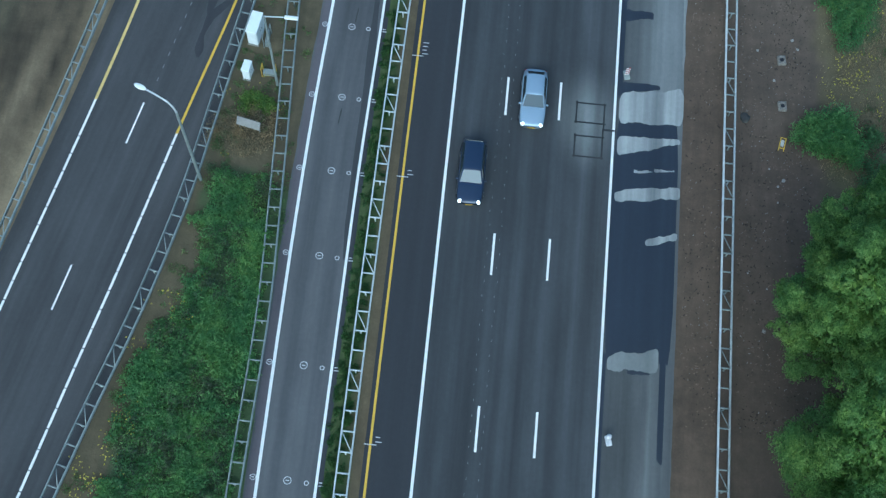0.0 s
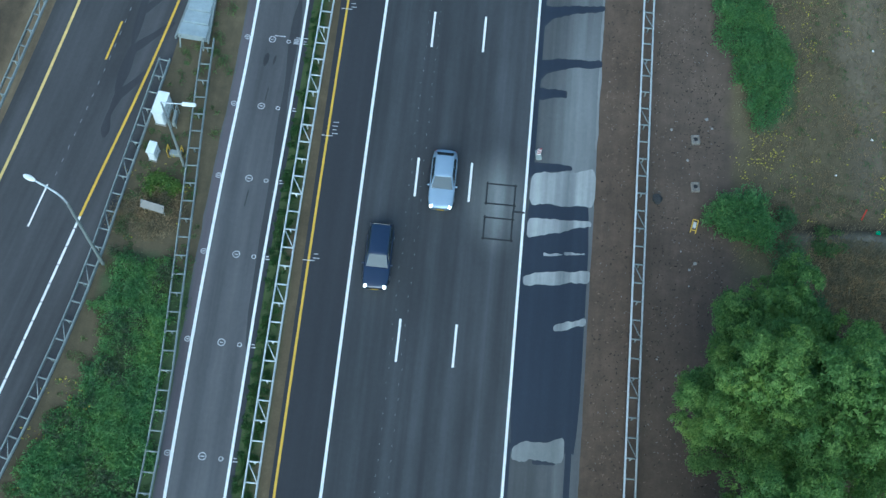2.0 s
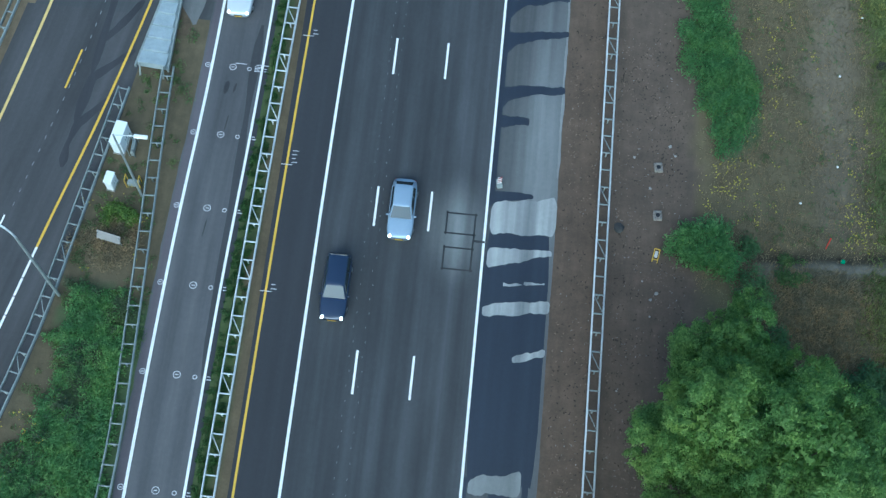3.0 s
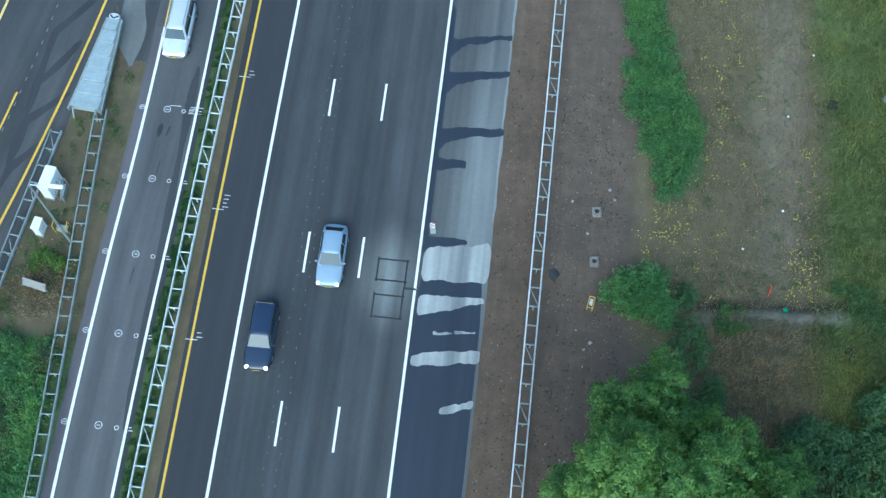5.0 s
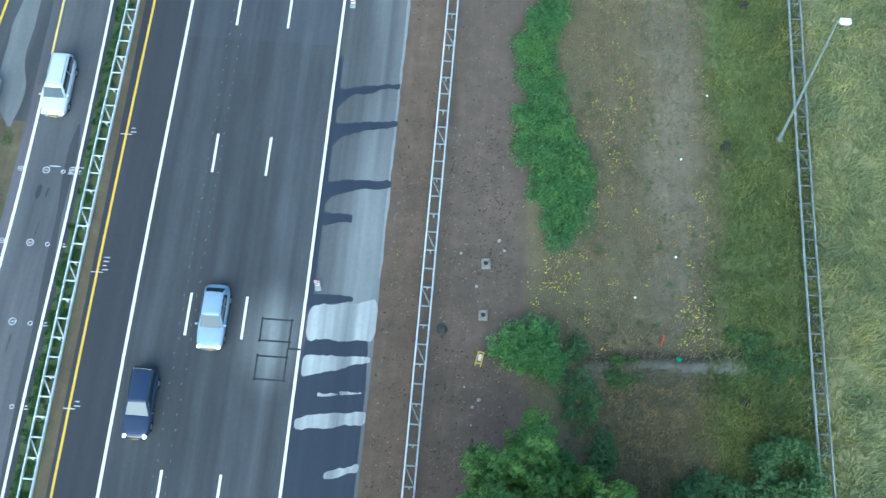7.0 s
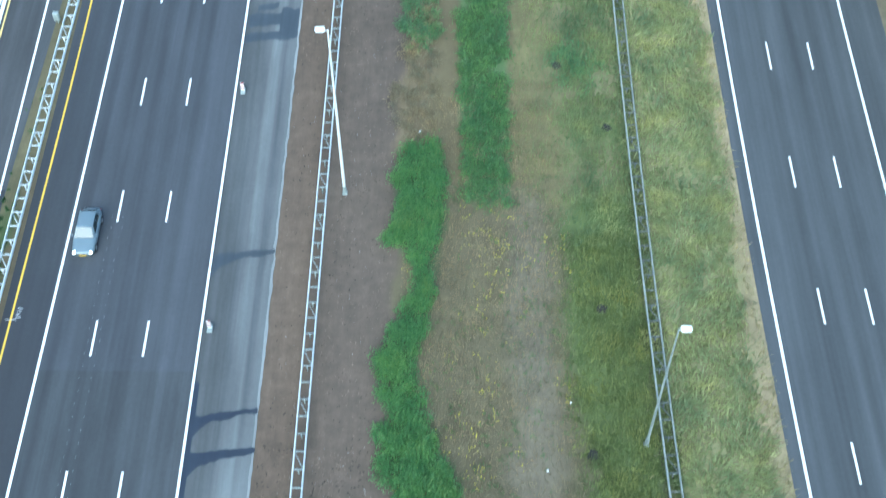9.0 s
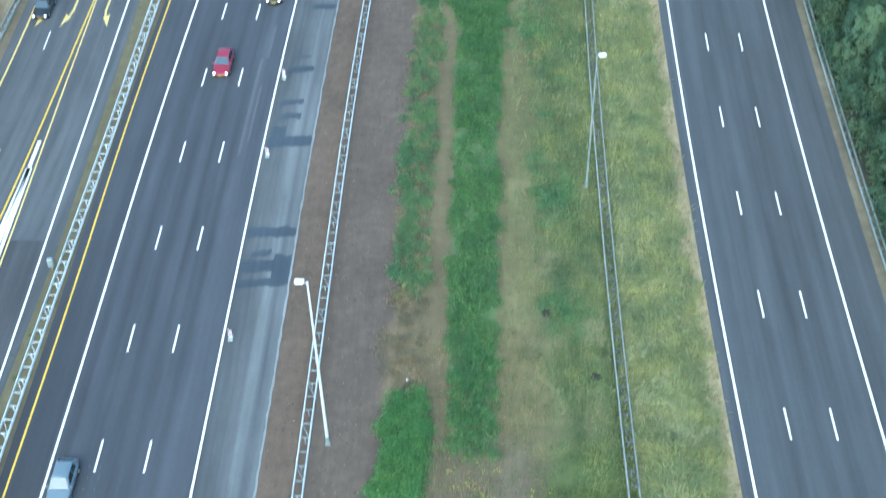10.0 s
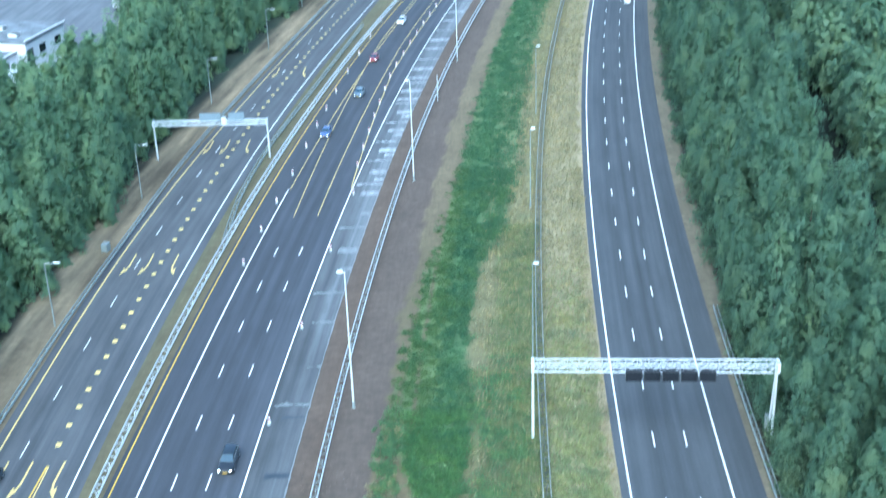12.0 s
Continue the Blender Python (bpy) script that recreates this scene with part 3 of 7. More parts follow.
west_left = smooth_line((-60, -3.8), (-18, -3.75), (15, -3.72), (40, -3.5), (85, -3.4), (120, -3.35), (200, -3.2))
yellow_off = smooth_line((-60, -6.55), (15, -6.58), (40, -6.3), (60, -6.15), (90, -6.35), (130, -6.5), (345, -6.4))
rail_off = smooth_line((-60, -8.0), (15, -8.0), (35, -7.7), (60, -7.55), (85, -7.4), (110, -7.8), (345, -7.7))
marking("line_main_left", lambda y: west_left(y) + main_bend(y), R0, 192, 0.19, M_WHITE, "solid white edge line with crisp sides")
marking("line_main_left_far", main_line(-2.9), 192, R1, 0.13, M_PALE_YELLOW, "solid yellow edge line of the shifted lanes")
marking("line_main_right", main_line(7.65), R0, R1, 0.18, M_WHITE, "solid white line along the hard shoulder")
marking("line_yellow", lambda y: yellow_off(y) + main_bend(y), R0, R1, 0.16, M_YELLOW, "solid yellow temporary line beside the guardrail")
marking("line_slip_left", aux_left, R0, 27, 0.2, M_WHITE, "solid white edge line of the slip lane")
marking("line_slip_left_far", aux_left, 27, 110, 0.15, M_PALE_YELLOW, "solid yellow line at the gore")
marking("line_slip_right", aux_right, R0, R1, 0.18, M_WHITE, "solid white edge line of the slip lane")
marking("line_ramp_left", ramp_left, R0, 7, 0.17, M_WHITE, "solid white edge line of the ramp")
marking("line_ramp_left_far", ramp_left, 7, R1, 0.2, M_PALE_YELLOW, "solid yellow edge line of the ramp")
marking("line_ramp_right", ramp_right, R0, 5, 0.17, M_WHITE, "solid white edge line of the ramp")
marking("line_ramp_right_far", ramp_right, 5, 110, 0.18, M_YELLOW, "solid yellow line at the gore")
marking("line_gore_left", beside(ramp_right, 0.5), 44, 80, 0.32, M_WHITE, "white converging gore stripe")
marking("line_gore_right", beside(aux_left, -0.45), 44, 80, 0.32, M_WHITE, "white converging gore stripe")
marking("line_gore_middle", lambda y: (ramp_right(y) + aux_left(y)) / 2, 58, 84, 0.36, M_WHITE, "white gore stripe")
marking("line_east_left", east_line(48.9), R0, R1, 0.2, M_WHITE, "solid white edge line")
marking("line_east_right", east_line(59.45), R0, R1, 0.2, M_WHITE, "solid white edge line")
marking("line_lane_yellow_left", lambda y: main_bend(y) + 0.1 - np.clip((np.asarray(y) - 180) / 105, 0, 1) * 3.7, 180, R1, 0.13, M_PALE_YELLOW, "solid yellow lane line of the shifted lanes")
marking("line_lane_yellow_right", lambda y: main_bend(y) + 3.9 - np.clip((np.asarray(y) - 180) / 105, 0, 1) * 2.0, 180, R1, 0.13, M_PALE_YELLOW, "solid yellow lane line of the shifted lanes")
marking("line_beacons", lambda y: main_bend(y) + 7.5 - np.clip((np.asarray(y) - 190) / 70, 0, 1) * 3.6, 192, R1, 0.15, M_PALE_YELLOW, "yellow line under the row of beacons")


def slab_mesh(name, w, l, h=0.006):
    bm = bmesh.new()
    box(bm, -w / 2, w / 2, -l / 2, l / 2, -h / 2, h / 2)
    me = bpy.data.meshes.new(name)
    bm.to_mesh(me)
    bm.free()
    return me


def pieces(parent, name, me, mat, places, label=""):
    """Alike pieces that share one mesh: (x, y, z, turn about z in degrees)."""
    if not me.materials:
        me.materials.append(mat)
    for x, y, z, turn in places:
        ob = new(name, me)
        ob.parent = parent
        ob.matrix_basis = pose(x, y, z, 0, 0, turn)


def heading(line, y):
    return -math.degrees(math.atan2(float(line(y + 0.5) - line(y - 0.5)), 1.0))


dash = slab_mesh("lane_dash", 0.16, 3.0)
lanes = thing("lane_dashes_west", "white dashed lane lines on dark asphalt", "road marking", kind="structure")
west_dashes = []
for k in range(-5, 15):
    for u in (0.0, 3.76):
        y = 12 * k - 1.5
        west_dashes.append((u + float(main_bend(y)), y, 0.018, heading(main_line(u), y)))
pieces(lanes, "lane_dash", dash, M_WHITE, west_dashes)
lanes_e = thing("lane_dashes_east", "white dashed lane lines on blue-grey asphalt", "road marking", kind="structure")
pieces(lanes_e, "lane_dash", slab_mesh("lane_dash", 0.16, 3.1), M_WHITE,
       [(u + float(east_bend(y)), y, 0.018, heading(east_line(u), y)) for k in range(-9, 22) for u in (52.42, 55.95) for y in (112.2 + 12.33 * k + (0.32 * min(k, 0)) + 1.55,)])
lanes_r = thing("lane_dashes_ramp", "thin pale dashed line on the exit ramp", "road marking", kind="structure")
ramp_mid = smooth_line((-40, -35.0), (-8.4, -28.4), (7.1, -25.2), (20.5, -22.6), (40, -20.4), (60, -18.9), (87, -17.7), (113, -18.1), (150, -17.7), (200, -15.6), (260, -9.5), (330, -1.5))
pieces(lanes_r, "lane_dash", slab_mesh("lane_dash", 0.12, 3.3), M_WHITE,
       [(float(ramp_mid(y)), y, 0.016, heading(ramp_mid, y)) for y in (-32, -19.5, -6.9, 5.5) + tuple(100.9 + 12.42 * k for k in range(0, 18))])
pieces(lanes_r, "yellow_dash", slab_mesh("yellow_dash", 0.14, 3.3), M_YELLOW, [(float(ramp_mid(y)), y, 0.016, heading(ramp_mid, y)) for y in (18.9, 31.3, 43.7, 56.1, 68.5, 81)])
old = []
for y in np.arange(8, 40, 1.05):
    old.append((float(ramp_mid(y)) + 0.25, float(y), 0.014, heading(ramp_mid, y)))
pieces(lanes_r, "worn_dash", slab_mesh("worn_dash", 0.05, 0.3), M_SPECK, old)
blocks = thing("yellow_blocks", "row of square yellow block markings between two lanes", "road marking", kind="structure")
pieces(blocks, "yellow_block", slab_mesh("yellow_block", 0.62, 0.95), M_PALE_YELLOW, [(float(lane_blocks(y)), y, 0.017, heading(lane_blocks, y)) for y in np.arange(114.26, 335, 4.1)])


def lane_arrow(x, y, side):
    """A straight shaft that bends to one side (-1 west, 1 east) and ends in a barbed head; traffic comes from +y."""
    bm = bmesh.new()
    outline = [(-0.09, 3.7), (0.12, 3.7), (0.12, -0.5), (0.3, -1.7), (0.62, -1.25), (0.78, -3.7), (-0.05, -1.9), (0.1, -1.85), (-0.12, -0.7)]
    vs = [bm.verts.new((px * side, py, 0.0)) for px, py in outline]
    bm.faces.new(vs)
    r = bmesh.ops.extrude_face_region(bm, geom=bm.faces[:])
    bmesh.ops.translate(bm, vec=(0, 0, 0.006), verts=[g for g in r["geom"] if isinstance(g, bmesh.types.BMVert)])
    bmesh.ops.recalc_face_normals(bm, faces=bm.faces)
    ob = part("lane_arrow", bm, M_PALE_YELLOW)
    ob.location = (x, y, 0.014)
    return tagged(ob, "yellow painted lane arrow on grey asphalt", "road marking", "lane arrows")


for x, y, side in ((-19.1, 107.2, -1), (-16.35, 107.2, -1), (-12.75, 107.2, 1), (-18.4, 162.8, -1), (-15.7, 162.8, -1), (-11.9, 162.5, 1),
                   (-16.3, 214, -1), (-13.2, 214, -1), (-9.4, 214, 1), (-4.8, 262, 1), (-10.6, 262, -1)):
    lane_arrow(x, y, side)

joints = thing("line_joints", "dark joints cut across the white edge lines of the ramp", "road marking", kind="structure")
pieces(joints, "joint", slab_mesh("joint", 0.2, 0.07, 0.004), M_TAR, [(float(ln(y)), float(y), 0.0185, heading(ln, y)) for ln in (ramp_right, ramp_left) for y in np.arange(-34, 4.8, 1.36)])

# worn specks beside the dashes
specks = [(u + 0.05 * float(noise.noise((y * 1.7, u, 0))) + float(0.06 * math.sin(y * 3)), y, 0.017, 0) for y in np.arange(-30, 46, 1.02) for u in (-0.42, 0.4)]
sp = thing("paint_specks", "rows of tiny worn white paint specks", "road marking", kind="structure")
pieces(sp, "paint_speck", slab_mesh("paint_speck", 0.03, 0.13, 0.004), M_SPECK, specks)


# ---- survey marks: ringed signs that cannot be read, as rings and bars ----
def ring(bm, x, y, r, w=0.05, sides=14):
    for i in range(sides):
        a, b = 2 * math.pi * i / sides, 2 * math.pi * (i + 1) / sides
        q = [bm.verts.new((x + rr * math.cos(t), y + rr * math.sin(t), 0)) for rr, t in ((r - w, a), (r, a), (r, b), (r - w, b))]
        bm.faces.new(q)


def bars(parent, x, y, w, h, n):
    for i in range(n):
        bm = bmesh.new()
        yy = y + h * (i / max(1, n - 1) - 0.5)
        k = 1 - 0.3 * ((i * 5) % 3) / 2
        box(bm, x - w / 2, x - w / 2 + w * k, yy - 0.03, yy + 0.03, -0.001, 0.001)
        part("stroke", bm, M_CHALK, parent)


def rings(parent, x, y, r):
    bm = bmesh.new()
    ring(bm, x, y, r)
    part("ring", bm, M_CHALK, parent)


def survey_row(y, lead):
    t = thing("survey_mark", "white sprayed survey rings and strokes across the slip lane", "survey mark", "survey marks")
    t.location.z = 0.02
    rings(t, -11.55, y, 0.26)
    bars(t, -11.55, y, 0.24, 0, 1)
    rings(t, -10.35, y - 0.05, 0.16)
    rings(t, float(aux_left(y)) - 0.3, y, 0.2)
    bars(t, float(aux_left(y)) - 0.3, y, 0.18, 0, 1)
    bars(t, float(aux_right(y)) + 0.3, y - 0.05, 0.3, 0.2, 2)
    if lead:
        bars(t, -11.0, y + 0.33, 0.8, 0, 1)
        bars(t, float(aux_right(y)), y + 0.33, 0.9, 0, 1)
        bars(t, -9.75, y, 0.45, 0.35, 4)


for y in (-18.0, -10.5, -2.87, 3.4, 9.1, 14.8, 20.3):
    survey_row(y, y > 20)


def yellow_line_note(y, tall):
    t = thing("survey_note", "white sprayed note beside the yellow line", "survey mark", "survey marks")
    t.location.z = 0.02
    x = float(yellow_off(y))
    bars(t, x, y, 0.8, 0, 1)
    bars(t, x + 0.5, y + 0.2 + tall / 2, 0.4, tall, 4 if tall > 0.5 else 2)


for y, tall in ((13.0, 0.9), (3.5, 0.3), (-15.2, 0.3), (23.5, 0.3), (36.0, 0.8)):
    yellow_line_note(y, tall)


# ---- induction loops cut into the lane ----
def sensor_loop(x0, x1, y0, y1):
    bm = bmesh.new()
    w = 0.06
    for a, b in (((x0 - 0.05, y0), (x1 + 0.07, y0)), ((x0 - 0.02, y1), (x1 + 0.06, y1)), ((x0, y0 - 0.06), (x0, y1 + 0.08)), ((x1, y0 - 0.04), (x1, y1 + 0.05))):
        box(bm, min(a[0], b[0]) - w, max(a[0], b[0]) + w, min(a[1], b[1]) - w, max(a[1], b[1]) + w, -0.002, 0.002)
    ymid = 8.6
    near = y0 if y0 > ymid else y1
    box(bm, x1 - w, x1 + w, min(near, ymid), max(near, ymid), -0.002, 0.002)
    ob = part("sensor_loop", bm, M_TAR)
    ob.location.z = 0.0185
    tagged(ob, "square sensor loop sealed with black tar", "sensor loop", "sensor loops")


sensor_loop(4.97, 6.93, 9.04, 10.55)
sensor_loop(4.98, 6.9, 6.4, 7.98)
loop_tail = bmesh.new()
box(loop_tail, 6.85, 7.72, 8.52, 8.68, -0.002, 0.002)
ob = part("sealed_cut", loop_tail, M_TAR)
ob.location.z = 0.0195
tagged(ob, "black tar-sealed cable cut in asphalt", "sensor loop")


# ---- patches on the shoulder: wet tongues and dry pale film ----
def patch(name, mat, y0, y1, u0, u1, slant=0.0, taper=0.0, seed=0, z=0.017, ragged=0.12, label="", lift=0.0, flare=0.0):
    """A ragged-edged patch from u0 to u1 across, y0 to y1 along, its right end slanted, tapered or flared at the line."""
    n = 40
    s = np.linspace(0, 1, n)
    u = u0 + (u1 - u0) * s
    wob = np.array([noise.noise((q * 0.9 + seed * 7.3, seed, 0)) + 0.5 * noise.noise((q * 3.1, seed * 3.3, 1)) for q in u])
    wob2 = np.array([noise.noise((q * 0.9 + seed * 5.1, seed + 40, 0)) + 0.5 * noise.noise((q * 3.1, seed * 2.3, 5)) for q in u])
    mid = (y0 + y1) / 2 + slant * s
    half = (y1 - y0) / 2 * (1 - taper * s)
    half = half * np.clip(np.minimum((s + 0.02) / 0.06, (1.02 - s) / 0.06), 0, 1) ** 0.5
    fl = flare * np.exp(-s * 7)
    top, bot = mid + half + ragged * wob, mid - half + ragged * wob2 - fl
    top = np.maximum(top, bot + 0.02)
    rows = 3
    k = np.linspace(0, 1, rows + 1)
    Yv = bot[:, None] + (top - bot)[:, None] * k
    Xv = np.repeat(u[:, None], rows + 1, 1) + main_bend(Yv)
    v = np.stack([Xv, Yv, np.full_like(Xv, z + lift)], -1).reshape(-1, 3)
    i = np.arange(n - 1)[:, None] * (rows + 1) + np.arange(rows)
    f = np.stack([i, i + rows + 1, i + rows + 2, i + 1], -1).reshape(-1, 4)
    me = raw_mesh(name, v, f, np.stack([Xv, Yv], -1).reshape(-1, 2))
    return tagged(mesh_part(name, me, mat), label, "stain", name + "s")


WET = "dark wet tongue of water on the shoulder"
DRY = "pale dried film on the asphalt shoulder"
patch("wet_patch", M_WET, -8.3, 9.6, 7.78, 12.25, slant=0.3, seed=1, z=0.0165, ragged=0.35, label="dark wet stretch of the asphalt shoulder")
for y0, y1, u0, u1, slant, taper, seed in ((9.3, 11.6, 7.95, 12.5, 0.5, -0.25, 2), (6.75, 8.25, 7.95, 12.35, 0.75, 0.75, 3), (3.2, 4.1, 7.95, 12.45, 0.7, 0.0, 4),
                                           (5.5, 5.75, 9.2, 10.5, 0.1, 0.2, 5), (5.75, 5.95, 10.6, 12.0, 0.1, 0.2, 6), (0.2, 0.7, 10.2, 12.35, 0.65, 0.0, 7)):
    patch("dry_patch", M_DRY, y0, y1, u0, u1, slant, taper, seed, z=0.0215, label=DRY, ragged=0.2)
patch("dry_patch", M_FILM, -8.75, -7.75, 8.05, 11.4, 0.5, -0.55, 8, z=0.0215, ragged=0.25, label="grey drying patch with a ragged upper edge")
patch("wet_patch", M_WET, 11.85, 12.55, 7.78, 10.8, 0.15, 0.3, 20, z=0.0225, label=WET, flare=0.7)
patch("wet_patch", M_WET, -14.5, -6.8, 11.5, 11.9, 0.0, 0.0, 23, z=0.0175, ragged=0.5, label=WET)
patch("wet_patch", M_WET, -24.0, -7.5, 7.76, 7.98, 0.0, 0.0, 24, z=0.0175, ragged=0.5, label=WET)
patch("wet_patch", M_WET, -8.9, -8.55, 9.4, 10.9, 0.1, 0.3, 21, z=0.0175, label=WET)
for y0, y1, u0, u1, slant, taper, seed in ((17.7, 18.5, 7.8, 10.1, 0.1, 0.2, 9), (20.1, 20.9, 7.8, 12.5, 0.5, 0.2, 10), (24.6, 25.4, 7.8, 12.5, 0.7, 0.35, 11), (27.6, 28.2, 7.8, 12.4, 0.9, 0.3, 12),
                                           (41.3, 42.0, 7.8, 12.4, 0.7, 0.3, 13)):
    patch("wet_patch", M_WET if y0 < 35 else M_DAMP, y0, y1, u0, u1, slant, taper, seed, label=WET, flare=1.6 if y0 > 18 else 0.4, ragged=0.2)
for y0, y1, u0, u1, slant, seed in ((64.4, 65.4, 7.8, 12.3, 0.3, 14), (66.2, 67.7, 7.9, 12.2, 0.2, 15), (65.0, 68.6, 10.7, 12.3, 0.1, 16), (68.1, 68.8, 8.6, 10.4, 0.4, 17), (70.7, 72.0, 7.9, 12.3, 0.1, 18),
                                    (83.2, 84.9, 8.0, 12.3, 0.3, 19), (84.0, 86.6, 8.2, 9.6, 0.0, 25), (87.6, 88.5, 8.8, 10.8, 0.1, 26), (89.8, 90.6, 8.5, 10.8, 0.3, 27), (95.4, 96.4, 8.6, 11.2, 0.1, 28), (97.8, 98.4, 9.0, 10.6, 0.1, 29),
                                    (106.9, 107.9, 9.6, 12.3, 0.2, 30), (119.0, 119.6, 9.5, 12.2, 0.1, 31)):
    patch("wet_patch", M_DAMP, y0, y1, u0, u1, slant, 0.1, seed, z=0.017 + 0.0009 * (seed - 13), label="grey damp tongue across the pale shoulder", ragged=0.3, flare=0.3)
M_SCRAPE = asphalt("scraped_asphalt", (0.085, 0.09, 0.098), (0.13, 0.136, 0.145), streak=0.3)
for y0, y1, u0, u1, seed in ((97.5, 103.5, 5.85, 6.25, 33), (82.0, 97.5, 5.35, 5.65, 34), (84.0, 93.0, 6.0, 6.2, 35)):
    patch("scrape", M_SCRAPE, y0, y1, u0, u1, 0.2, 0, seed, z=0.017 + 0.001 * (seed % 3), label="pale scrape worn into the dark lane", ragged=0.9)
for k, y in enumerate((122, 131, 143, 152, 160, 167, 175, 181, 190, 193.5, 196, 200, 205, 208, 211, 215, 219, 222, 226, 230, 233, 238, 241, 247, 252, 256, 263, 270, 279, 287, 295, 305, 314, 322)):
    patch("dry_patch", M_DRY if y > 185 else M_FILM, y - (0.15 if y < 150 else 0.3 + 0.7 * ((k * 7) % 3)), y + 0.4, 8.1 + 1.3 * ((k * 5) % 3) * (y < 240), 12.4, 0.2, 0.1, 50 + k, label=DRY, ragged=0.55)


def band(name, mat, label, width, z, *spine):
    """A dark or pale band on the asphalt along a bent line."""
    P = np.array(spine, float)
    t = np.linspace(0, len(P) - 1, 28)
    k = np.arange(len(P))
    x, y = np.interp(t, k, P[:, 0]), np.interp(t, k, P[:, 1])
    dx, dy = np.gradient(x), np.gradient(y)
    n = np.hypot(dx, dy)
    w = width * np.array([0.7 + 0.5 * noise.noise((q * 0.9, P[0, 1], 3.0)) for q in t]) * np.clip(np.minimum(t + 0.15, len(P) - 0.85 - t) * 2, 0.2, 1)
    L = np.stack([x - dy / n * w / 2, y + dx / n * w / 2], -1)
    R = np.stack([x + dy / n * w / 2, y - dx / n * w / 2], -1)
    v = np.concatenate([np.stack([L, R], 1).reshape(-1, 2), np.full((56, 1), z)], 1)
    i = np.arange(27) * 2
    me = raw_mesh(name, v, np.stack([i, i + 1, i + 3, i + 2], -1), v[:, :2])
    return tagged(mesh_part(name, me, mat), label, "stain", name + "s")


M_RAMP_BAND = asphalt("dark_ramp_band", (0.037, 0.038, 0.044), (0.056, 0.057, 0.065), streak=0.2)
RAMP_BAND = "dark branching band on the asphalt of the ramp"
band("sealed_band", M_RAMP_BAND, RAMP_BAND, 0.75, 0.0125, (-19.6, 17.1), (-20.8, 15.6), (-21.7, 14.5), (-22.1, 12.8), (-22.1, 11.1))
band("sealed_band", M_RAMP_BAND, RAMP_BAND, 0.85, 0.0135, (-18.8, 20.9), (-20.3, 19.4), (-21.4, 18.3), (-21.7, 16.2), (-21.9, 14.6))
band("sealed_band", M_RAMP_BAND, RAMP_BAND, 0.75, 0.0145, (-18.2, 29.5), (-19.7, 27.4), (-21.0, 25.7), (-21.3, 21.4), (-21.5, 18.6))
band("sealed_band", M_RAMP_BAND, RAMP_BAND, 0.7, 0.0155, (-18.9, 25.2), (-19.7, 23.7), (-20.5, 22.4), (-21.4, 21.3))
M_SLIP_DARK = asphalt("dark_slip_asphalt", (0.045, 0.046, 0.052), (0.072, 0.073, 0.08), streak=0.3)
M_DUST = asphalt("dusty_asphalt", (0.13, 0.135, 0.14), (0.21, 0.215, 0.215), streak=0.3)
band("dust_film", M_DUST, "pale dusty asphalt beside the crash cushion's nose", 2.4, 0.0128, (-15.2, 36), (-15.6, 32), (-15.7, 29), (-15.4, 26), (-14.9, 23.5))
band("dark_streak", M_SLIP_DARK, "dark damp streak along the slip lane's edge line", 0.8, 0.0135, (-9.95, 24), (-10.0, 19.4), (-9.95, 15), (-9.85, 10), (-9.85, 4), (-9.85, -3))
for x, y, w, l in ((-11.75, 18.6, 0.45, 1.1), (-11.15, 18.6, 0.22, 0.8), (-11.3, 15.8, 0.1, 1.2), (-11.5, 7.6, 0.1, 1.3)):
    band("oil_spot", M_TAR, "small dark oil spot on the slip lane", w, 0.0145, (x + 0.06, y + l / 2), (x, y), (x - 0.05, y - l / 2))
patch("wet_patch", M_WET, 12.0, 30.5, 7.76, 8.12, 0.0, 0.0, 37, z=0.0172, ragged=1.2, label="narrow wet strip along the white line")


# ---- guardrails ----
def rail_beam(line, offset, y0, y1, top=0.76, depth=0.09, face=1, step=3.0):
    """A corrugated beam swept along the line; face: the side to which its waves stand out."""
    ys = np.linspace(y0, y1, max(2, int(abs(y1 - y0) / step) + 1))
    prof = [(0.0, 0.0), (0.03, -0.01), (0.085, -0.055), (0.085, -0.105), (0.02, -0.15), (0.085, -0.20), (0.085, -0.25), (0.0, -0.31), (-0.012, -0.31), (-0.012, 0.0)]
    P = np.array(prof)
    xs = line(ys) + offset
    v = np.stack([xs[:, None] + face * P[:, 0], np.repeat(ys[:, None], len(P), 1), np.repeat((top + P[:, 1])[None], len(ys), 0)], -1)
    n = len(P)
    i = np.arange(len(ys) - 1)[:, None] * n + np.arange(n)
    j = np.arange(len(ys) - 1)[:, None] * n + (np.arange(n) + 1) % n
    f = np.stack([i, j, j + n, i + n], -1).reshape(-1, 4)
    return raw_mesh("rail_beam", v.reshape(-1, 3), f)


def boxes_mesh(name, items):
    """Many slanted bars as one mesh: (a, b, width, height)."""
    vs, fs = [], []
    for a, b, w, h in items:
        a, b = np.array(a, float), np.array(b, float)
        d = b - a
        d /= np.linalg.norm(d)
        s = np.cross(d, (0, 0, 1)) if abs(d[2]) < 0.9 else np.array((1.0, 0, 0))
        s /= np.linalg.norm(s)
        t = np.cross(s, d)
        k = len(vs)
        for p in (a, b):
            for i, j in ((-1, -1), (1, -1), (1, 1), (-1, 1)):
                vs.append(p + s * w / 2 * i + t * h / 2 * j)
        fs += [(k, k + 1, k + 2, k + 3), (k + 7, k + 6, k + 5, k + 4)] + [(k + i, k + 4 + i, k + 4 + (i + 1) % 4, k + (i + 1) % 4) for i in range(4)]
    return raw_mesh(name, vs, fs)


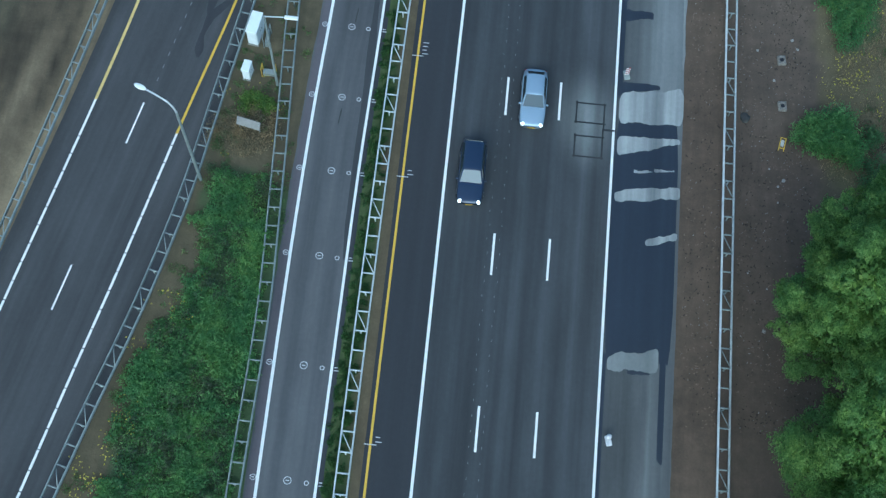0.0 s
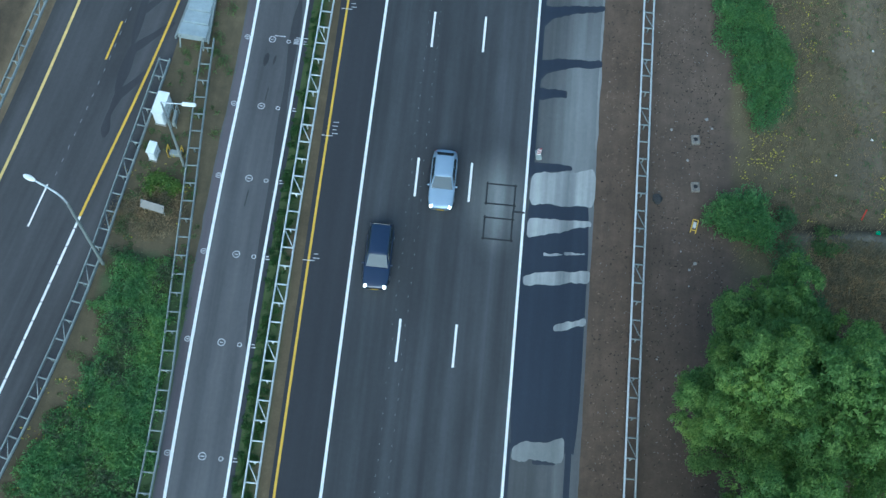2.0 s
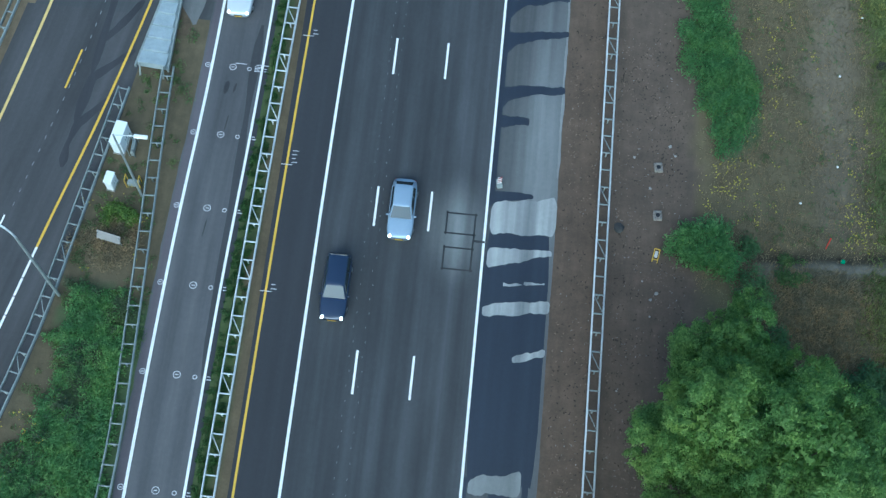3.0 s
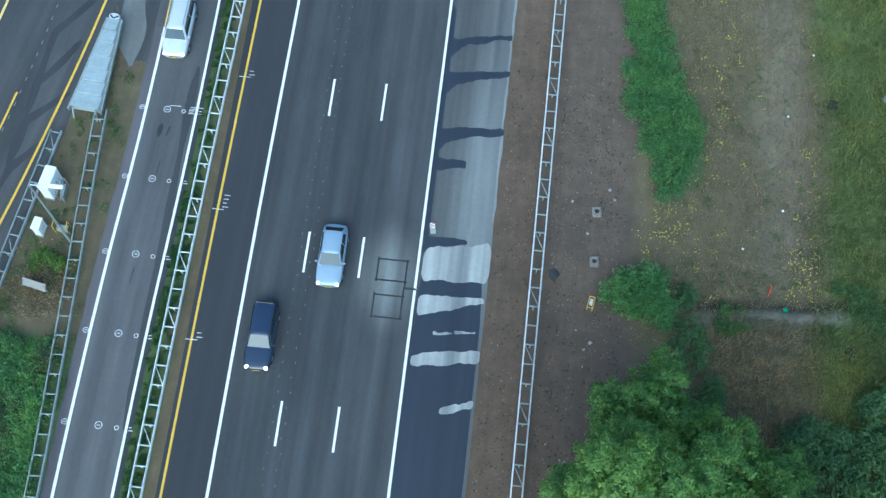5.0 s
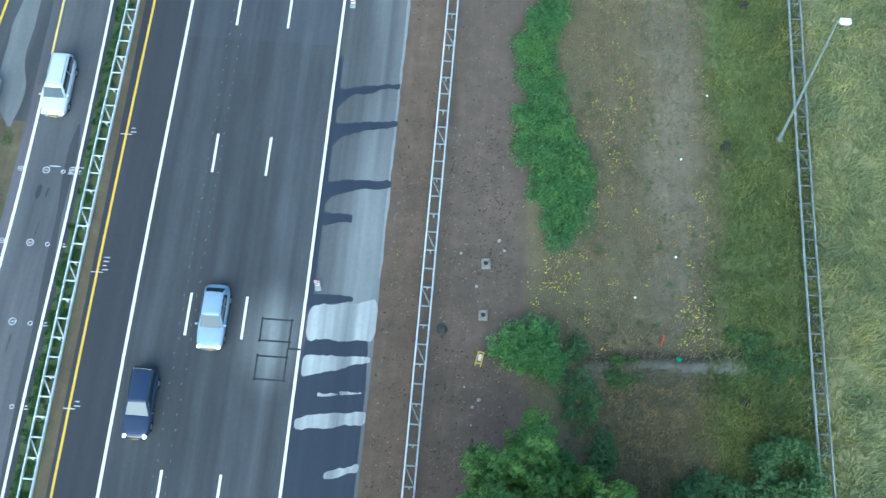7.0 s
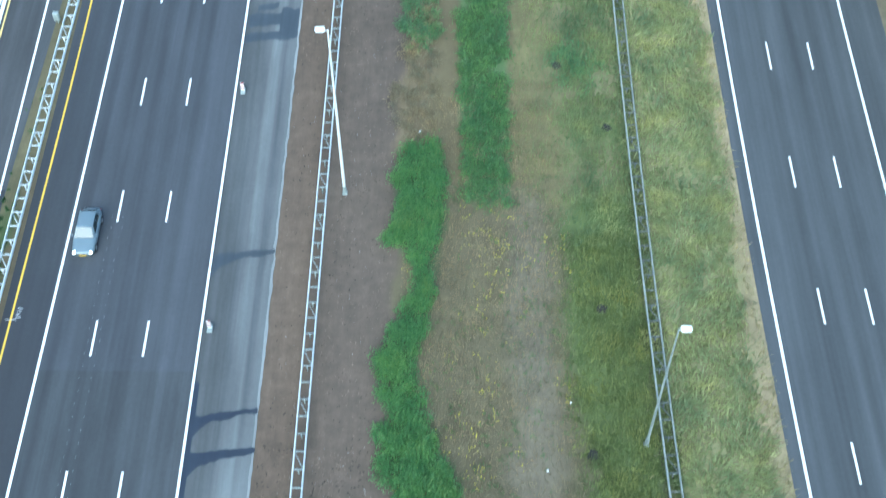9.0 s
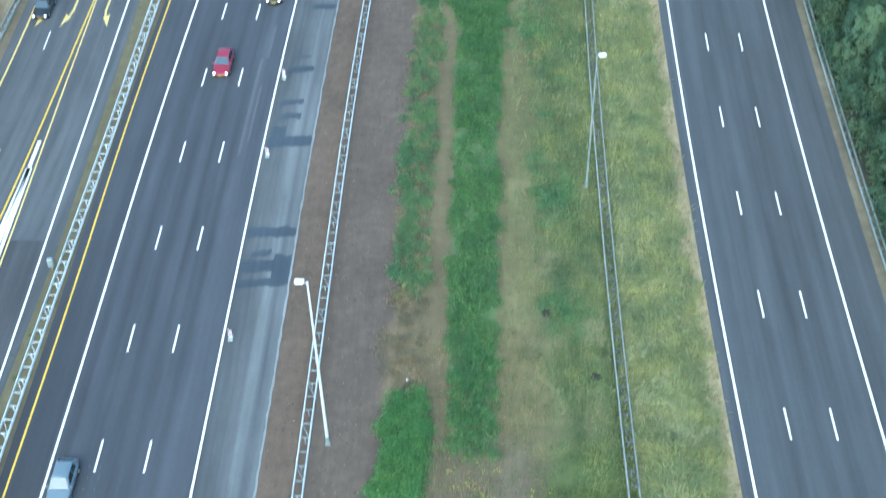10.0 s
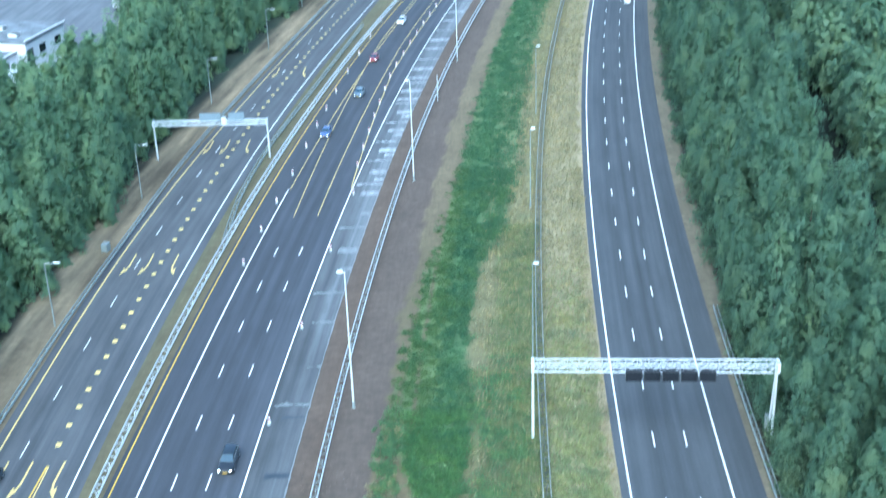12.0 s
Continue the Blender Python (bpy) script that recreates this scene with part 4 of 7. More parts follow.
def guardrail(label, line, y0, y1, width, mat, braces=True, near=(-40, 45), brace_gap=3, rungs=None):
    """Two beams on posts, tied by rungs and braced across; near the camera every rung, brace and post is a part."""
    rail = thing("guardrail", label, "guardrail", "guardrails")
    mesh_part("rail_beam", rail_beam(line, -width / 2, y0, y1, face=-1), mat, rail)
    mesh_part("rail_beam", rail_beam(line, width / 2, y0, y1, face=1), mat, rail)
    pitch = 1.333
    rung = boxes_mesh("rung", [((-width / 2, 0, 0), (width / 2, 0, 0), 0.09, 0.06)])
    post = boxes_mesh("post", [((0, 0, -0.68), (0, 0, -0.02), 0.1, 0.06)])
    brace = boxes_mesh("brace", [((-width / 2, pitch * 0.97, 0.01), (width / 2, 0.03, 0.01), 0.055, 0.03)])
    tie = rungs or mat
    for me in (rung, post, brace):
        me.materials.append(tie)
    far = []
    k0, k1 = int(math.ceil(y0 / pitch)), int(y1 / pitch)
    for k in range(k0, k1 + 1):
        y = k * pitch
        x, h = float(line(y)), heading(line, y)
        close = near[0] <= y <= near[1]
        if close:
            for me, on in ((rung, True), (post, k % 2 == 0), (brace, braces and k % brace_gap == 0)):
                if on:
                    o = new(me.name.split(".")[0], me)
                    o.parent = rail
                    o.matrix_basis = pose(x, y, 0.7, 0, 0, h)
        else:
            far.append(((x - width / 2, y, 0.7), (x + width / 2, y, 0.7), 0.09, 0.06))
            if k % 2 == 0:
                far.append(((x, y, 0.0), (x, y, 0.68), 0.1, 0.06))
            if braces and k % brace_gap == 0:
                far.append(((x - width / 2, y + pitch, 0.71), (x + width / 2, y, 0.71), 0.055, 0.03))
    if far:
        o = mesh_part("far_ladder", boxes_mesh("far_ladder", far), tie, rail)
        tagged(o, kind="stuff")
    return rail


M_ZINC_MID = plain("dulled_galvanised_steel", (0.38, 0.40, 0.38), 0.55, 0.2, vary=0.35, scale=2)
M_RUST = plain("stained_steel", (0.20, 0.21, 0.20), 0.7, 0.2, 0.4, 2)
ZR = "bright galvanised double guardrail with rungs and braces"
guardrail(ZR, lambda y: rail_off(y) + main_bend(y), R0, R1, 0.74, M_ZINC, near=(-26, 46))
guardrail("galvanised double guardrail in brown soil beside the shoulder", main_line(15.65), R0, R1, 0.66, M_ZINC, near=(-26, 46), rungs=M_ZINC_DULL)
guardrail("grey galvanised ladder guardrail on the island by the slip lane", rail_island_east, R0, 19.5, 0.74, M_ZINC_DULL, braces=False, near=(-26, 46))
guardrail("grey galvanised guardrail along the ramp edge of the island", rail_island_west, R0, 17.5, 0.7, M_ZINC_DULL, near=(-26, 46))
guardrail("grey galvanised guardrail on the sandy bank of the ramp", beside(rail_far_west, -0.06), R0, R1, 0.5, M_ZINC_DULL, near=(-12, 30))
median_rail = smooth_line((-60, 39.85), (40, 39.9), (80, 40.08), (112, 40.22), (150, 40.37), (240, 40.5), (300, 40.9), (345, 41.0))
guardrail("weathered guardrail standing in the median grass", lambda y: median_rail(y) + east_bend(y), R0, R1, 0.76, M_ZINC_MID, near=(5, 60), rungs=M_RUST)
guardrail("weathered guardrail below the eastern wood", east_line(63.82), R0, 145, 0.48, M_ZINC_DULL, near=(70, 75), rungs=M_RUST)
guardrail("short second guardrail in the grass beside the ramp", smooth_line((165, -5.2), (175, -5.8), (188, -6.2), (203, -5.65), (212, -5.0), (235, -2.4), (300, 5.2)), 168, 300, 0.6, M_ZINC_DULL, near=(0, 1))


# ---- lamps ----
def mast_lamp(height, arm, label, steel, thin=1.0):
    """A tall tapered mast with a short bracket and a box-shaped lamp head; arm: reach to +x."""
    lamp = thing("street_lamp", label, "street lamp", "mast lamps")
    bm = bmesh.new()
    rod(bm, (0, 0, 0), (0, 0, height), 0.13 * thin, 0.07 * thin, 10)
    part("mast", bm, steel, lamp)
    bm = bmesh.new()
    rod(bm, (0, 0, 0), (0, 0, 0.9), 0.15, 0.14, 10)
    box(bm, -0.2, 0.2, -0.2, 0.2, -0.05, 0.05, 0.02)
    part("base", bm, M_ZINC_DULL, lamp)
    bm = bmesh.new()
    rod(bm, (0, 0, height - 0.12), (arm, 0, height + 0.05), 0.05, 0.04, 8)
    part("bracket", bm, M_WHITE_STEEL, lamp)
    bm = bmesh.new()
    s = math.copysign(1, arm)
    x0, x1 = sorted((arm - 0.25 * s, arm + 0.42 * s))
    box(bm, x0, x1, -0.2, 0.2, height - 0.05, height + 0.16, 0.06)
    head = part("lamp_head", bm, M_LAMPGLASS, lamp, "white box-shaped lamp head")
    bm = bmesh.new()
    box(bm, x0 + 0.08, x1 - 0.08, -0.2, 0.2, height - 0.08, height - 0.045)
    part("lens", bm, M_ZINC, head)
    return lamp


west_mast = mast_lamp(17.7, -0.45, "tall white mast lamp in bare soil behind the guardrail", M_WHITE_STEEL)
west_mast.location = (17.37, 48.0, 0)
for x, y in ((18.5, 121.4), (22.4, 194.9), (28.9, 268.1)):
    copy_thing(west_mast, pose(x, y, 0))
east_mast = mast_lamp(14.9, 0.35, "grey mast lamp in the median grass beside the guardrail", M_ZINC_DULL, 0.8)
east_mast.location = (39.2, 26.45, 0)
copy_thing(east_mast, pose(38.6, 77.8, 0))
far_mast = mast_lamp(13.5, 0.35, "grey mast lamp in the far median grass", M_ZINC_DULL, 0.8)
far_mast.location = (40.0, 131.7, 0)
for x, y in ((41.7, 181.5), (44.7, 229.6)):
    copy_thing(far_mast, pose(x, y, 0))


def curved_lamp(height, reach, name_label, turn):
    """A column whose top bends over into a long arm with a flat rounded head."""
    lamp = thing("street_lamp", name_label, "street lamp", "bent-arm lamps")
    bm = bmesh.new()
    rod(bm, (0, 0, 0), (0, 0, height - 1.1), 0.12, 0.08, 10)
    part("column", bm, M_ZINC_DULL, lamp)
    bm = bmesh.new()
    pts = [(0, 0, height - 1.1), (reach * 0.05, 0, height - 0.55), (reach * 0.2, 0, height - 0.15), (reach * 0.45, 0, height + 0.03), (reach * 0.8, 0, height + 0.12)]
    for a, b in zip(pts, pts[1:]):
        rod(bm, a, b, 0.065, 0.055, 8)
    part("arm", bm, M_ZINC, lamp)
    bm = bmesh.new()
    bmesh.ops.create_uvsphere(bm, u_segments=14, v_segments=8, radius=0.5)
    bmesh.ops.scale(bm, vec=(1.0, 0.42, 0.2), verts=bm.verts)
    bmesh.ops.scale(bm, vec=(0.85, 0.85, 0.85), verts=bm.verts)
    bmesh.ops.translate(bm, vec=(reach, 0, height + 0.12), verts=bm.verts)
    part("lamp_head", bm, M_LAMPGLASS, lamp, "white rounded lamp head")
    lamp.matrix_basis = pose(0, 0, 0, 0, 0, turn)
    return lamp


bent = curved_lamp(11.2, 2.3, "grey column lamp bent over the exit ramp", 158)
bent.location = (-20.3, 1.75, 0)


def straight_lamp(height, reach, label):
    lamp = thing("street_lamp", label, "street lamp", "arm lamps")
    bm = bmesh.new()
    rod(bm, (0, 0, 0), (0, 0, height), 0.10, 0.06, 10)
    part("column", bm, M_ZINC_DULL, lamp)
    bm = bmesh.new()
    rod(bm, (0, 0, height - 0.05), (reach - 0.4, 0, height + 0.08), 0.045, 0.04, 8)
    part("arm", bm, M_ZINC, lamp)
    bm = bmesh.new()
    box(bm, reach - 0.45, reach + 0.45, -0.14, 0.14, height + 0.02, height + 0.16, 0.05)
    part("lamp_head", bm, M_LAMPGLASS, lamp, "white flat lamp head")
    return lamp


arm_lamp = straight_lamp(9.3, 1.75, "grey lamp column with a white head above the cabinets")
arm_lamp.location = (-16.15, 9.5, 0)
side_lamp = straight_lamp(9.3, 1.7, "slim grey lamp column on the sandy bank of the ramp")
side_lamp.location = (-23.8, 143.4, 0)
for x, y in ((-23.1, 189.5), (-21.1, 241.0), (-15.4, 282.0), (-12.7, 323.0), (-26.5, 97.0)):
    copy_thing(side_lamp, pose(x, y, 0))
bm = bmesh.new()
rod(bm, (0, 0, 0), (0, 0, 5.2), 0.1, 0.07)
ob = part("plain_post", bm, M_ZINC)
ob.location = (25.3, 239.5, 0)
tagged(ob, "plain grey steel post in soil behind the guardrail", "post")


# ---- sign gantries ----
M_SIGN_FACE = plain("dark_display", (0.02, 0.022, 0.028), 0.2)
def gantry(x0, x1, y, base, height, depth, label, signs=(), steel=M_WHITE_STEEL, turn=0.0):
    g = thing("sign_gantry", label, "sign gantry")
    g.matrix_basis = pose(x0, y, 0, 0, 0, turn)
    w = x1 - x0
    hb, ht = height - base, height
    for yy in (-depth / 2, depth / 2):
        for z in (hb, ht):
            bm = bmesh.new()
            bar(bm, (-0.2, yy, z), (w + 0.2, yy, z), 0.12, 0.12)
            part("chord", bm, steel, g)
    n = max(6, int(w / 1.25))
    for i in range(n):
        a, b = w * i / n, w * (i + 1) / n
        up = i % 2 == 0
        bm = bmesh.new()
        for yy in (-depth / 2, depth / 2):
            bar(bm, (a, yy, hb if up else ht), (b, yy, ht if up else hb), 0.055, 0.055)
        for z in (hb, ht):
            bar(bm, (a, -depth / 2 if up else depth / 2, z), (b, depth / 2 if up else -depth / 2, z), 0.045, 0.045)
            bar(bm, (a, -depth / 2, z), (a, depth / 2, z), 0.06, 0.06)
        part("lattice", bm, steel, g)
    for xx in (0.0, w):
        bm = bmesh.new()
        box(bm, xx - 0.16, xx + 0.16, -depth / 2 - 0.12, depth / 2 + 0.12, hb - 0.1, ht + 0.12, 0.02)
        part("end_plate", bm, steel, g)
    for sx in signs:
        bm = bmesh.new()
        front = [(-0.88, hb - 0.85), (0.88, hb - 0.85), (0.88, hb + 0.3), (0.3, hb + 0.42), (-0.3, hb + 0.42), (-0.88, hb + 0.3)]
        f = bm.faces.new([bm.verts.new((sx + px, -depth / 2 - 0.5, pz)) for px, pz in front])
        r = bmesh.ops.extrude_face_region(bm, geom=[f])
        bmesh.ops.translate(bm, vec=(0, 0.36, 0), verts=[q for q in r["geom"] if isinstance(q, bmesh.types.BMVert)])
        bmesh.ops.recalc_face_normals(bm, faces=bm.faces)
        panel = part("matrix_sign", bm, M_BLACK, g, "black electronic lane sign in a flat box")
        bm = bmesh.new()
        box(bm, sx - 0.78, sx + 0.78, -depth / 2 - 0.53, -depth / 2 - 0.505, hb - 0.78, hb + 0.24, 0.01)
        part("display", bm, M_SIGN_FACE, panel)
    return g


east_gantry = gantry(39.3, 65.7, 114.4, 1.0, 9.8, 1.1, "white lattice sign gantry spanning the opposite carriageway", [10.9 + 1.98 * k for k in range(5)], turn=-2.2)
bm = bmesh.new()
rod(bm, (0, 0, 0), (0, 0, 8.9), 0.17, 0.15, 10)
part("leg", bm, M_WHITE_STEEL, east_gantry)
for dy in (-0.4, 1.9):
    bm = bmesh.new()
    rod(bm, (26.35, dy if dy > 0 else 0, 0), (26.35, 0.3 if dy > 0 else 0, 8.9), 0.16, 0.14, 10)
    part("leg", bm, M_WHITE_STEEL, east_gantry)
bm = bmesh.new()
box(bm, 25.85, 26.35, 1.5, 2.1, 0.1, 2.1, 0.03)
part("control_box", bm, M_ZINC_DULL, east_gantry, "grey control box at the gantry leg")
ramp_gantry = gantry(-24.6, -4.2, 208.0, 0.75, 7.2, 0.8, "slim grey gantry over the exit ramp with two panels", steel=M_ZINC)
for xx in (0.0, 20.4):
    bm = bmesh.new()
    rod(bm, (xx, 0, 0), (xx, 0, 6.5), 0.18, 0.16, 10)
    part("leg", bm, M_WHITE_STEEL, ramp_gantry)
for a, b in ((8.4, 12.2), (13.6, 16.4)):
    bm = bmesh.new()
    box(bm, a, b, -0.1, 0.06, 6.9, 8.6, 0.02)
    part("sign_panel", bm, plain("blue_grey_panel", (0.20, 0.25, 0.29), 0.6), ramp_gantry, "back of a blue-grey sign panel")
bm = bmesh.new()
box(bm, 12.4, 13.2, -0.5, -0.2, 6.5, 7.9, 0.04)
part("matrix_sign", bm, M_WHITE_STEEL, ramp_gantry, "white lane sign housing")


# ---- beacons ----
def striped_beacon():
    """A slim panel of red and white slanted stripes on a heavy foot."""
    b = thing("beacon", "red and white striped traffic beacon on a dark foot", "traffic beacon", "traffic beacons")
    bm = bmesh.new()
    box(bm, -0.16, 0.16, -0.03, 0.03, 0.16, 1.05, 0.02)
    panel = part("panel", bm, M_WHITE, b)
    for i in range(3):
        bm = bmesh.new()
        z = 0.28 + 0.28 * i
        q = [bm.verts.new(p) for p in ((-0.15, -0.036, z), (0.15, -0.036, z + 0.12), (0.15, -0.036, z + 0.26), (-0.15, -0.036, z + 0.14))]
        bm.faces.new(q)
        r = bmesh.ops.extrude_face_region(bm, geom=bm.faces[:])
        bmesh.ops.translate(bm, vec=(0, 0.072, 0), verts=[g for g in r["geom"] if isinstance(g, bmesh.types.BMVert)])
        bmesh.ops.recalc_face_normals(bm, faces=bm.faces)
        part("stripe", bm, M_RED, panel, "red slanted stripe")
    bm = bmesh.new()
    box(bm, -0.2, 0.2, -0.36, 0.36, 0.0, 0.13, 0.03)
    part("foot", bm, M_ZINC_DULL, b)
    return b


beacon = striped_beacon()
beacon.matrix_basis = pose(8.35, 13.1, 0.012, 0, 0, 12)
for y in (35.4, 58.6, 82.0, 94.4, 118.0, 141.6, 166.3, 188.9):
    copy_thing(beacon, pose(8.3 + float(main_bend(y)), y, 0.012, 0, 0, 0))
for y in range(202, 330, 9):
    copy_thing(beacon, pose(float(main_bend(y)) + 7.5 - min(1, (y - 190) / 70) * 3.6, y, 0.012))
for y in (162, 174.3, 185.9, 198.8, 212.7, 224.5, 234.9, 246.2, 260.5, 275, 290, 305):
    copy_thing(beacon, pose(float(main_bend(y)) - 3.9 - max(0, (y - 198) / 62) * 2.0, y, 0.012))
bag = bmesh.new()
box(bag, -0.2, 0.2, -0.35, 0.35, 0, 0.12, 0.05)
box(bag, -0.16, 0.17, 0.0, 0.3, 0.1, 0.75, 0.09)
ob = part("toppled_beacon", bag, M_CHALK)
ob.matrix_basis = pose(8.4, -13.4, 0.014, 0, 0, 15)
tagged(ob, "small pale wrapped beacon foot on the shoulder", "traffic beacon")


# ---- the island: cabinets, board, crash cushion ----
def cabinet(w, d, h, label):
    c = thing("cabinet", label, "electrical cabinet", "roadside cabinets")
    bm = bmesh.new()
    box(bm, -w / 2, w / 2, -d / 2, d / 2, 0.12, h, 0.03)
    body = part("body", bm, M_CABINET, c)
    bm = bmesh.new()
    box(bm, -w / 2 - 0.05, w / 2 + 0.05, -d / 2 - 0.05, d / 2 + 0.05, 0, 0.12)
    part("plinth", bm, M_CONCRETE, c)
    bm = bmesh.new()
    box(bm, -w / 2 - 0.04, w / 2 + 0.04, -d / 2 - 0.04, d / 2 + 0.04, h, h + 0.07, 0.02)
    part("roof", bm, M_CABINET, c)
    for s in (-1, 1):
        bm = bmesh.new()
        box(bm, w / 2, w / 2 + 0.03, min(0.02 * s, s * (d / 2 - 0.04)), max(0.02 * s, s * (d / 2 - 0.04)), 0.2, h - 0.06, 0.008)
        door = part("door", bm, M_CABINET, c)
        bm = bmesh.new()
        box(bm, w / 2 + 0.03, w / 2 + 0.06, 0.1 * s - 0.03, 0.1 * s + 0.03, h * 0.5, h * 0.62)
        part("handle", bm, M_ZINC_DULL, door)
    return c


big = cabinet(0.72, 1.7, 1.75, "large white steel switch cabinet on the grassy island")
big.matrix_basis = pose(-18.2, 13.35, 0, 0, 0, -8)
small = cabinet(0.5, 0.85, 1.3, "small white steel switch cabinet on the grassy island")
small.matrix_basis = pose(-18.3, 10.1, 0, 0, 0, -8)


def service_frame(x, y, w, d, h, label):
    f = thing("service_frame", label, "service frame")
    f.location = (x, y, 0)
    for sx in (-w / 2, w / 2):
        bm = bmesh.new()
        rod(bm, (sx, -d / 2, 0), (sx, -d / 2, h), 0.035)
        rod(bm, (sx, -d / 2, h), (sx, d / 2, h), 0.035)
        rod(bm, (sx, d / 2, h), (sx, d / 2, 0), 0.035)
        part("hoop", bm, M_YELLOW if h < 1.3 else M_ZINC_DULL, f)
    bm = bmesh.new()
    box(bm, -w / 2 + 0.06, w / 2 - 0.06, -d / 2 + 0.05, d / 2 - 0.05, 0, h * 0.4, 0.03)
    part("housing", bm, M_ZINC_DULL, f)
    return f


service_frame(-16.85, 10.35, 0.95, 0.5, 1.0, "yellow guard hoops round a low grey housing")
service_frame(-17.35, 13.0, 0.35, 1.2, 1.35, "grey pipe frame beside the large cabinet")


def notice_board():
    n = thing("notice_board", "weathered blank board on two posts facing the ramp traffic", "sign board")
    n.matrix_basis = pose(-17.55, 5.8, 0, 0, 0, -12)
    bm = bmesh.new()
    box(bm, -0.85, 0.85, -0.03, 0.03, 0.75, 1.4, 0.01)
    bmesh.ops.rotate(bm, verts=bm.verts, cent=(0, 0, 1.0), matrix=Matrix.Rotation(radians(-35), 3, "X"))
    part("board", bm, plain("weathered_board", (0.27, 0.26, 0.25), 0.8), n)
    for x in (-0.75, 0.75):
        bm = bmesh.new()
        rod(bm, (x, 0.05, 0), (x, 0.05, 1.3), 0.04)
        part("post", bm, M_ZINC_DULL, n)


notice_board()


def crash_cushion():
    """Telescoping steel bays between two side rails, with a striped nose."""
    c = thing("crash_cushion", "grey-blue steel crash cushion of overlapping bays at the gore", "crash cushion")
    a, b = Vector((-17.15, 19.4, 0)), Vector((-16.6, 26.9, 0))
    d = (b - a).normalized()
    turn = math.degrees(math.atan2(-d.x, d.y))
    c.matrix_basis = pose(a.x, a.y, 0, 0, 0, turn)
    length, bays = (b - a).length, 7
    steel = plain("blue_grey_steel", (0.42, 0.48, 0.505), 0.5, 0.1, 0.25, 1.5)
    for k in range(bays):
        y0, y1 = length * k / bays, length * (k + 1) / bays
        w = 1.02 - 0.095 * k
        bm = bmesh.new()
        q = [(-w, y0, 0.98), (w, y0, 0.98), (w, y1 - 0.02, 0.84), (-w, y1 - 0.02, 0.84), (-w, y0, 0.3), (w, y0, 0.3), (w, y1 + 0.08, 0.3), (-w, y1 + 0.08, 0.3)]
        vs = [bm.verts.new(p) for p in q]
        for f in ((0, 1, 2, 3), (7, 6, 5, 4), (0, 4, 5, 1), (1, 5, 6, 2), (2, 6, 7, 3), (3, 7, 4, 0)):
            bm.faces.new([vs[i] for i in f])
        bmesh.ops.recalc_face_normals(bm, faces=bm.faces)
        bmesh.ops.bevel(bm, geom=bm.edges[:], offset=0.03, segments=2, affect="EDGES")
        bay = part("bay", bm, steel, c)
        for s in (-1, 1):
            bm = bmesh.new()
            box(bm, s * (w + 0.05) - 0.04, s * (w + 0.05) + 0.04, y0, y1, 0.35, 0.78, 0.015)
            part("side_plate", bm, M_ZINC_DULL, bay)
    bm = bmesh.new()
    bmesh.ops.create_cone(bm, cap_ends=True, segments=16, radius1=0.42, radius2=0.4, depth=0.75, matrix=pose(0, length + 0.1, 0.55))
    bmesh.ops.scale(bm, vec=(1, 0.6, 1), space=Matrix.Translation((0, -length - 0.1, 0)), verts=bm.verts)
    part("nose", bm, M_ZINC, c, "rounded steel nose")
    bm = bmesh.new()
    bar(bm, (-0.33, length + 0.15, 0.94), (0, length - 0.1, 0.94), 0.12, 0.02)
    bar(bm, (0.33, length + 0.15, 0.94), (0, length - 0.1, 0.94), 0.12, 0.02)
    part("chevron", bm, M_STRIPE_DARK, c)
    for s in (-1, 1):
        bm = bmesh.new()
        bar(bm, (s * 1.2, -0.2, 0.6), (s * 0.56, length, 0.6), 0.12, 0.3)
        part("side_rail", bm, M_ZINC_DULL, c)
        bm = bmesh.new()
        bar(bm, (s * 0.85, -0.1, 0.9), (s * 0.85, -0.55, 0.0), 0.1, 0.1)
        part("back_strut", bm, M_ZINC_DULL, c)


M_STRIPE_DARK = plain("dark_blue_stripe", (0.03, 0.06, 0.12), 0.5)
crash_cushion()


# ---- loose things in the bare soil ----
M_FOOTING = plain("earth_stained_concrete", (0.32, 0.29, 0.255), 0.9, vary=0.6, scale=6, bumpy=0.02)


def concrete_footing(x, y, turn):
    c = thing("concrete_footing", "square concrete lamp footing with four bolts in bare soil", "footing", "concrete footings")
    c.matrix_basis = pose(x, y, 0.02, 0, 0, turn)
    bm = bmesh.new()
    box(bm, -0.3, 0.3, -0.37, 0.37, -0.1, 0.16, 0.04)
    part("block", bm, M_FOOTING, c)
    bm = bmesh.new()
    bmesh.ops.create_cone(bm, cap_ends=True, segments=14, radius1=0.15, radius2=0.15, depth=0.02, matrix=pose(0, 0, 0.165))
    part("socket", bm, M_BLACK, c)
    for sx in (-0.19, 0.19):
        for sy in (-0.25, 0.25):
            bm = bmesh.new()
            rod(bm, (sx, sy, 0.1), (sx, sy, 0.26), 0.045)
            part("bolt", bm, M_RUST, c)


concrete_footing(19.42, 15.55, 8)
concrete_footing(19.48, 11.85, 5)


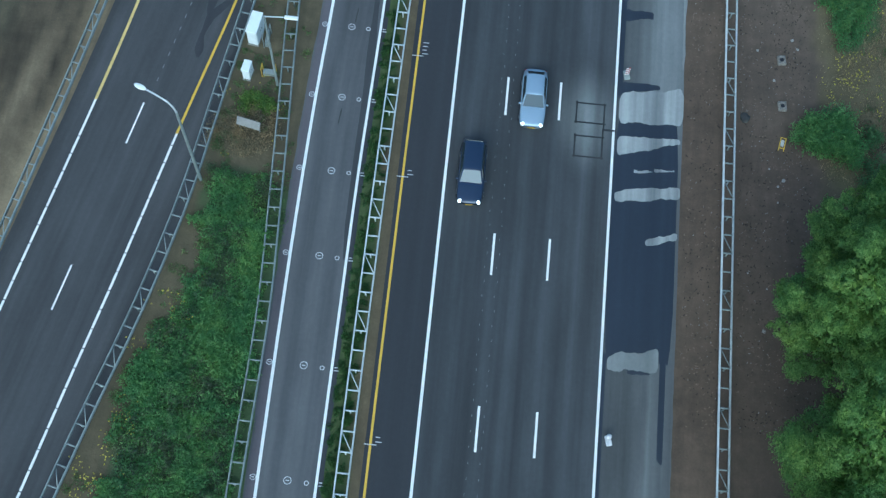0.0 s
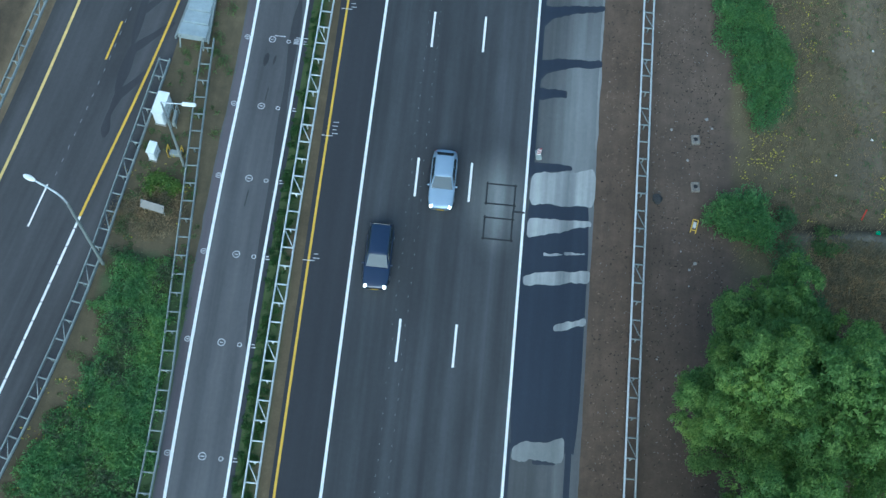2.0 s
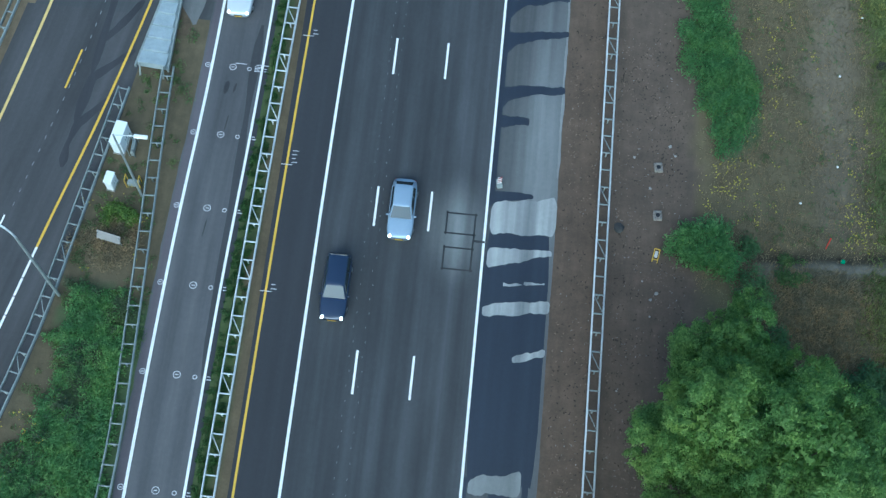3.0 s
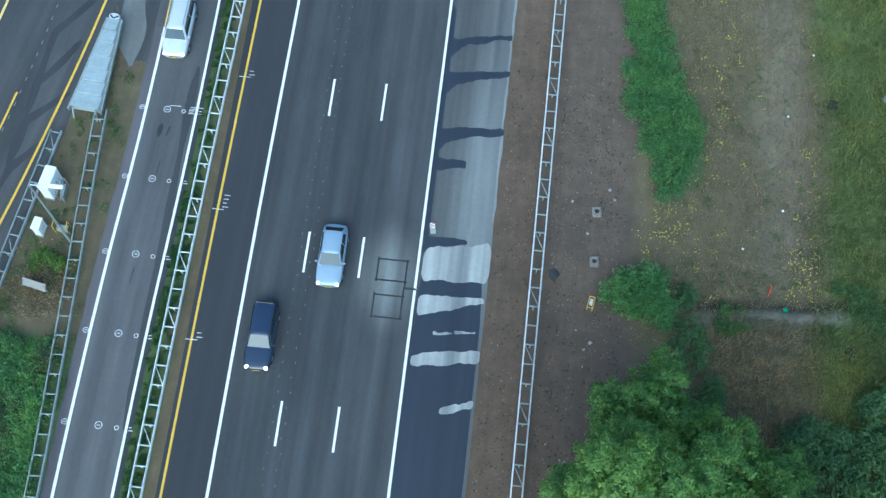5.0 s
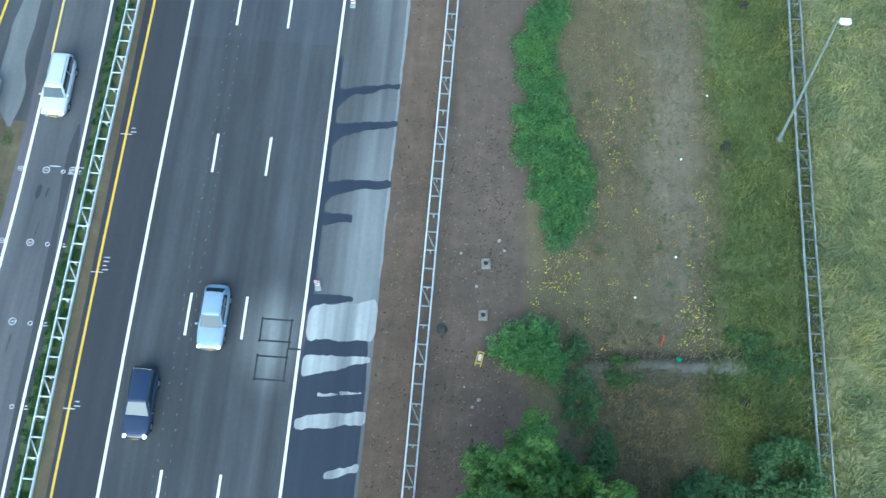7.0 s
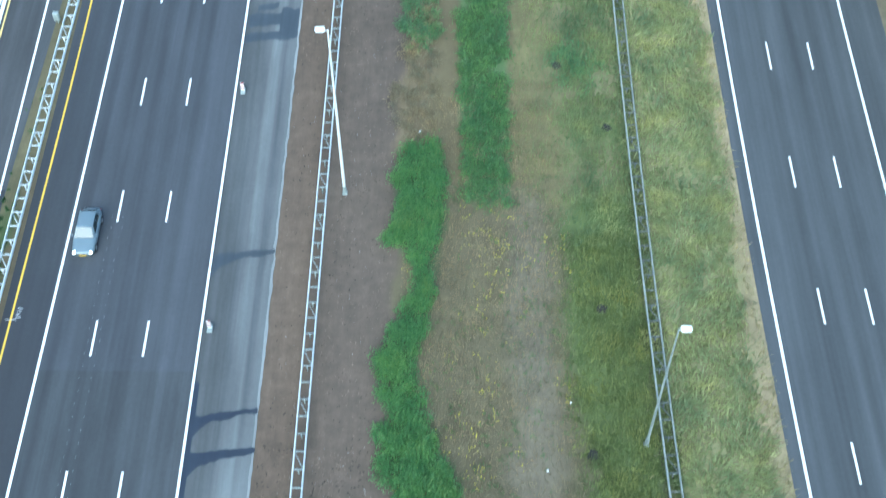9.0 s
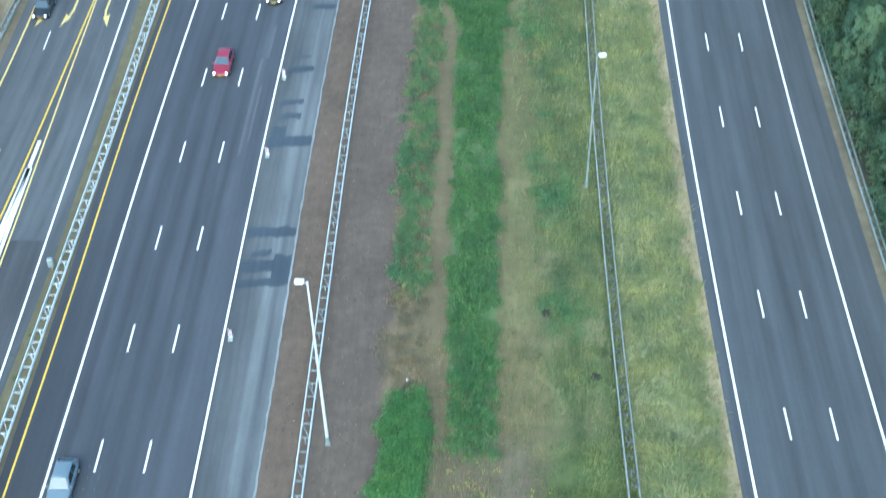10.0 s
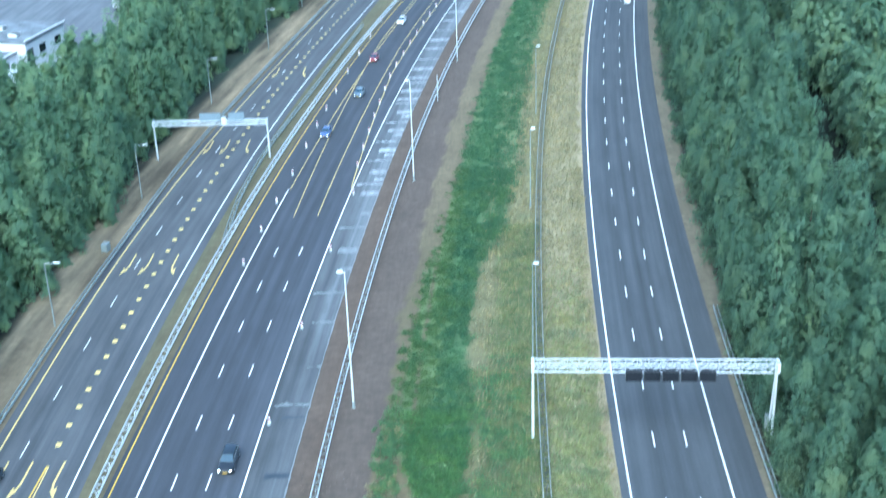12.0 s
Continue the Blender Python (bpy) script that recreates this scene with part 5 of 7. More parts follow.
def marker_frame():
    f = thing("trestle", "small yellow steel trestle with a white block in bare soil", "trestle")
    f.matrix_basis = pose(19.45, 8.8, 0.05, 0, 0, -10)
    for s in (-0.18, 0.18):
        bm = bmesh.new()
        rod(bm, (s, -0.5, 0.1), (s, 0.45, 0.25), 0.035)
        part("side_bar", bm, M_YELLOW, f)
    bm = bmesh.new()
    rod(bm, (-0.18, 0.45, 0.25), (0.18, 0.45, 0.25), 0.035)
    rod(bm, (-0.18, -0.3, 0.13), (0.18, -0.3, 0.13), 0.035)
    part("cross_bar", bm, M_YELLOW, f)
    bm = bmesh.new()
    box(bm, -0.11, 0.11, -0.12, 0.32, 0.0, 0.22, 0.04)
    part("block", bm, M_CHALK, f, "white block")


marker_frame()


def lump(name, x, y, size, mat, label, category, flat=0.5, seed=0):
    bm = bmesh.new()
    bmesh.ops.create_icosphere(bm, subdivisions=2, radius=size)
    for v in bm.verts:
        v.co *= 1 + 0.5 * noise.noise(v.co * 2 / size + Vector((seed, 0, 0)))
        v.co.z *= flat
    ob = part(name, bm, mat)
    ob.location = (x, y, size * flat * 0.5)
    return tagged(ob, label, category, name + "s")


for i, (x, y) in enumerate(((29.44, 13.9), (32.1, 17.0), (32.4, 24.4), (23.1, 54.4), (34.2, 29.6))):
    lump("white_scrap", x, y, 0.09, M_WHITE, "small white scrap lying in dry grass", "litter", 0.4, i)
for i, (x, y) in enumerate(((18.6, 6.9), (19.2, 5.6), (19.6, 6.1), (19.2, 4.4), (18.9, 13.9), (20.2, 17.3), (18.5, -2.0), (17.7, 16.2), (18.3, -5.0), (17.2, -1.0), (20.6, 16.6))):
    lump("pale_stone", x, y, 0.07 + 0.03 * (i % 3), M_CONCRETE, "pale broken stone on bare soil", "stone", 0.45, i + 10)
lump("drain_stone", 16.8, 10.6, 0.38, plain("dark_stone", (0.05, 0.05, 0.05), 0.9), "dark concrete lump beside the guardrail", "stone", 0.6, 3)
bm = bmesh.new()
rod(bm, (0, 0, 0), (0.05, 0.35, 1.0), 0.05, 0.05)
ob = part("marker_stake", bm, plain("fluorescent_red", (0.75, 0.08, 0.05), 0.6))
ob.location = (31.2, 10.7, -0.1)
tagged(ob, "red painted survey stake beside the ditch", "stake")
bm = bmesh.new()
box(bm, -0.16, 0.16, -0.14, 0.14, 0, 0.2, 0.05)
ob = part("green_cap", bm, plain("green_plastic", (0.02, 0.35, 0.15), 0.5))
ob.location = (32.4, 9.9, -0.35)
tagged(ob, "small green plastic cap in the ditch", "cap")
bm = bmesh.new()
box(bm, -0.5, 0.5, -0.7, 0.7, 0, 1.3, 0.08)
ob = part("roadside_box", bm, M_ZINC_DULL)
ob.matrix_basis = pose(-23.4, 168, 0, 0, 0, -8)
tagged(ob, "grey roadside box beside the ramp guardrail", "electrical cabinet")
bm = bmesh.new()
box(bm, -0.25, 0.25, -0.2, 0.2, 0.3, 1.2, 0.05)
rod(bm, (0, 0, 0), (0, 0, 0.4), 0.06)
ob = part("sensor_box", bm, M_ZINC_DULL)
ob.location = (-8.6, 66.5, 0)
tagged(ob, "grey sensor box on a short post beside the guardrail", "sensor box")


# ---- cars ----
def car_paint(name, colour):
    m = plain(name, colour, 0.28, 0.15, 0.06, 2)
    m.node_tree.nodes["Principled BSDF"].inputs["Coat Weight"].default_value = 0.6
    return m


M_GLASS = plain("tinted_glass", (0.02, 0.03, 0.035), 0.08, 0.0, 0.05)
M_SCREEN = plain("windscreen_glass", (0.05, 0.075, 0.10), 0.06, 0.0, 0.05)
M_TYRE = plain("tyre_rubber", (0.015, 0.015, 0.016), 0.9)
M_RIM = plain("alloy_rim", (0.5, 0.5, 0.52), 0.35, 0.8)
m, nt, b = material("lit_headlamp")
b.inputs["Base Color"].default_value = (0.9, 0.88, 0.82, 1)
b.inputs["Emission Color"].default_value = (1.0, 0.95, 0.85, 1)
b.inputs["Emission Strength"].default_value = 2.5
M_HEAD = m
M_TAIL = plain("tail_lamp", (0.45, 0.02, 0.02), 0.3)


def loft(sections, close=True):
    """Join rings of (x, y, z) points into one skin."""
    bm = bmesh.new()
    rings = [[bm.verts.new(p) for p in s] for s in sections]
    n = len(rings[0])
    for a, b in zip(rings, rings[1:]):
        for i in range(n):
            bm.faces.new((a[i], a[(i + 1) % n], b[(i + 1) % n], b[i]))
    if close:
        bm.faces.new(rings[0][::-1])
        bm.faces.new(rings[-1])
    bmesh.ops.recalc_face_normals(bm, faces=bm.faces)
    return bm


def car(label, paint, length, width, height, style, group="cars on the carriageway"):
    """A car whose nose points to -y, with rounded ends, a tapered cabin and proud panes. style: hatch, estate, saloon or van."""
    c = thing("car", label, "car", group)
    L, W, H = length / 2, width / 2, height
    belt = H * 0.60
    hood = belt * 0.93

    def smooth(o):
        o.data.polygons.foreach_set("use_smooth", [True] * len(o.data.polygons))
        return o

    def ring(y, w, z0, z1):
        side = [(0.80, z0), (0.95, z0 + 0.06), (1.0, z0 + 0.22), (1.0, z0 + (z1 - z0) * 0.62), (0.965, z1 - 0.09), (0.87, z1 - 0.02), (0.45, z1 + 0.03)]
        right = [(w * k, y, z) for k, z in side]
        return right + [(-x, yy, z) for x, yy, z in right[::-1]]
    steps = [-1.0, -0.985, -0.95, -0.88, -0.76, -0.55, -0.36, 0.0, 0.4, 0.7, 0.88, 0.95, 0.985, 1.0]
    body = []
    for q in steps:
        wide = W * (0.60 + 0.40 * (1 - abs(q) ** 7) ** 0.45)
        if q < -0.36:
            top = hood * (0.70 + 0.30 * min(1, (q + 1) / 0.45) ** 0.55)
        else:
            top = belt * (1 - 0.16 * max(0, (q - 0.86) / 0.14) ** 2)
        body.append(ring(L * q, wide, 0.22 + 0.14 * abs(q) ** 10, top))
    smooth(part("body", loft(body), paint, c))
    tail = {"hatch": L - 0.22, "estate": L - 0.08, "saloon": L - 0.85, "van": L - 0.06}[style]
    drop = {"hatch": 0.62, "estate": 0.34, "saloon": 0.8, "van": 0.16}[style]
    y0, y1 = -L * (0.40 if style != "van" else 0.5), -L * (0.06 if style != "van" else 0.26)
    y2, y3 = tail - drop, tail
    wb, wt = W * 0.88, W * 0.69

    def cab(y, lift):
        """A ring of the cabin: lift 0 at the belt, 1 at the roof."""
        w = wb + (wt - wb) * lift
        z = belt - 0.03 + (H - belt) * lift
        round_ = 0.05 * lift
        right = [(wb * 0.99, y, belt - 0.05), ((wb + w) / 2 + 0.01, y, (belt + z) / 2), (w, y, z - round_), (w * 0.82, y, z), (w * 0.4, y, z + 0.035 * lift)]
        return right + [(-x, yy, zz) for x, yy, zz in right[::-1]]
    mid = (y1 + y2) / 2
    rows = [(y0, 0.0), (y0 + (y1 - y0) * 0.5, 0.54), (y1 - 0.06, 0.94), (y1 + 0.18, 0.985), (mid, 1.0), (y2 - 0.1, 0.97), (y2 + 0.04, 0.92), ((y2 + y3) / 2 + 0.05, 0.5), (y3, 0.0)]
    smooth(part("cabin", loft([cab(y, k) for y, k in rows]), paint, c))

    def pane(name, pts, mat, out):
        """A thin pane lifted off the cabin towards out."""
        bm = bmesh.new()
        f = bm.faces.new([bm.verts.new(p) for p in pts])
        bm.normal_update()
        n = f.normal.copy() if f.normal.dot(Vector(out)) > 0 else -f.normal
        r = bmesh.ops.extrude_face_region(bm, geom=[f])
        bmesh.ops.translate(bm, vec=n * 0.045, verts=[g for g in r["geom"] if isinstance(g, bmesh.types.BMVert)])
        bmesh.ops.recalc_face_normals(bm, faces=bm.faces)
        part(name, bm, mat, c)

    def at(side, y, lift, tuck=1.0):
        return (side * (wb + (wt - wb) * lift) * tuck, y, belt - 0.03 + (H - belt) * lift)
    pane("windscreen", [at(-1, y0 + 0.03, 0.06, 0.94), at(1, y0 + 0.03, 0.06, 0.94), at(1, y1 - 0.07, 0.92, 0.9), at(-1, y1 - 0.07, 0.92, 0.9)], M_SCREEN, (0, -1, 1))
    pane("rear_window", [at(-1, y2 + 0.05, 0.90, 0.86), at(1, y2 + 0.05, 0.90, 0.86), at(1, y3 - drop * 0.28, 0.30, 0.84), at(-1, y3 - drop * 0.28, 0.30, 0.84)], M_GLASS, (0, 1, 1))
    for s in (-1, 1):
        pane("side_window", [at(s, y0 + 0.32, 0.12), at(s, y1 + 0.08, 0.84), at(s, mid - 0.04, 0.87), at(s, mid - 0.04, 0.10)], M_GLASS, (s, 0, 0.4))
        pane("side_window", [at(s, mid + 0.05, 0.10), at(s, mid + 0.05, 0.87), at(s, y2 - 0.08, 0.82), at(s, y3 - drop * 0.9, 0.12)], M_GLASS, (s, 0, 0.4))
        bm = bmesh.new()
        bmesh.ops.create_uvsphere(bm, u_segments=12, v_segments=8, radius=0.2)
        bmesh.ops.scale(bm, vec=(0.62, 0.85, 0.42), verts=bm.verts)
        bmesh.ops.rotate(bm, verts=bm.verts, cent=(0, 0, 0), matrix=Matrix.Rotation(radians(28 * s), 3, "Z"))
        bmesh.ops.translate(bm, vec=(s * W * 0.70, -L * 0.935, hood * 0.74), verts=bm.verts)
        smooth(part("headlight", bm, M_HEAD, c, "lit white headlight"))
        bm = bmesh.new()
        box(bm, s * W * 0.70 - 0.12, s * W * 0.70 + 0.12, L - 0.13, L - 0.03, belt * 0.66, belt * 0.82, 0.03)
        part("tail_light", bm, M_TAIL, c, "red tail light")
        bm = bmesh.new()
        box(bm, s * (W + 0.06) - 0.09, s * (W + 0.06) + 0.09, y0 + 0.16, y0 + 0.27, belt - 0.02, belt + 0.12, 0.03)
        part("wing_mirror", bm, paint, c)
        for yy in (-L * 0.62, L * 0.6):
            bm = bmesh.new()
            bmesh.ops.create_cone(bm, cap_ends=True, segments=20, radius1=0.32, radius2=0.32, depth=0.22, matrix=pose(s * (W - 0.1), yy, 0.32, 0, 90, 0))
            tyre = part("wheel", bm, M_TYRE, c)
            bm = bmesh.new()
            bmesh.ops.create_cone(bm, cap_ends=True, segments=14, radius1=0.2, radius2=0.18, depth=0.03, matrix=pose(s * (W + 0.015), yy, 0.32, 0, 90 * s, 0))
            part("rim", bm, M_RIM, tyre)
        if style == "van":
            bm = bmesh.new()
            bar(bm, (s * wt * 0.86, y1 + 0.25, H + 0.035), (s * wt * 0.86, y2 - 0.2, H + 0.02), 0.04, 0.05)
            part("roof_rail", bm, M_ZINC_DULL, c)
    bm = bmesh.new()
    box(bm, -W * 0.36, W * 0.36, -L - 0.014, -L + 0.1, 0.40, hood * 0.60, 0.02)
    part("grille", bm, M_BLACK, c)
    bm = bmesh.new()
    box(bm, -0.26, 0.26, -L - 0.03, -L - 0.015, 0.38, 0.48)
    part("plate", bm, M_YELLOW, c)
    return c


def park(c, u, y, bend=main_bend, away=False):
    line = (lambda q: u + bend(q))
    c.matrix_basis = pose(float(line(y)), y, 0.014, 0, 0, heading(line, y) + (180 if away else 0))


P_NAVY = car_paint("navy_paint", (0.022, 0.035, 0.075))
P_SILVER = car_paint("silver_blue_paint", (0.29, 0.37, 0.48))
P_PEARL = car_paint("pearl_white_paint", (0.58, 0.61, 0.65))
P_WHITE = car_paint("white_paint", (0.80, 0.82, 0.84))
P_DARK = car_paint("dark_grey_paint", (0.03, 0.032, 0.036))
P_RED = car_paint("red_paint", (0.26, 0.025, 0.05))
P_STEEL = car_paint("steel_grey_paint", (0.16, 0.20, 0.23))
P_BLUE = car_paint("blue_paint", (0.08, 0.12, 0.28))
for text, paint, size, style, u, y in (
        ("navy blue estate car driving on dark asphalt", P_NAVY, (4.7, 1.8, 1.45), "estate", -1.95, 4.1),
        ("silver-blue compact van-like car on the middle lane", P_SILVER, (4.4, 1.78, 1.62), "hatch", 1.85, 10.2),
        ("steel grey hatchback beside the white edge line", P_STEEL, (4.2, 1.75, 1.5), "hatch", -1.95, 43.6),
        ("dark red hatchback on the middle lane", P_RED, (4.3, 1.75, 1.45), "hatch", 1.75, 96.3),
        ("dark grey estate car beside the shoulder line", P_DARK, (4.5, 1.8, 1.5), "estate", 5.3, 109.8),
        ("blue hatchback between the yellow lane lines", P_BLUE, (4.2, 1.75, 1.5), "hatch", -2.0, 219.5),
        ("grey-green car with a pale roof far off", P_STEEL, (4.3, 1.75, 1.5), "hatch", -0.2, 244.0),
        ("small red car far off between yellow lines", P_RED, (4.0, 1.7, 1.5), "hatch", -1.9, 270.0),
        ("white car far off between yellow lines", P_WHITE, (4.3, 1.75, 1.5), "hatch", -1.9, 303.5)):
    park(car(text, paint, *size, style), u, y)
suv = car("pearl white sport utility car on the slip lane", P_PEARL, 4.6, 1.85, 1.75, "van")
suv.matrix_basis = pose(-11.75, 26.6, 0.014, 0, 0, heading(aux_left, 26))
ramp_car = car("dark grey hatchback on the exit ramp", P_DARK, 4.2, 1.75, 1.5, "hatch")
ramp_car.matrix_basis = pose(-19.5, 106.5, 0.014, 0, 0, 0)
away = car("small white and red car on the opposite carriageway", P_WHITE, 4.3, 1.75, 1.6, "hatch")
park(away, 57.7, 319, east_bend, True)


# ---- plants ----
def leaf_quads(P, size, seed, up=0.9, slim=0.55, lean=None, scatter=1.0):
    """Small pointed leaves, one at each place, facing mostly up."""
    r = np.random.default_rng(seed)
    n = len(P)
    nrm = r.normal(size=(n, 3)) * (1 - up * 0.5) * scatter
    nrm[:, 2] += up * 1.2
    if lean is not None:
        nrm += lean
    nrm /= np.linalg.norm(nrm, axis=1)[:, None]
    t = r.normal(size=(n, 3))
    t -= (t * nrm).sum(1)[:, None] * nrm
    t /= np.linalg.norm(t, axis=1)[:, None]
    b = np.cross(nrm, t)
    s = (size * r.uniform(0.6, 1.3, n))[:, None]
    s = s * 1.08
    v = np.stack([P - t * s * 0.5 - b * s * slim * 0.42, P - t * s * 0.5 + b * s * slim * 0.42, P + t * s * 0.5 - nrm * s * 0.15], 1).reshape(-1, 3)
    return v, np.arange(3 * n).reshape(-1, 3)


def crown_profile(s, kind):
    """Reach of the crown, 0 to 1, at the share s of its height."""
    if kind == "plume":
        return np.where(s < 0.3, 0.8 + 0.2 * s / 0.3, np.clip(1 - ((s - 0.3) / 0.72) ** 1.5, 0.01, 1) ** 0.8)
    return np.where(s < 0.4, 0.72 + 0.28 * s / 0.4, np.sqrt(np.clip(1 - ((s - 0.4) / 0.62) ** 2, 0.02, 1)))


def lobed_crown(height, radius, low, lobes, tufts, leaves, size, seed, kind="round", tall=1.0, slim=0.62, core=0.08):
    """Leaves in rounded tufts, tufts on the lobes of an uneven crown, round a looser inner mass."""
    r = np.random.default_rng(seed)
    s = (np.arange(lobes) + r.random(lobes)) / lobes
    a = np.arange(lobes) * 2.4 + r.uniform(-0.6, 0.6, lobes)
    rl = radius * r.uniform(0.24, 0.42, lobes) * (1.0 - 0.35 * s)
    out = np.maximum(radius * crown_profile(s, kind) - rl * 0.75, 0.05 * radius) * r.uniform(0.78, 1.16, lobes)
    centre = np.stack([np.cos(a) * out, np.sin(a) * out, height * (low + (1 - low) * s) - rl * 0.7 * tall], -1)
    if kind == "plume":
        rl = rl * 1.25
    k = r.choice(lobes, tufts, p=rl ** 2 / (rl ** 2).sum())
    td = r.normal(size=(tufts, 3)) * 0.75
    td[:, 2] += 0.55
    td[:, 0] += np.cos(a[k]) * 0.5
    td[:, 1] += np.sin(a[k]) * 0.5
    td /= np.linalg.norm(td, axis=1)[:, None]
    tc = centre[k] + td * np.array((1, 1, tall)) * (rl[k] * r.uniform(0.65, 1.12, tufts))[:, None]
    rt = rl[k] * r.uniform(0.26, 0.46, tufts)
    q = r.choice(tufts, leaves, p=rt ** 2 / (rt ** 2).sum())
    d = r.normal(size=(leaves, 3)) + td[q] * 0.75
    d /= np.linalg.norm(d, axis=1)[:, None]
    P = tc[q] + d * np.array((1, 1, 0.5 + 0.5 * tall)) * (rt[q] * np.abs(r.normal(0.75, 0.3, leaves)))[:, None]
    lean = d * 0.95 + td[q] * 0.45
    if kind == "plume":
        axis = np.stack([P[:, 0], P[:, 1], np.full(leaves, radius * 0.55)], -1)
        lean = d * 0.2 + td[q] * 0.3 + axis / np.linalg.norm(axis, axis=1)[:, None] * 1.2
    v, f = leaf_quads(P, size, seed + 1, 0.3, slim, lean, 0.3 if kind == "plume" else 0.6)
    inner = int(len(P) * core)
    z = r.random(inner)
    a, w = r.uniform(0, 2 * np.pi, inner), radius * 0.62 * crown_profile(z, kind) * np.sqrt(r.random(inner))
    Q = np.stack([np.cos(a) * w, np.sin(a) * w, height * (low + (0.9 - low) * z)], -1)
    v2, f2 = leaf_quads(Q, size * 1.9, seed + 2, 0.4, 0.9)
    return np.concatenate([v, v2]), np.concatenate([f, f2 + len(v)])


def tree(label, height, radius, lobes, tufts, leaves, size, mat, seed, low=0.3, group="trees", kind="round", tall=1.0, trunk_r=0.22, limbs=12, core=0.08):
    """A tapered trunk, limbs that fork off it and a crown of leafy lobes."""
    r = np.random.default_rng(seed)
    t = thing("tree", label, "tree", group)
    bm = bmesh.new()
    lean = r.normal(size=2) * 0.25
    for k in range(4):
        z0, z1 = height * 0.85 * k / 4, height * 0.85 * (k + 1) / 4
        rod(bm, (lean[0] * k / 4, lean[1] * k / 4, z0), (lean[0] * (k + 1) / 4, lean[1] * (k + 1) / 4, z1), trunk_r * (1 - 0.8 * k / 4), trunk_r * (1 - 0.8 * (k + 1) / 4), 6)
    for i in range(limbs):
        z, a = height * (low * 0.8 + 0.6 * i / limbs), i * 2.4
        reach = radius * r.uniform(0.45, 0.8) * (1.0 - 0.6 * i / limbs)
        rod(bm, (0, 0, z), (math.cos(a) * reach, math.sin(a) * reach, z + reach * 0.9), 0.07, 0.02, 4)
    part("trunk", bm, M_BARK, t)
    v, f = lobed_crown(height, radius, low, lobes, tufts, leaves, size, seed, kind, tall, core=core)
    mesh_part("crown", raw_mesh("crown", v, f), mat, t)
    return t


NEAR_TREE = "tall light green tree with a dense crown of rounded tufts"
for k, (x, y, h, rad, n) in enumerate(((20.9, -6.3, 19.5, 3.8, 84000), (25.4, -7.6, 21.0, 4.7, 76000), (21.8, -14.2, 19.5, 4.2, 64000), (22.6, -1.0, 15.5, 3.3, 56000),
                                       (26.8, -15.5, 20, 4.6, 24000), (29.5, -4.2, 11.0, 3.2, 26000), (26.5, -3.2, 13.0, 3.2, 36000), (31.5, -7.5, 14.0, 3.6, 28000), (20.5, -22, 19, 4.3, 20000), (25.5, -22.5, 20, 4.5, 16000))):
    tr = tree(NEAR_TREE, h, rad, 34, 520, n, 0.165, M_TREE, 300 + k, 0.22, "roadside trees", tall=1.15)
    tr.location = (x, y, 0)

WOOD = "dark green broadleaf tree at the edge of a dense wood"
west_edge = smooth_line((60, -35), (100, -31.5), (140, -30.0), (180, -27.8), (230, -26.0), (270, -25.0), (318, -16.5), (345, -12))
east_edge = smooth_line((40, 69.5), (81, 68.3), (100, 68.0), (143, 67.9), (173, 70.2), (228, 74.6), (287, 80.0), (345, 87))
front, back = [], []
wr = random.Random(5)
for side, edge, y0, depth in ((-1, west_edge, 74, 52), (1, east_edge, 58, 64)):
    y = y0
    while y < 366:
        d, row = 1.0, 0
        while d < depth:
            gap = side > 0 and 12 < d < 24 and y > 100
            cut = side < 0 and y > 222 and d > 21 - 0.06 * (y - 222)
            if not (gap or cut):
                spot = (float(edge(min(y, 345))) + side * (d + wr.uniform(-1.5, 1.5)), y + wr.uniform(-2.0, 2.0), wr.uniform(0.7, 1.25) * (0.82 if row == 0 else 1.0))
                (front if row < 3 else back).append(spot)
            d += 5.2 if row < 3 else (8.6 if side > 0 and row == 3 else 6.2)
            row += 1
        y += 5.6
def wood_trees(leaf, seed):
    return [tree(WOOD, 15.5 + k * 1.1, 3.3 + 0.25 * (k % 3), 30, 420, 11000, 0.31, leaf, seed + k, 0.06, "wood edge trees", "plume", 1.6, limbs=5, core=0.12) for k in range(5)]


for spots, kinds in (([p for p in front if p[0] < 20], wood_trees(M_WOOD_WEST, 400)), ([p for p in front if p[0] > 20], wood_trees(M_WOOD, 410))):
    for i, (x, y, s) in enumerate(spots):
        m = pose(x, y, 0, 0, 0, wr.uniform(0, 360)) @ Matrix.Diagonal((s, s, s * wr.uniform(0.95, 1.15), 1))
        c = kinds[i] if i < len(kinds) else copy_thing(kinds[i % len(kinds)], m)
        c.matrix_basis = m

WOODED = "low shrubs and saplings along the foot of the wood"


def wood_foot(x, y):
    u = x - east_bend(y)
    return np.clip((u - 64.7 + 0.3 * (np.asarray(y) < 143) + ragged(0.8, 4.0, 251, x, y)) / 0.5, 0, 1) * np.clip((68.2 - u) / 0.6, 0, 1)


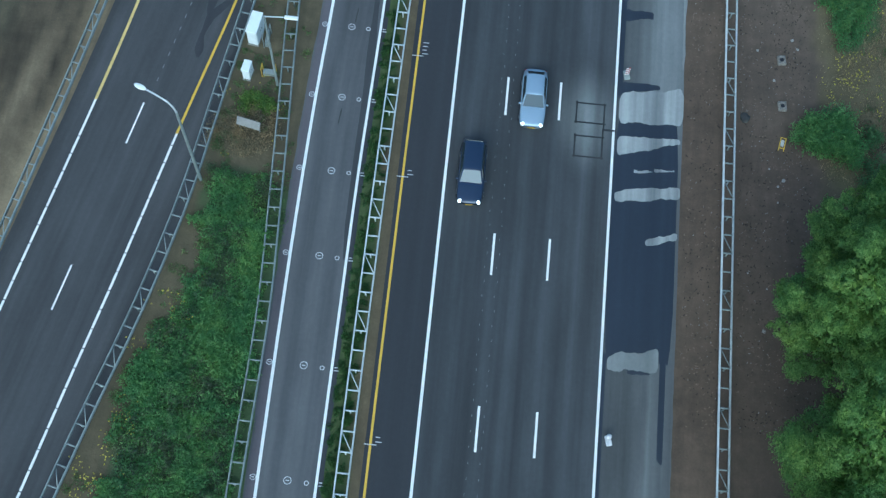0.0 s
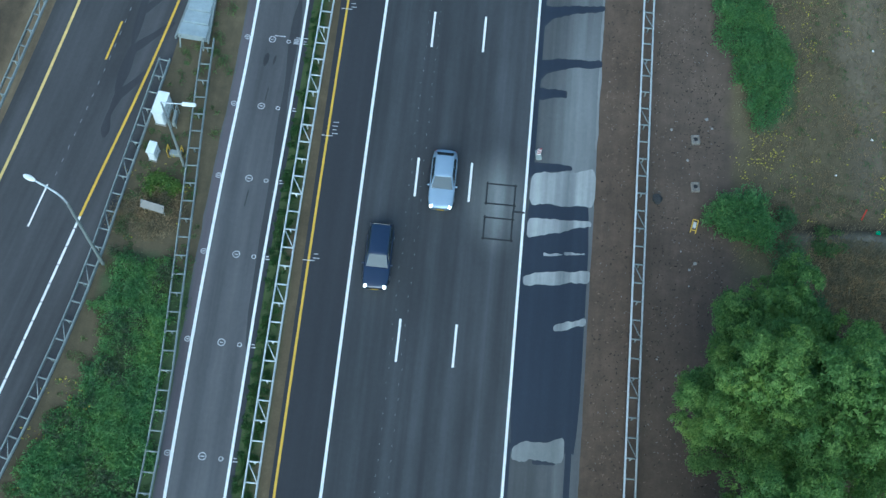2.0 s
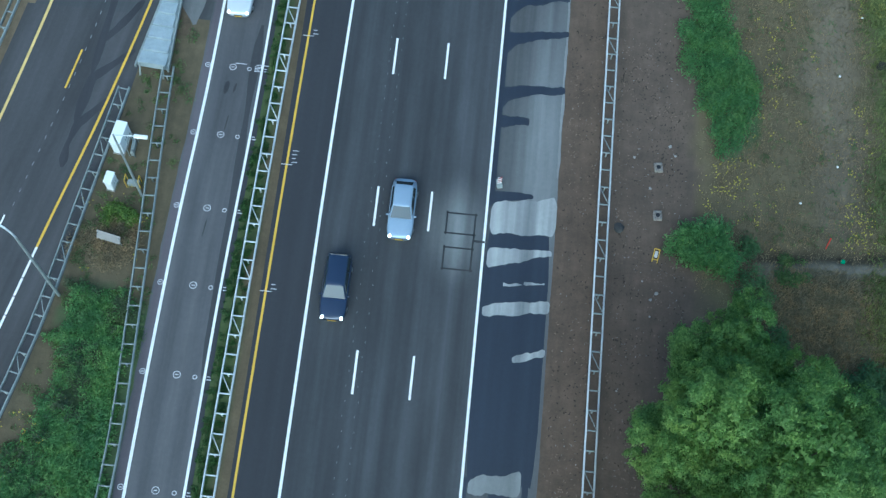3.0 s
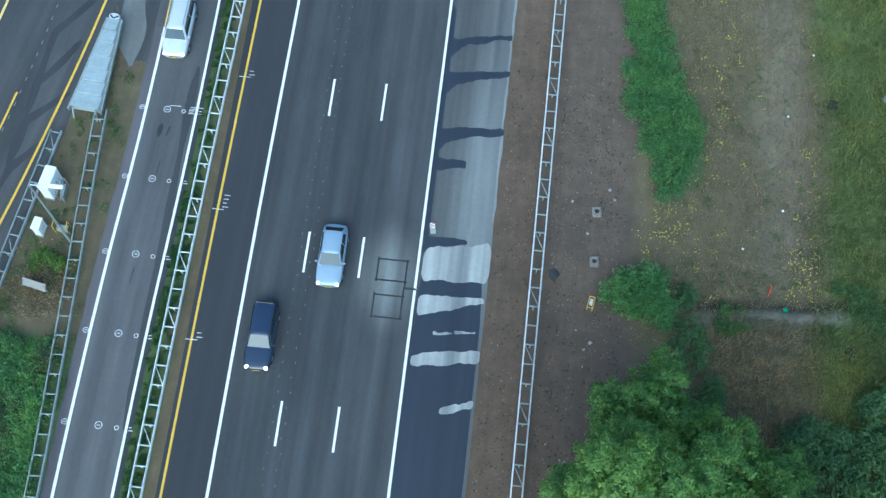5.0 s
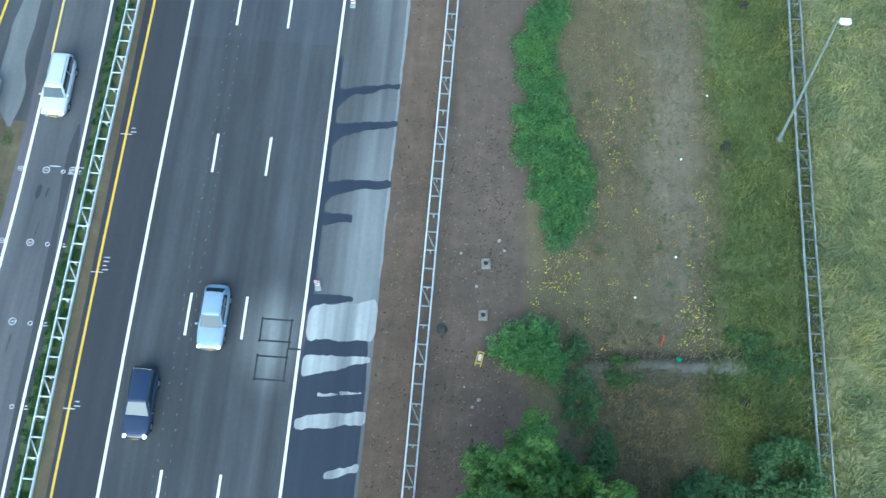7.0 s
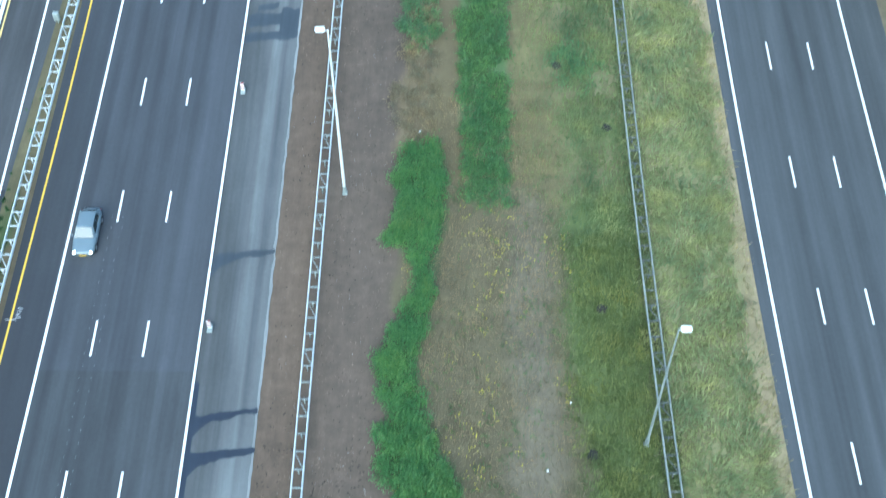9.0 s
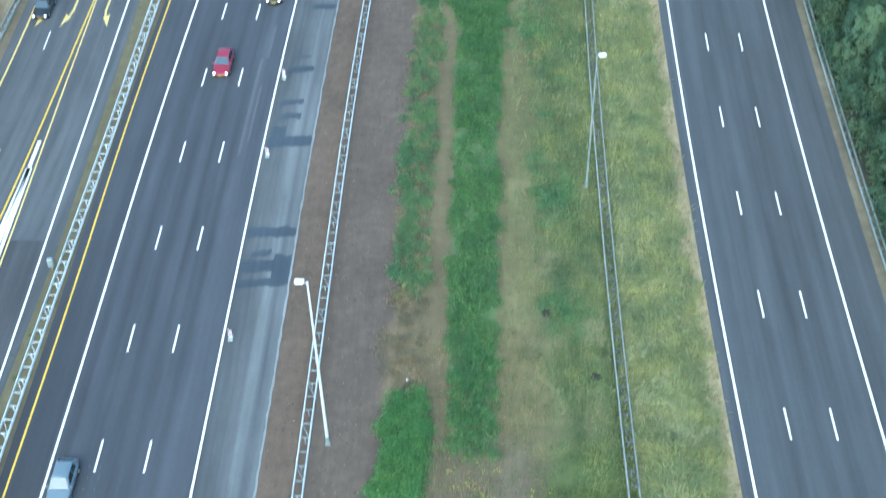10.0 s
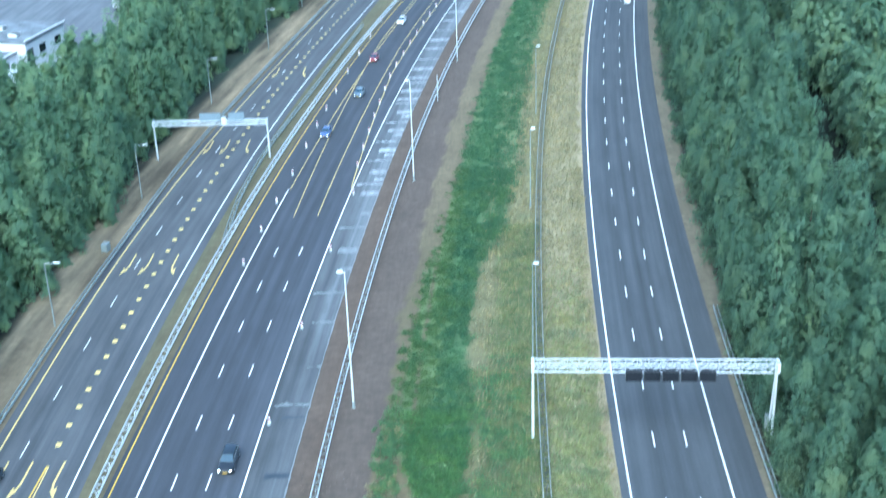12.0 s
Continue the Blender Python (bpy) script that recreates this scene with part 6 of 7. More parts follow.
# the wood behind its edge: crowns too many to count, one object
base = []
for k in range(4):
    base.append(lobed_crown(16.5 + 0.9 * k, 3.9, 0.3, 24, 170, 2000, 0.68, 720 + k, "plume", 1.6, core=0.18))
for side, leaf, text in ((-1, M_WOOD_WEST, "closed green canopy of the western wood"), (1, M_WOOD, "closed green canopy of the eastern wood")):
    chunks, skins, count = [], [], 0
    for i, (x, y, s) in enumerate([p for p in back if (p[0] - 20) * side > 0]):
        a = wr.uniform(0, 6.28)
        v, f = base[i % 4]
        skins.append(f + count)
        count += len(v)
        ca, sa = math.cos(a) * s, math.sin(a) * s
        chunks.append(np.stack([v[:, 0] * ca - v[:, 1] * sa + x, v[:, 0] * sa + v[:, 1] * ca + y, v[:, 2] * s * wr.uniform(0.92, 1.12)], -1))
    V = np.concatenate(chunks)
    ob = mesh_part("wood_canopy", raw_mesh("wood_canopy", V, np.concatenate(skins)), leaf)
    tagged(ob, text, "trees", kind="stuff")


def carpet(name, label, category, spots_fn, count, size, height, mat, seed, up=0.6, slim=0.55, clump=0.55, per=55, spread=1.0):
    """Low growth: leaves on the domes of many plants wherever spots_fn keeps a place (x, y -> share)."""
    r = np.random.default_rng(seed)
    x0, x1, y0, y1 = spots_fn.bounds
    want = max(20, count // per)
    n = int(want * 40)
    cx, cy = r.uniform(x0, x1, n), r.uniform(y0, y1, n)
    keep = r.random(n) < spots_fn(cx, cy)
    cx, cy = cx[keep][:want], cy[keep][:want]
    rad = clump * r.uniform(0.45, 1.35, len(cx)) * spread
    top = height * r.uniform(0.35, 1.0, len(cx)) * (0.55 + 0.9 * fractal(cx, cy, 2.4, seed))
    k = r.choice(len(cx), count, p=rad ** 2 / (rad ** 2).sum())
    d = r.normal(size=(count, 3))
    d[:, 2] = np.abs(d[:, 2])
    d /= np.linalg.norm(d, axis=1)[:, None]
    q = np.abs(r.normal(0.85, 0.3, count))
    P = np.stack([cx[k] + d[:, 0] * rad[k] * q, cy[k] + d[:, 1] * rad[k] * q, 0.04 + top[k] * np.clip(0.1 + 0.9 * d[:, 2] * q, 0.02, 1.5)], -1)
    v, f = leaf_quads(P, size, seed, up, slim, d * 0.55)
    ob = mesh_part(name, raw_mesh(name, v, f), mat)
    return tagged(ob, label, category, kind="stuff")


def region(bounds, fn):
    fn.bounds = bounds
    return fn


def ragged(v, scale, seed, x, y):
    return (fractal(x, y, scale, seed) - 0.5) * v


# the long bramble edge of the bare soil
def bramble(x, y):
    l = left_edge(y) + ragged(3.2, 1.5, 3, x, y)
    r_ = right_edge(y) + ragged(2.0, 1.2, 4, x, y)
    return np.clip((x - l) / 0.35, 0, 1) * np.clip((r_ - x) / 0.35, 0, 1) * np.where((y > 16.6) & (y < 53), 1, 0)


carpet("bramble_thicket", "dense bright green bramble thicket along bare soil", "bushes", region((18, 28, 15, 54), bramble), 62000, 0.165, 1.4, M_BUSH, 31, clump=0.48)


def blobs(*spots):
    """Ragged patches: (x, y, half width, half length)."""
    def share(x, y):
        out = 0
        for i, (bx, by, w, h) in enumerate(spots):
            d = ((x - bx) / w) ** 2 + ((y - by) / h) ** 2 + ragged(1.3, 1.0, 140 + i, x, y)
            out = out + np.clip((1.0 - d) * 2.5, 0, 1)
        return np.clip(out, 0, 1)
    return share


carpet("wood_foot_shrubs", WOODED, "bushes", region((64, 86, 60, 335), wood_foot), 30000, 0.42, 2.6, M_SHRUB, 67, clump=1.0, per=70)
carpet("rail_foot_shrubs", "leafy shrubs in a shade-darkened leaf colour, pressing against the guardrail below the wood", "bushes", region((63.9, 72, 58, 146), wood_foot), 22000, 0.4, 2.4, M_SHRUB, 72, clump=0.9, per=60)
carpet("ditch_bushes", "leafy green bushes at the end of the ditch", "bushes", region((18.5, 28.5, 3, 13), blobs((22.4, 9.8, 2.4, 1.9), (24.2, 8.4, 1.2, 1.0))), 9000, 0.22, 2.6, M_BUSH, 32, 0.5, 0.42, clump=0.42, per=60)
carpet("ditch_shrubs", "dark blue-green shrubs beside the ditch", "bushes", region((23, 29, 1, 12), blobs((26.0, 6.4, 1.3, 2.2), (25.6, 10.0, 0.9, 0.9), (27.6, 3.0, 0.8, 1.8))), 5500, 0.2, 1.5, M_BLUE, 41, 0.5, 0.42, clump=0.4, per=60)
carpet("ditch_weeds", "low green weeds on the ditch banks", "weeds", region((26, 41.5, 7.5, 12.5), blobs((38.4, 9.9, 2.2, 1.2), (28.3, 8.1, 1.6, 0.5), (36.8, 11.6, 2.0, 0.6), (40.2, 10.3, 1.0, 1.0), (29, 9.4, 1.2, 0.3))), 8000, 0.16, 0.5, M_WEED, 42, clump=0.35)
carpet("median_shrubs", "blue-green shrubs in the median grass", "bushes", region((29, 42.5, -9, 6.5), blobs((38.8, 1.5, 2.6, 3.6), (35.2, 0.3, 3.0, 2.0), (36.6, -3.2, 4.0, 2.4), (32.5, -3.0, 2.2, 3.0))), 26000, 0.25, 2.2, M_BLUE, 33, 0.5, 0.42, clump=0.5, per=70)


def green_strip(x, y):
    u = across(x, y)
    return herb_strip(u, y, ragged(0.6, 2.0, 14, x, y)) * np.clip(fractal(x, y, 1.6, 15) * 4 - 0.6, 0.25, 1)


carpet("herb_strip", "lush green strip of tall weeds between mown tracks", "weeds", region((25, 38, 46, 120), green_strip), 74000, 0.19, 0.9, M_HERB, 34, clump=0.5)
def mown_half(x, y):
    return np.clip((28.0 - across(x, y) + ragged(2.5, 4.0, 231, x, y)) / 1.5, 0, 1)


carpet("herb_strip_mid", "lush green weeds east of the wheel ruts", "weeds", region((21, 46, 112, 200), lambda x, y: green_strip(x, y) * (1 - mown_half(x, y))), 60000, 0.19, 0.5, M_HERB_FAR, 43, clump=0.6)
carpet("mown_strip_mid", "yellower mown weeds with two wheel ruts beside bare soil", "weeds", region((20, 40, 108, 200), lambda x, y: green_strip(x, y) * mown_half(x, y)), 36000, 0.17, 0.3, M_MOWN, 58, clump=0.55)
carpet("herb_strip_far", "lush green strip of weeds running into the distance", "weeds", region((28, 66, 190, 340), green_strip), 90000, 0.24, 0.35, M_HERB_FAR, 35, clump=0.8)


def herb_clumps(x, y):
    return green_strip(x, y) * np.clip(fractal(x, y, 3.2, 201) * 6 - 3.2, 0, 1)


carpet("herb_clumps", "darker tall weed clumps in the lush strip", "weeds", region((21, 42, 46, 190), herb_clumps), 26000, 0.2, 1.2, M_BLUE, 48, clump=0.45)


def bramble_shoots(x, y):
    return bramble(x, y) * np.clip(fractal(x, y, 2.4, 211) * 6 - 3.0, 0, 1)


carpet("bramble_shoots", "paler young shoots over the bramble thicket", "bushes", region((18, 28, 15, 54), bramble_shoots), 9000, 0.17, 1.9, leafy("young_bramble_leaf", (0.14, 0.26, 0.07), (0.26, 0.40, 0.13), 0.5), 49, clump=0.35)


def loose_patches(x, y):
    return 0.8 * patch_green(across(x, y), y) * np.clip(fractal(x, y, 1.4, 191) * 4 - 1.2, 0.1, 1)


carpet("median_weeds", "loose green weed patches in the dry median", "weeds", region((30, 44, 55, 140), loose_patches), 24000, 0.2, 0.45, M_MEADOW, 44, clump=0.7)


def soil_edge_weeds(x, y):
    u = across(x, y)
    l = 21.3 + ragged(3.4, 2.2, 16, x, y)
    return np.clip((u - l) / 0.4, 0, 1) * np.clip((24.4 + ragged(1.4, 3, 17, x, y) - u) / 0.4, 0, 1) * np.clip((y - 62) / 4, 0, 1) * np.clip((122 - y) / 8, 0, 1) * np.clip(fractal(x, y, 5, 77) * 4 - 1.0, 0.25, 1)


carpet("soil_edge_weeds", "scattered green weeds along the edge of bare soil", "weeds", region((19, 28, 60, 124), soil_edge_weeds), 40000, 0.19, 0.8, M_MEADOW, 36, clump=0.45)
carpet("withered_stalks", "pale withered stalks standing among green weeds", "weeds", region((19, 28, 60, 124), soil_edge_weeds), 9000, 0.17, 0.9, M_STRAW, 71, clump=0.45)


def withered(x, y):
    u = across(x, y)
    l = 21.2 + ragged(2.6, 1.6, 23, x, y)
    return np.clip((u - l) / 0.4, 0, 1) * np.clip((24.4 + ragged(1.2, 2, 24, x, y) - u) / 0.4, 0, 1) * np.clip((y - 51.5) / 2, 0, 1) * np.clip((110 - y) / 45, 0, 1)


carpet("withered_weeds", "withered straw-brown weeds along the bare soil", "weeds", region((19, 27, 50, 112), withered), 14000, 0.24, 0.5, M_DEAD, 45, 0.4, 0.25, clump=0.5)


def island(x, y):
    l = island_left(y) + ragged(2.0, 1.5, 18, x, y)
    r_ = rail_island_east(y) - 0.3 + ragged(1.0, 1.2, 19, x, y)
    top = 2.6 + ragged(4.5, 1.6, 22, x, y)
    return np.clip((x - l) / 0.4, 0, 1) * np.clip((r_ - x) / 0.3, 0, 1) * np.clip((top - y) / 0.6, 0, 1)


def island_dark(x, y):
    return island(x, y) * np.clip(fractal(x, y, 4.5, 151) * 5 - 2.3, 0, 1)


def island_green(x, y):
    return island(x, y) * np.clip(1.25 - island_dark(x, y), 0.15, 1) * np.clip(fractal(x, y, 1.5, 152) * 4 - 0.7, 0.2, 1)


carpet("island_weeds", "thick green weeds and brambles on the traffic island", "weeds", region((-28, -13, -26, 6), island_green), 80000, 0.19, 0.9, M_BUSH, 37, clump=0.42)
carpet("island_nettles", "darker olive weed clumps on the traffic island", "weeds", region((-28, -13, -26, 6), island_dark), 24000, 0.14, 1.1, leafy("olive_weed_leaf", (0.06, 0.095, 0.045), (0.13, 0.17, 0.085), 0.4), 46, clump=0.4)
carpet("island_shoots", "bright young bramble shoots on the traffic island", "weeds", region((-28, -13, -26, 6), lambda x, y: island(x, y) * np.clip(fractal(x, y, 1.8, 221) * 6 - 3.1, 0, 1)), 12000, 0.16, 1.2, M_HERB, 50, clump=0.32)
carpet("island_brush", "brown withered brush round the small board", "bushes", region((-21, -14.5, 2, 9), blobs((-17.9, 5.6, 2.6, 2.1))), 7000, 0.16, 0.9, M_DEAD, 47, 0.3, 0.25, clump=0.5)


def island_thin(x, y):
    inside = (x > rail_island_west(y) + 0.6) & (x < aux_left(y) - 0.9)
    return inside * np.clip(fractal(x, y, 2.2, 61) * 2.5 - 0.7, 0.08, 0.9)


carpet("island_grass", "thin dry grass and low weeds on the traffic island", "grass", region((-32, -13, -42, 24), island_thin), 34000, 0.16, 0.3, M_WEED, 38, 0.6, 0.3, clump=0.35)


def moss_strip(x, y):
    u = x - main_bend(y)
    return np.clip((u - (aux_right(y) - main_bend(y)) - 0.35) / 0.15, 0, 1) * np.clip((-8.0 - u) / 0.15, 0, 1) * np.clip((50 - y) / 12, 0.08, 1)


carpet("moss_strip", "dark green mossy grass strip below the guardrail", "grass", region((-10, -7.9, -26, 60), moss_strip), 40000, 0.13, 0.14, leafy("moss_leaf", (0.035, 0.088, 0.018), (0.068, 0.148, 0.033), 0.4), 39, 0.6, 0.3, clump=0.2)


def bright_bush(x, y):
    d = ((x + 17.7) / 1.0) ** 2 + ((y - 8.0) / 0.8) ** 2 + ragged(0.9, 0.8, 20, x, y)
    e = ((x + 16.5) / 0.45) ** 2 + ((y - 7.7) / 0.5) ** 2
    return np.clip((1 - d) * 3, 0, 1) + np.clip((1 - e) * 3, 0, 1)


carpet("island_bush", "yellow-green bush beside the small cabinet", "bushes", region((-19.2, -15.8, 6.5, 9.4), bright_bush), 2600, 0.17, 1.0, leafy("lime_leaf", (0.09, 0.17, 0.02), (0.22, 0.30, 0.05)), 40, clump=0.35)


def tufts(name, label, count, bounds, share, blade, mat, seed, wind=(0.5, 0.25)):
    """Grass as slim leaning blades."""
    r = np.random.default_rng(seed)
    x0, x1, y0, y1 = bounds
    n = int(count * 2.2)
    x, y = r.uniform(x0, x1, n), r.uniform(y0, y1, n)
    keep = r.random(n) < share(x, y)
    x, y = x[keep][:count], y[keep][:count]
    n = len(x)
    h = blade * r.uniform(0.5, 1.3, n)
    a = r.uniform(0, math.pi, n)
    w = blade * 0.13
    sway = value_noise(x, y, 3.0, seed + 3) - 0.5
    lx, ly = h * (wind[0] * sway * 2 + r.normal(size=n) * 0.5), h * (wind[1] + r.normal(size=n) * 0.5)
    b = np.stack([x, y, np.zeros(n)], -1)
    side = np.stack([np.cos(a) * w, np.sin(a) * w, np.zeros(n)], -1)
    tip = b + np.stack([lx, ly, h * 0.8], -1)
    v = np.stack([b - side, b + side, tip], 1).reshape(-1, 3)
    ob = mesh_part(name, raw_mesh(name, v, np.arange(3 * n).reshape(-1, 3)), mat)
    return tagged(ob, label, "grass", kind="stuff")


def in_band(a, b, gap=0.0):
    def share(x, y):
        u = across(x, y) + ragged(2.4, 2.5, 44, x, y)
        return np.clip((u - a + 0.9) / 2.6, 0, 1) * np.clip((b - u) / 0.8, 0, 1) * np.clip(fractal(x, y, 1.9, 45) * 2.4 - 0.3, 0.4, 1)
    return share


M_DEEP = leafy("deep_grass_blade", (0.158, 0.182, 0.05), (0.262, 0.292, 0.098), 0.4, 0.4)
tufts("median_deep_grass", "deep green uneven grass in the near median", 36000, (33.5, 42, -15, 44), in_band(34.2, 40.6), 0.36, M_DEEP, 66)
tufts("median_grass", "green and dry uneven grass in the median", 76000, (33.5, 44, 43, 175), in_band(34.2, 40.6), 0.34, M_GRASS, 51)
tufts("verge_grass", "pale yellow-green grass leaning in the wind", 130000, (39, 54, -10, 200), lambda x, y: in_band(40, 47.3)(x, y) * np.clip((165 - y) / 70, 0, 1), 0.46, M_VERGE, 52, (0.9, 0.1))
tufts("verge_straw", "dry straw-coloured grass along the asphalt edge", 42000, (39, 56, -10, 200), lambda x, y: np.clip((across(x, y) - 45.0 + ragged(2.0, 3.0, 88, x, y)) / 2.0, 0.06, 1) * (across(x, y) < 47.75), 0.4, M_STRAW, 53, (0.9, 0.1))
tufts("far_verge_grass", "pale grass of the far median", 80000, (32, 70, 80, 330), lambda x, y: in_band(31.5, 47.6)(x, y) * np.clip((y - 80) / 90, 0, 1) * (1 - 0.85 * herb_strip(across(x, y), y, 0)), 0.55, M_STRAW, 54, (0.7, 0.2))
tufts("dry_median_turf", "thin dry turf and dead stalks in the median", 60000, (22, 35, -12, 60), in_band(22.5, 34.6), 0.2, M_DEAD, 55)
tufts("track_grass", "thin olive grass on an old wheel track", 16000, (30, 37, 47, 130), in_band(31.2, 34.8), 0.24, M_GRASS, 60)
tufts("median_near_grass", "long mixed grass near the ditch", 20000, (32, 41, -14, 9), in_band(33.0, 40.5), 0.36, M_DEEP, 56)
tufts("dead_ditch_grass", "brown dead grass south of the ditch", 14000, (26, 35, -6, 9), in_band(26.5, 34), 0.26, M_DEAD, 57)


def flowers(name, count, share, bounds, seed):
    r = np.random.default_rng(seed)
    x0, x1, y0, y1 = bounds
    pts = []
    while len(pts) < count:
        cx, cy = r.uniform(x0, x1), r.uniform(y0, y1)
        if r.random() < share(np.array([cx]), np.array([cy]))[0]:
            for _ in range(r.integers(2, 8)):
                pts.append((cx + r.normal() * 0.22, cy + r.normal() * 0.22, r.uniform(0.2, 0.45)))
    v, f = leaf_quads(np.array(pts), 0.12, seed, 0.95, 0.9)
    ob = mesh_part(name, raw_mesh(name, v, f), M_FLOWER)
    return tagged(ob, "scattered small yellow ragwort flowers in dry turf", "flowers", kind="stuff")


flowers("median_flowers", 620, lambda x, y: np.clip(1.2 - np.minimum(np.abs(x - 26.0 - 0.05 * y) / 2.0, np.abs(x - 33.6) / 1.0), 0.08, 1) * np.clip(fractal(x, y, 3, 91) * 3 - 0.9, 0.05, 1), (21.5, 34.5, 10, 48), 61)
flowers("ditch_flowers", 150, lambda x, y: np.clip(1.2 - np.hypot(x - 24.5, y - 14.0) / 2.6, 0.02, 1), (21, 30, 11, 18), 62)
flowers("bank_flowers", 110, lambda x, y: np.clip(1.2 - np.hypot((x - 33.2) / 1.2, (y - 12.8) / 2.6), 0.0, 1), (31, 35, 10.5, 18), 64)
flowers("island_flowers", 330, lambda x, y: np.clip(1.3 - np.abs(x - rail_island_west(y) - 2.2) / 1.6, 0, 1) * np.clip(fractal(x, y, 3.0, 171) * 5 - 2.0, 0.05, 1) * (y < -5), (-30, -18, -25, -4), 63)
flowers("cabinet_flowers", 40, lambda x, y: np.clip(1.2 - np.hypot(x + 17.5, y - 7.0) / 3.5, 0, 1), (-20, -15, 3, 14), 65)

carpet("turf_sprigs", "tiny green weed sprigs scattered through dry turf", "weeds", region((22, 34.5, 10.5, 50), lambda x, y: np.clip(fractal(x, y, 3.0, 241) * 3 - 0.9, 0.1, 1) * (x > right_edge(np.clip(y, 17, 53)) + 0.3)), 9000, 0.1, 0.16, M_WEED, 59, clump=0.16, per=9)

# dark molehill-like clumps in the grass
for i, (x, y) in enumerate(((38.2, 54.9), (36.8, 37.4), (34.4, 61.8), (36.6, 7.2), (35.5, 25.6))):
    lump("molehill", x, y, 0.4, plain("dark_turned_soil", (0.03, 0.028, 0.022), 0.95), "small heap of dark turned soil in grass", "soil heap", 0.3, i + 30)


# ---- industrial buildings behind the western wood ----
def hall(x, y, w, d, h, turn, label, windows, doors):
    """A flat-roofed hall; its east wall stands at x, from y northwards, and carries windows and tall doors."""
    b = thing("industrial_hall", label, "building", "industrial buildings")
    b.matrix_basis = pose(x, y, 0, 0, 0, turn)
    bm = bmesh.new()
    box(bm, -w, 0, 0, d, 0, h)
    part("wall", bm, M_CLAD, b)
    bm = bmesh.new()
    box(bm, -w - 0.3, 0.3, -0.3, d + 0.3, h, h + 0.4)
    roof = part("roof", bm, M_ROOF, b)
    for s in (-1, 1):
        bm = bmesh.new()
        bar(bm, (-w / 2 + s * (w / 2 + 0.15), -0.3, h + 0.55), (-w / 2 + s * (w / 2 + 0.15), d + 0.3, h + 0.55), 0.3, 0.35)
        part("parapet", bm, M_CLAD, b)
    for yy, ww in windows:
        bm = bmesh.new()
        box(bm, -0.02, 0.08, yy - ww / 2, yy + ww / 2, h * 0.55, h * 0.78)
        part("window", bm, M_GLASS, b)
    for yy, ww in doors:
        bm = bmesh.new()
        box(bm, -0.02, 0.08, yy - ww / 2, yy + ww / 2, 0.0, h * 0.8)
        part("door", bm, M_STEEL_DARK, b)
    for k in range(7):
        bm = bmesh.new()
        px, py = -3.5 - (k % 4) * 6.5, 3 + (k * 5.3) % (d - 7)
        box(bm, px - 2.2, px, py, py + 1.6, h + 0.4, h + 1.2, 0.05)
        part("roof_light", bm, M_WHITE_STEEL, roof)
    return b


M_CLAD = plain("white_cladding", (0.72, 0.73, 0.74), 0.6, 0, 0.12, 0.3)
M_ROOF = plain("grey_roofing", (0.24, 0.255, 0.27), 0.8, 0, 0.6, 0.25)
M_STEEL_DARK = plain("dark_steel_door", (0.07, 0.08, 0.09), 0.5)
hall(-65.2, 261.5, 42, 17.5, 8.0, -11, "white flat-roofed industrial hall behind the wood", [(7.0, 2.6), (14.0, 2.6)], [(1.6, 2.6)])
hall(-70.5, 244.0, 30, 17.0, 6.0, -11, "lower grey-roofed wing of the industrial hall", [], [(4.5, 4.5), (11.5, 4.5)])


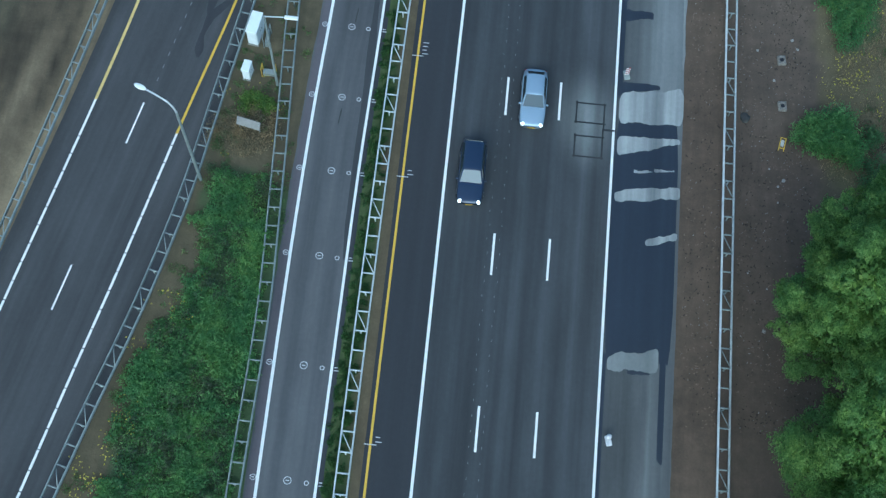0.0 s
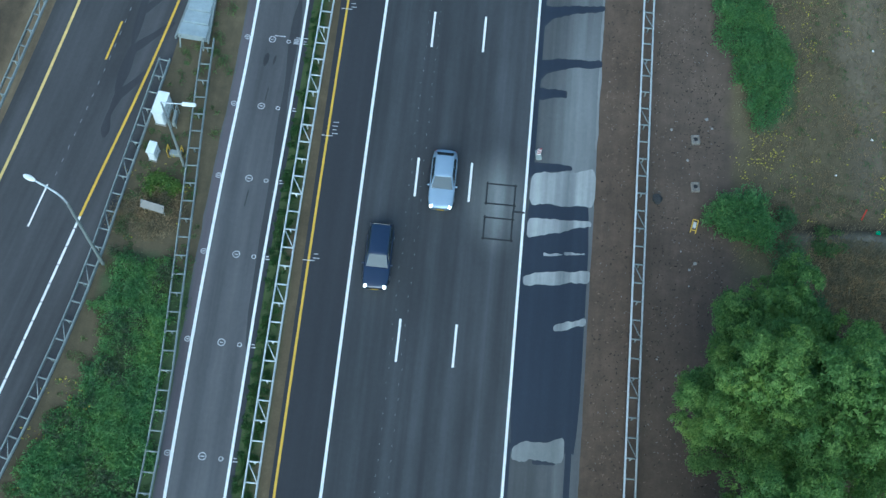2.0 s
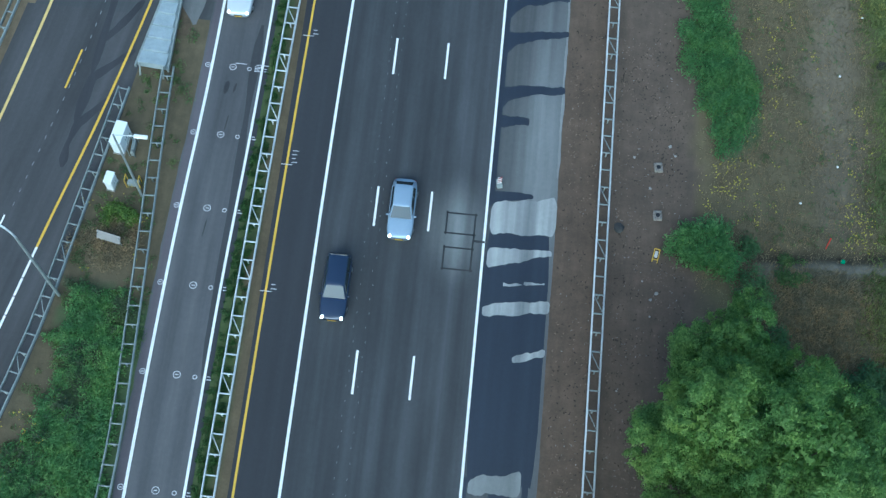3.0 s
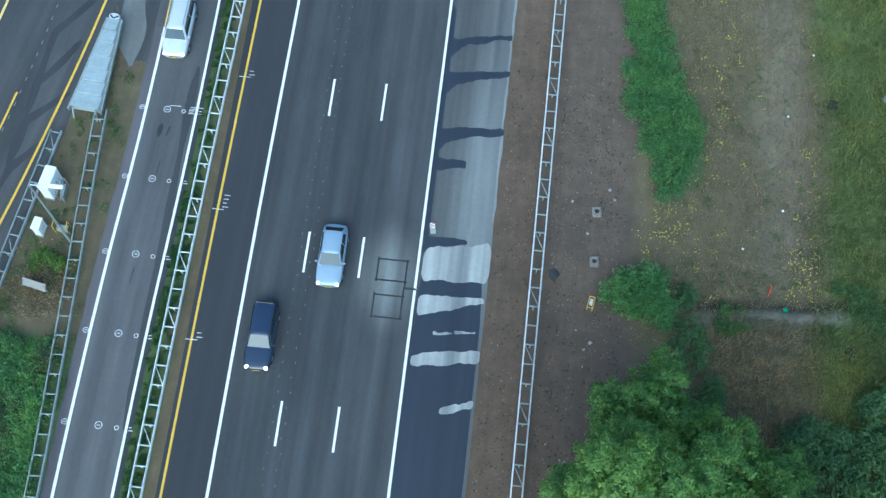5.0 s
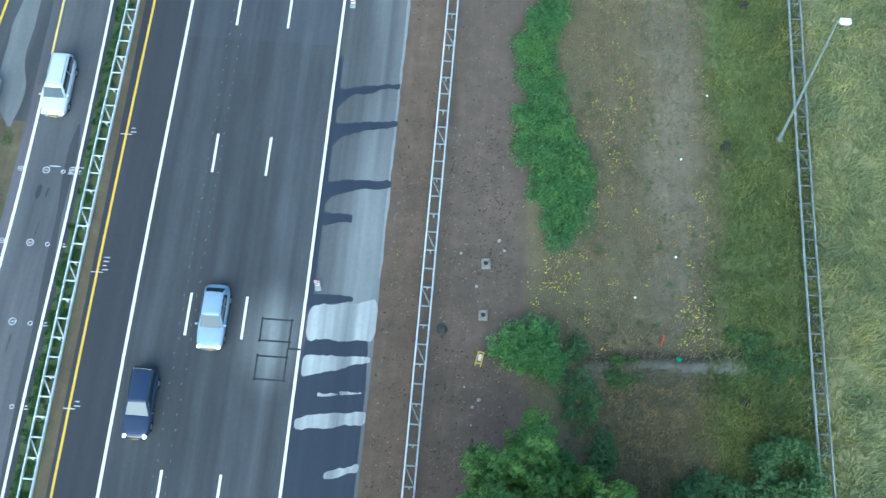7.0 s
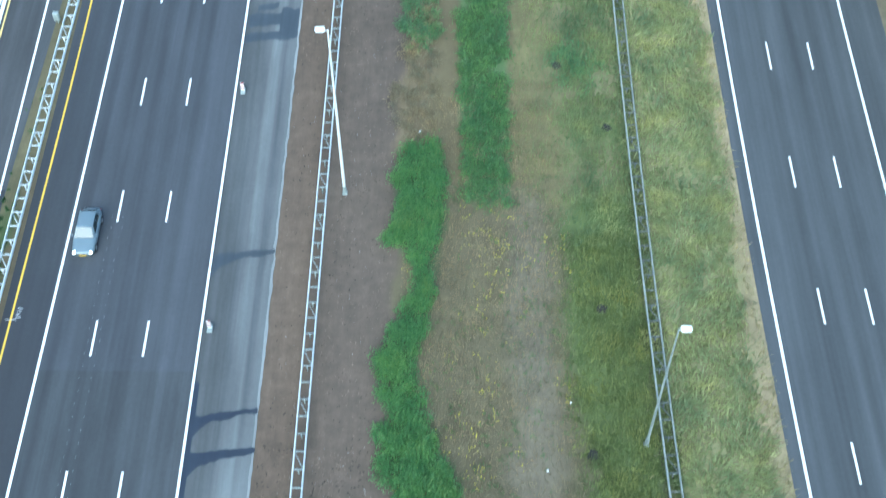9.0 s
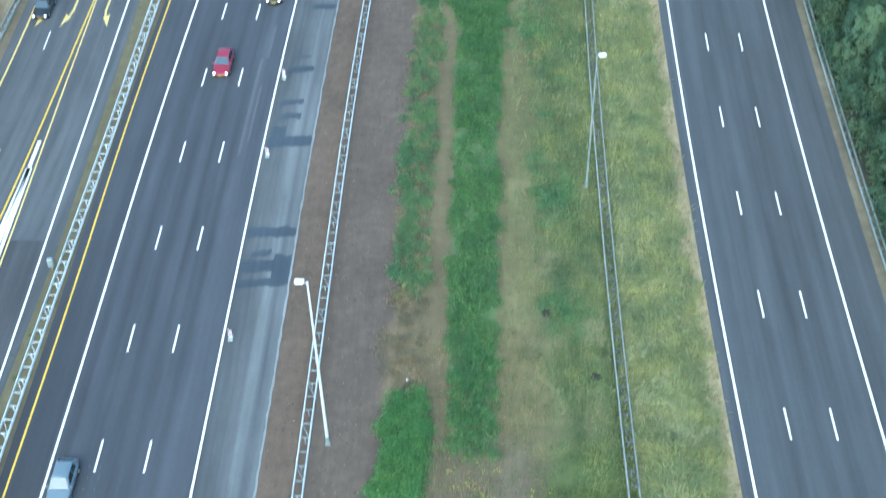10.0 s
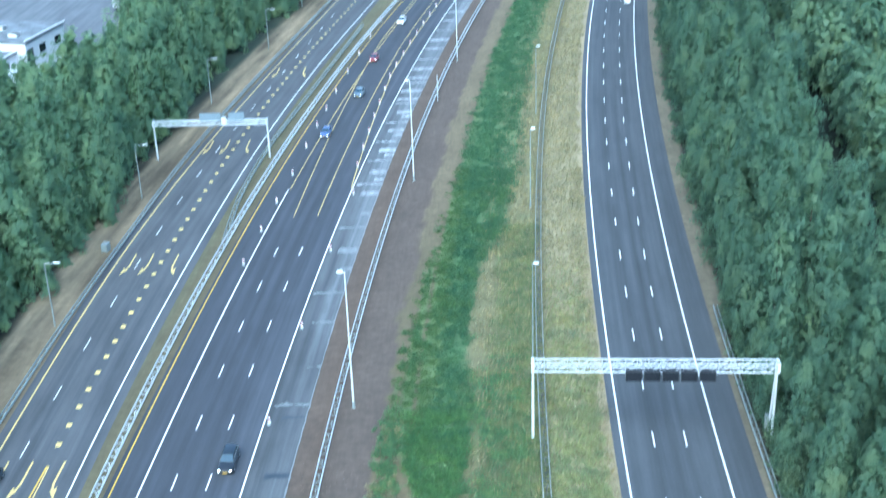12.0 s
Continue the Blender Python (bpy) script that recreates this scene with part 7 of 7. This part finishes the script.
def box_trailer(x, y, turn, label):
    t = thing("box_trailer", label, "trailer", "parked trailers")
    t.matrix_basis = pose(x, y, 0.03, 0, 0, turn)
    bm = bmesh.new()
    box(bm, -1.25, 1.25, -5, 5, 1.0, 3.6, 0.08)
    part("box_body", bm, M_CLAD, t)
    bm = bmesh.new()
    box(bm, -1.1, 1.1, -4.8, 4.8, 0.75, 1.0)
    part("chassis", bm, M_STEEL_DARK, t)
    for yy in (-3.8, -2.6, 3.6):
        for s in (-1, 1):
            bm = bmesh.new()
            bmesh.ops.create_cone(bm, cap_ends=True, segments=14, radius1=0.5, radius2=0.5, depth=0.3, matrix=pose(s * 1.05, yy, 0.5, 0, 90, 0))
            part("wheel", bm, M_TYRE, t)
    return t


box_trailer(-66.5, 254.0, 20, "white box trailer parked beside the hall")
box_trailer(-67.5, 247.0, 20, "white box trailer parked beside the hall")
box_trailer(-58.0, 322.0, 60, "white box trailer at the far end of the yard")
bm = bmesh.new()
box(bm, -1.2, 1.2, -6, 6, 0, 2.6, 0.05)
ob = part("shipping_container", bm, plain("orange_paint", (0.5, 0.14, 0.05), 0.6))
ob.matrix_basis = pose(-52.0, 318.0, 0.03, 0, 0, 70)
tagged(ob, "orange steel shipping container in the yard", "container")
structure("yard", strip(lambda y: -160 + 0 * y, lambda y: -52 + 0 * y, 236, 420, 0.02), asphalt("yard_paving", (0.13, 0.135, 0.145), (0.20, 0.205, 0.215), streak=0.3), "grey paved yard round the halls", "pavement")


# small bits strewn over the bare soil, too many to count
def strewn(name, label, n, size, mat, seed):
    r = np.random.default_rng(seed)
    ly = np.where(r.random(n) < 0.6, r.uniform(-12, 26, n), r.uniform(26, 110, n))
    lx = un_across(np.where(r.random(n) < 0.75, r.uniform(16.3, 21.2, n), r.uniform(12.8, 15.2, n)), ly)
    clump = r.random(n) < np.clip(fractal(lx, ly, 2.2, seed) * 4 - 1.5, 0.05, 1)
    P = np.stack([lx, ly, np.full(n, 0.07)], -1)[clump]
    v, f = leaf_quads(P, size, seed + 1, 0.95, 0.7)
    return tagged(mesh_part(name, raw_mesh(name, v, f), mat), label, "litter", kind="stuff")


strewn("soil_litter", "pale chips and litter strewn over bare soil", 1300, 0.085, M_CONCRETE, 88)
strewn("soil_clods", "dark clods and roots in bare soil", 3800, 0.15, plain("dark_clod", (0.045, 0.034, 0.025), 0.95), 90)
strewn("soil_crumbs", "lighter dry crumbs of soil", 3800, 0.13, plain("dry_crumb", (0.20, 0.15, 0.11), 0.95), 92)
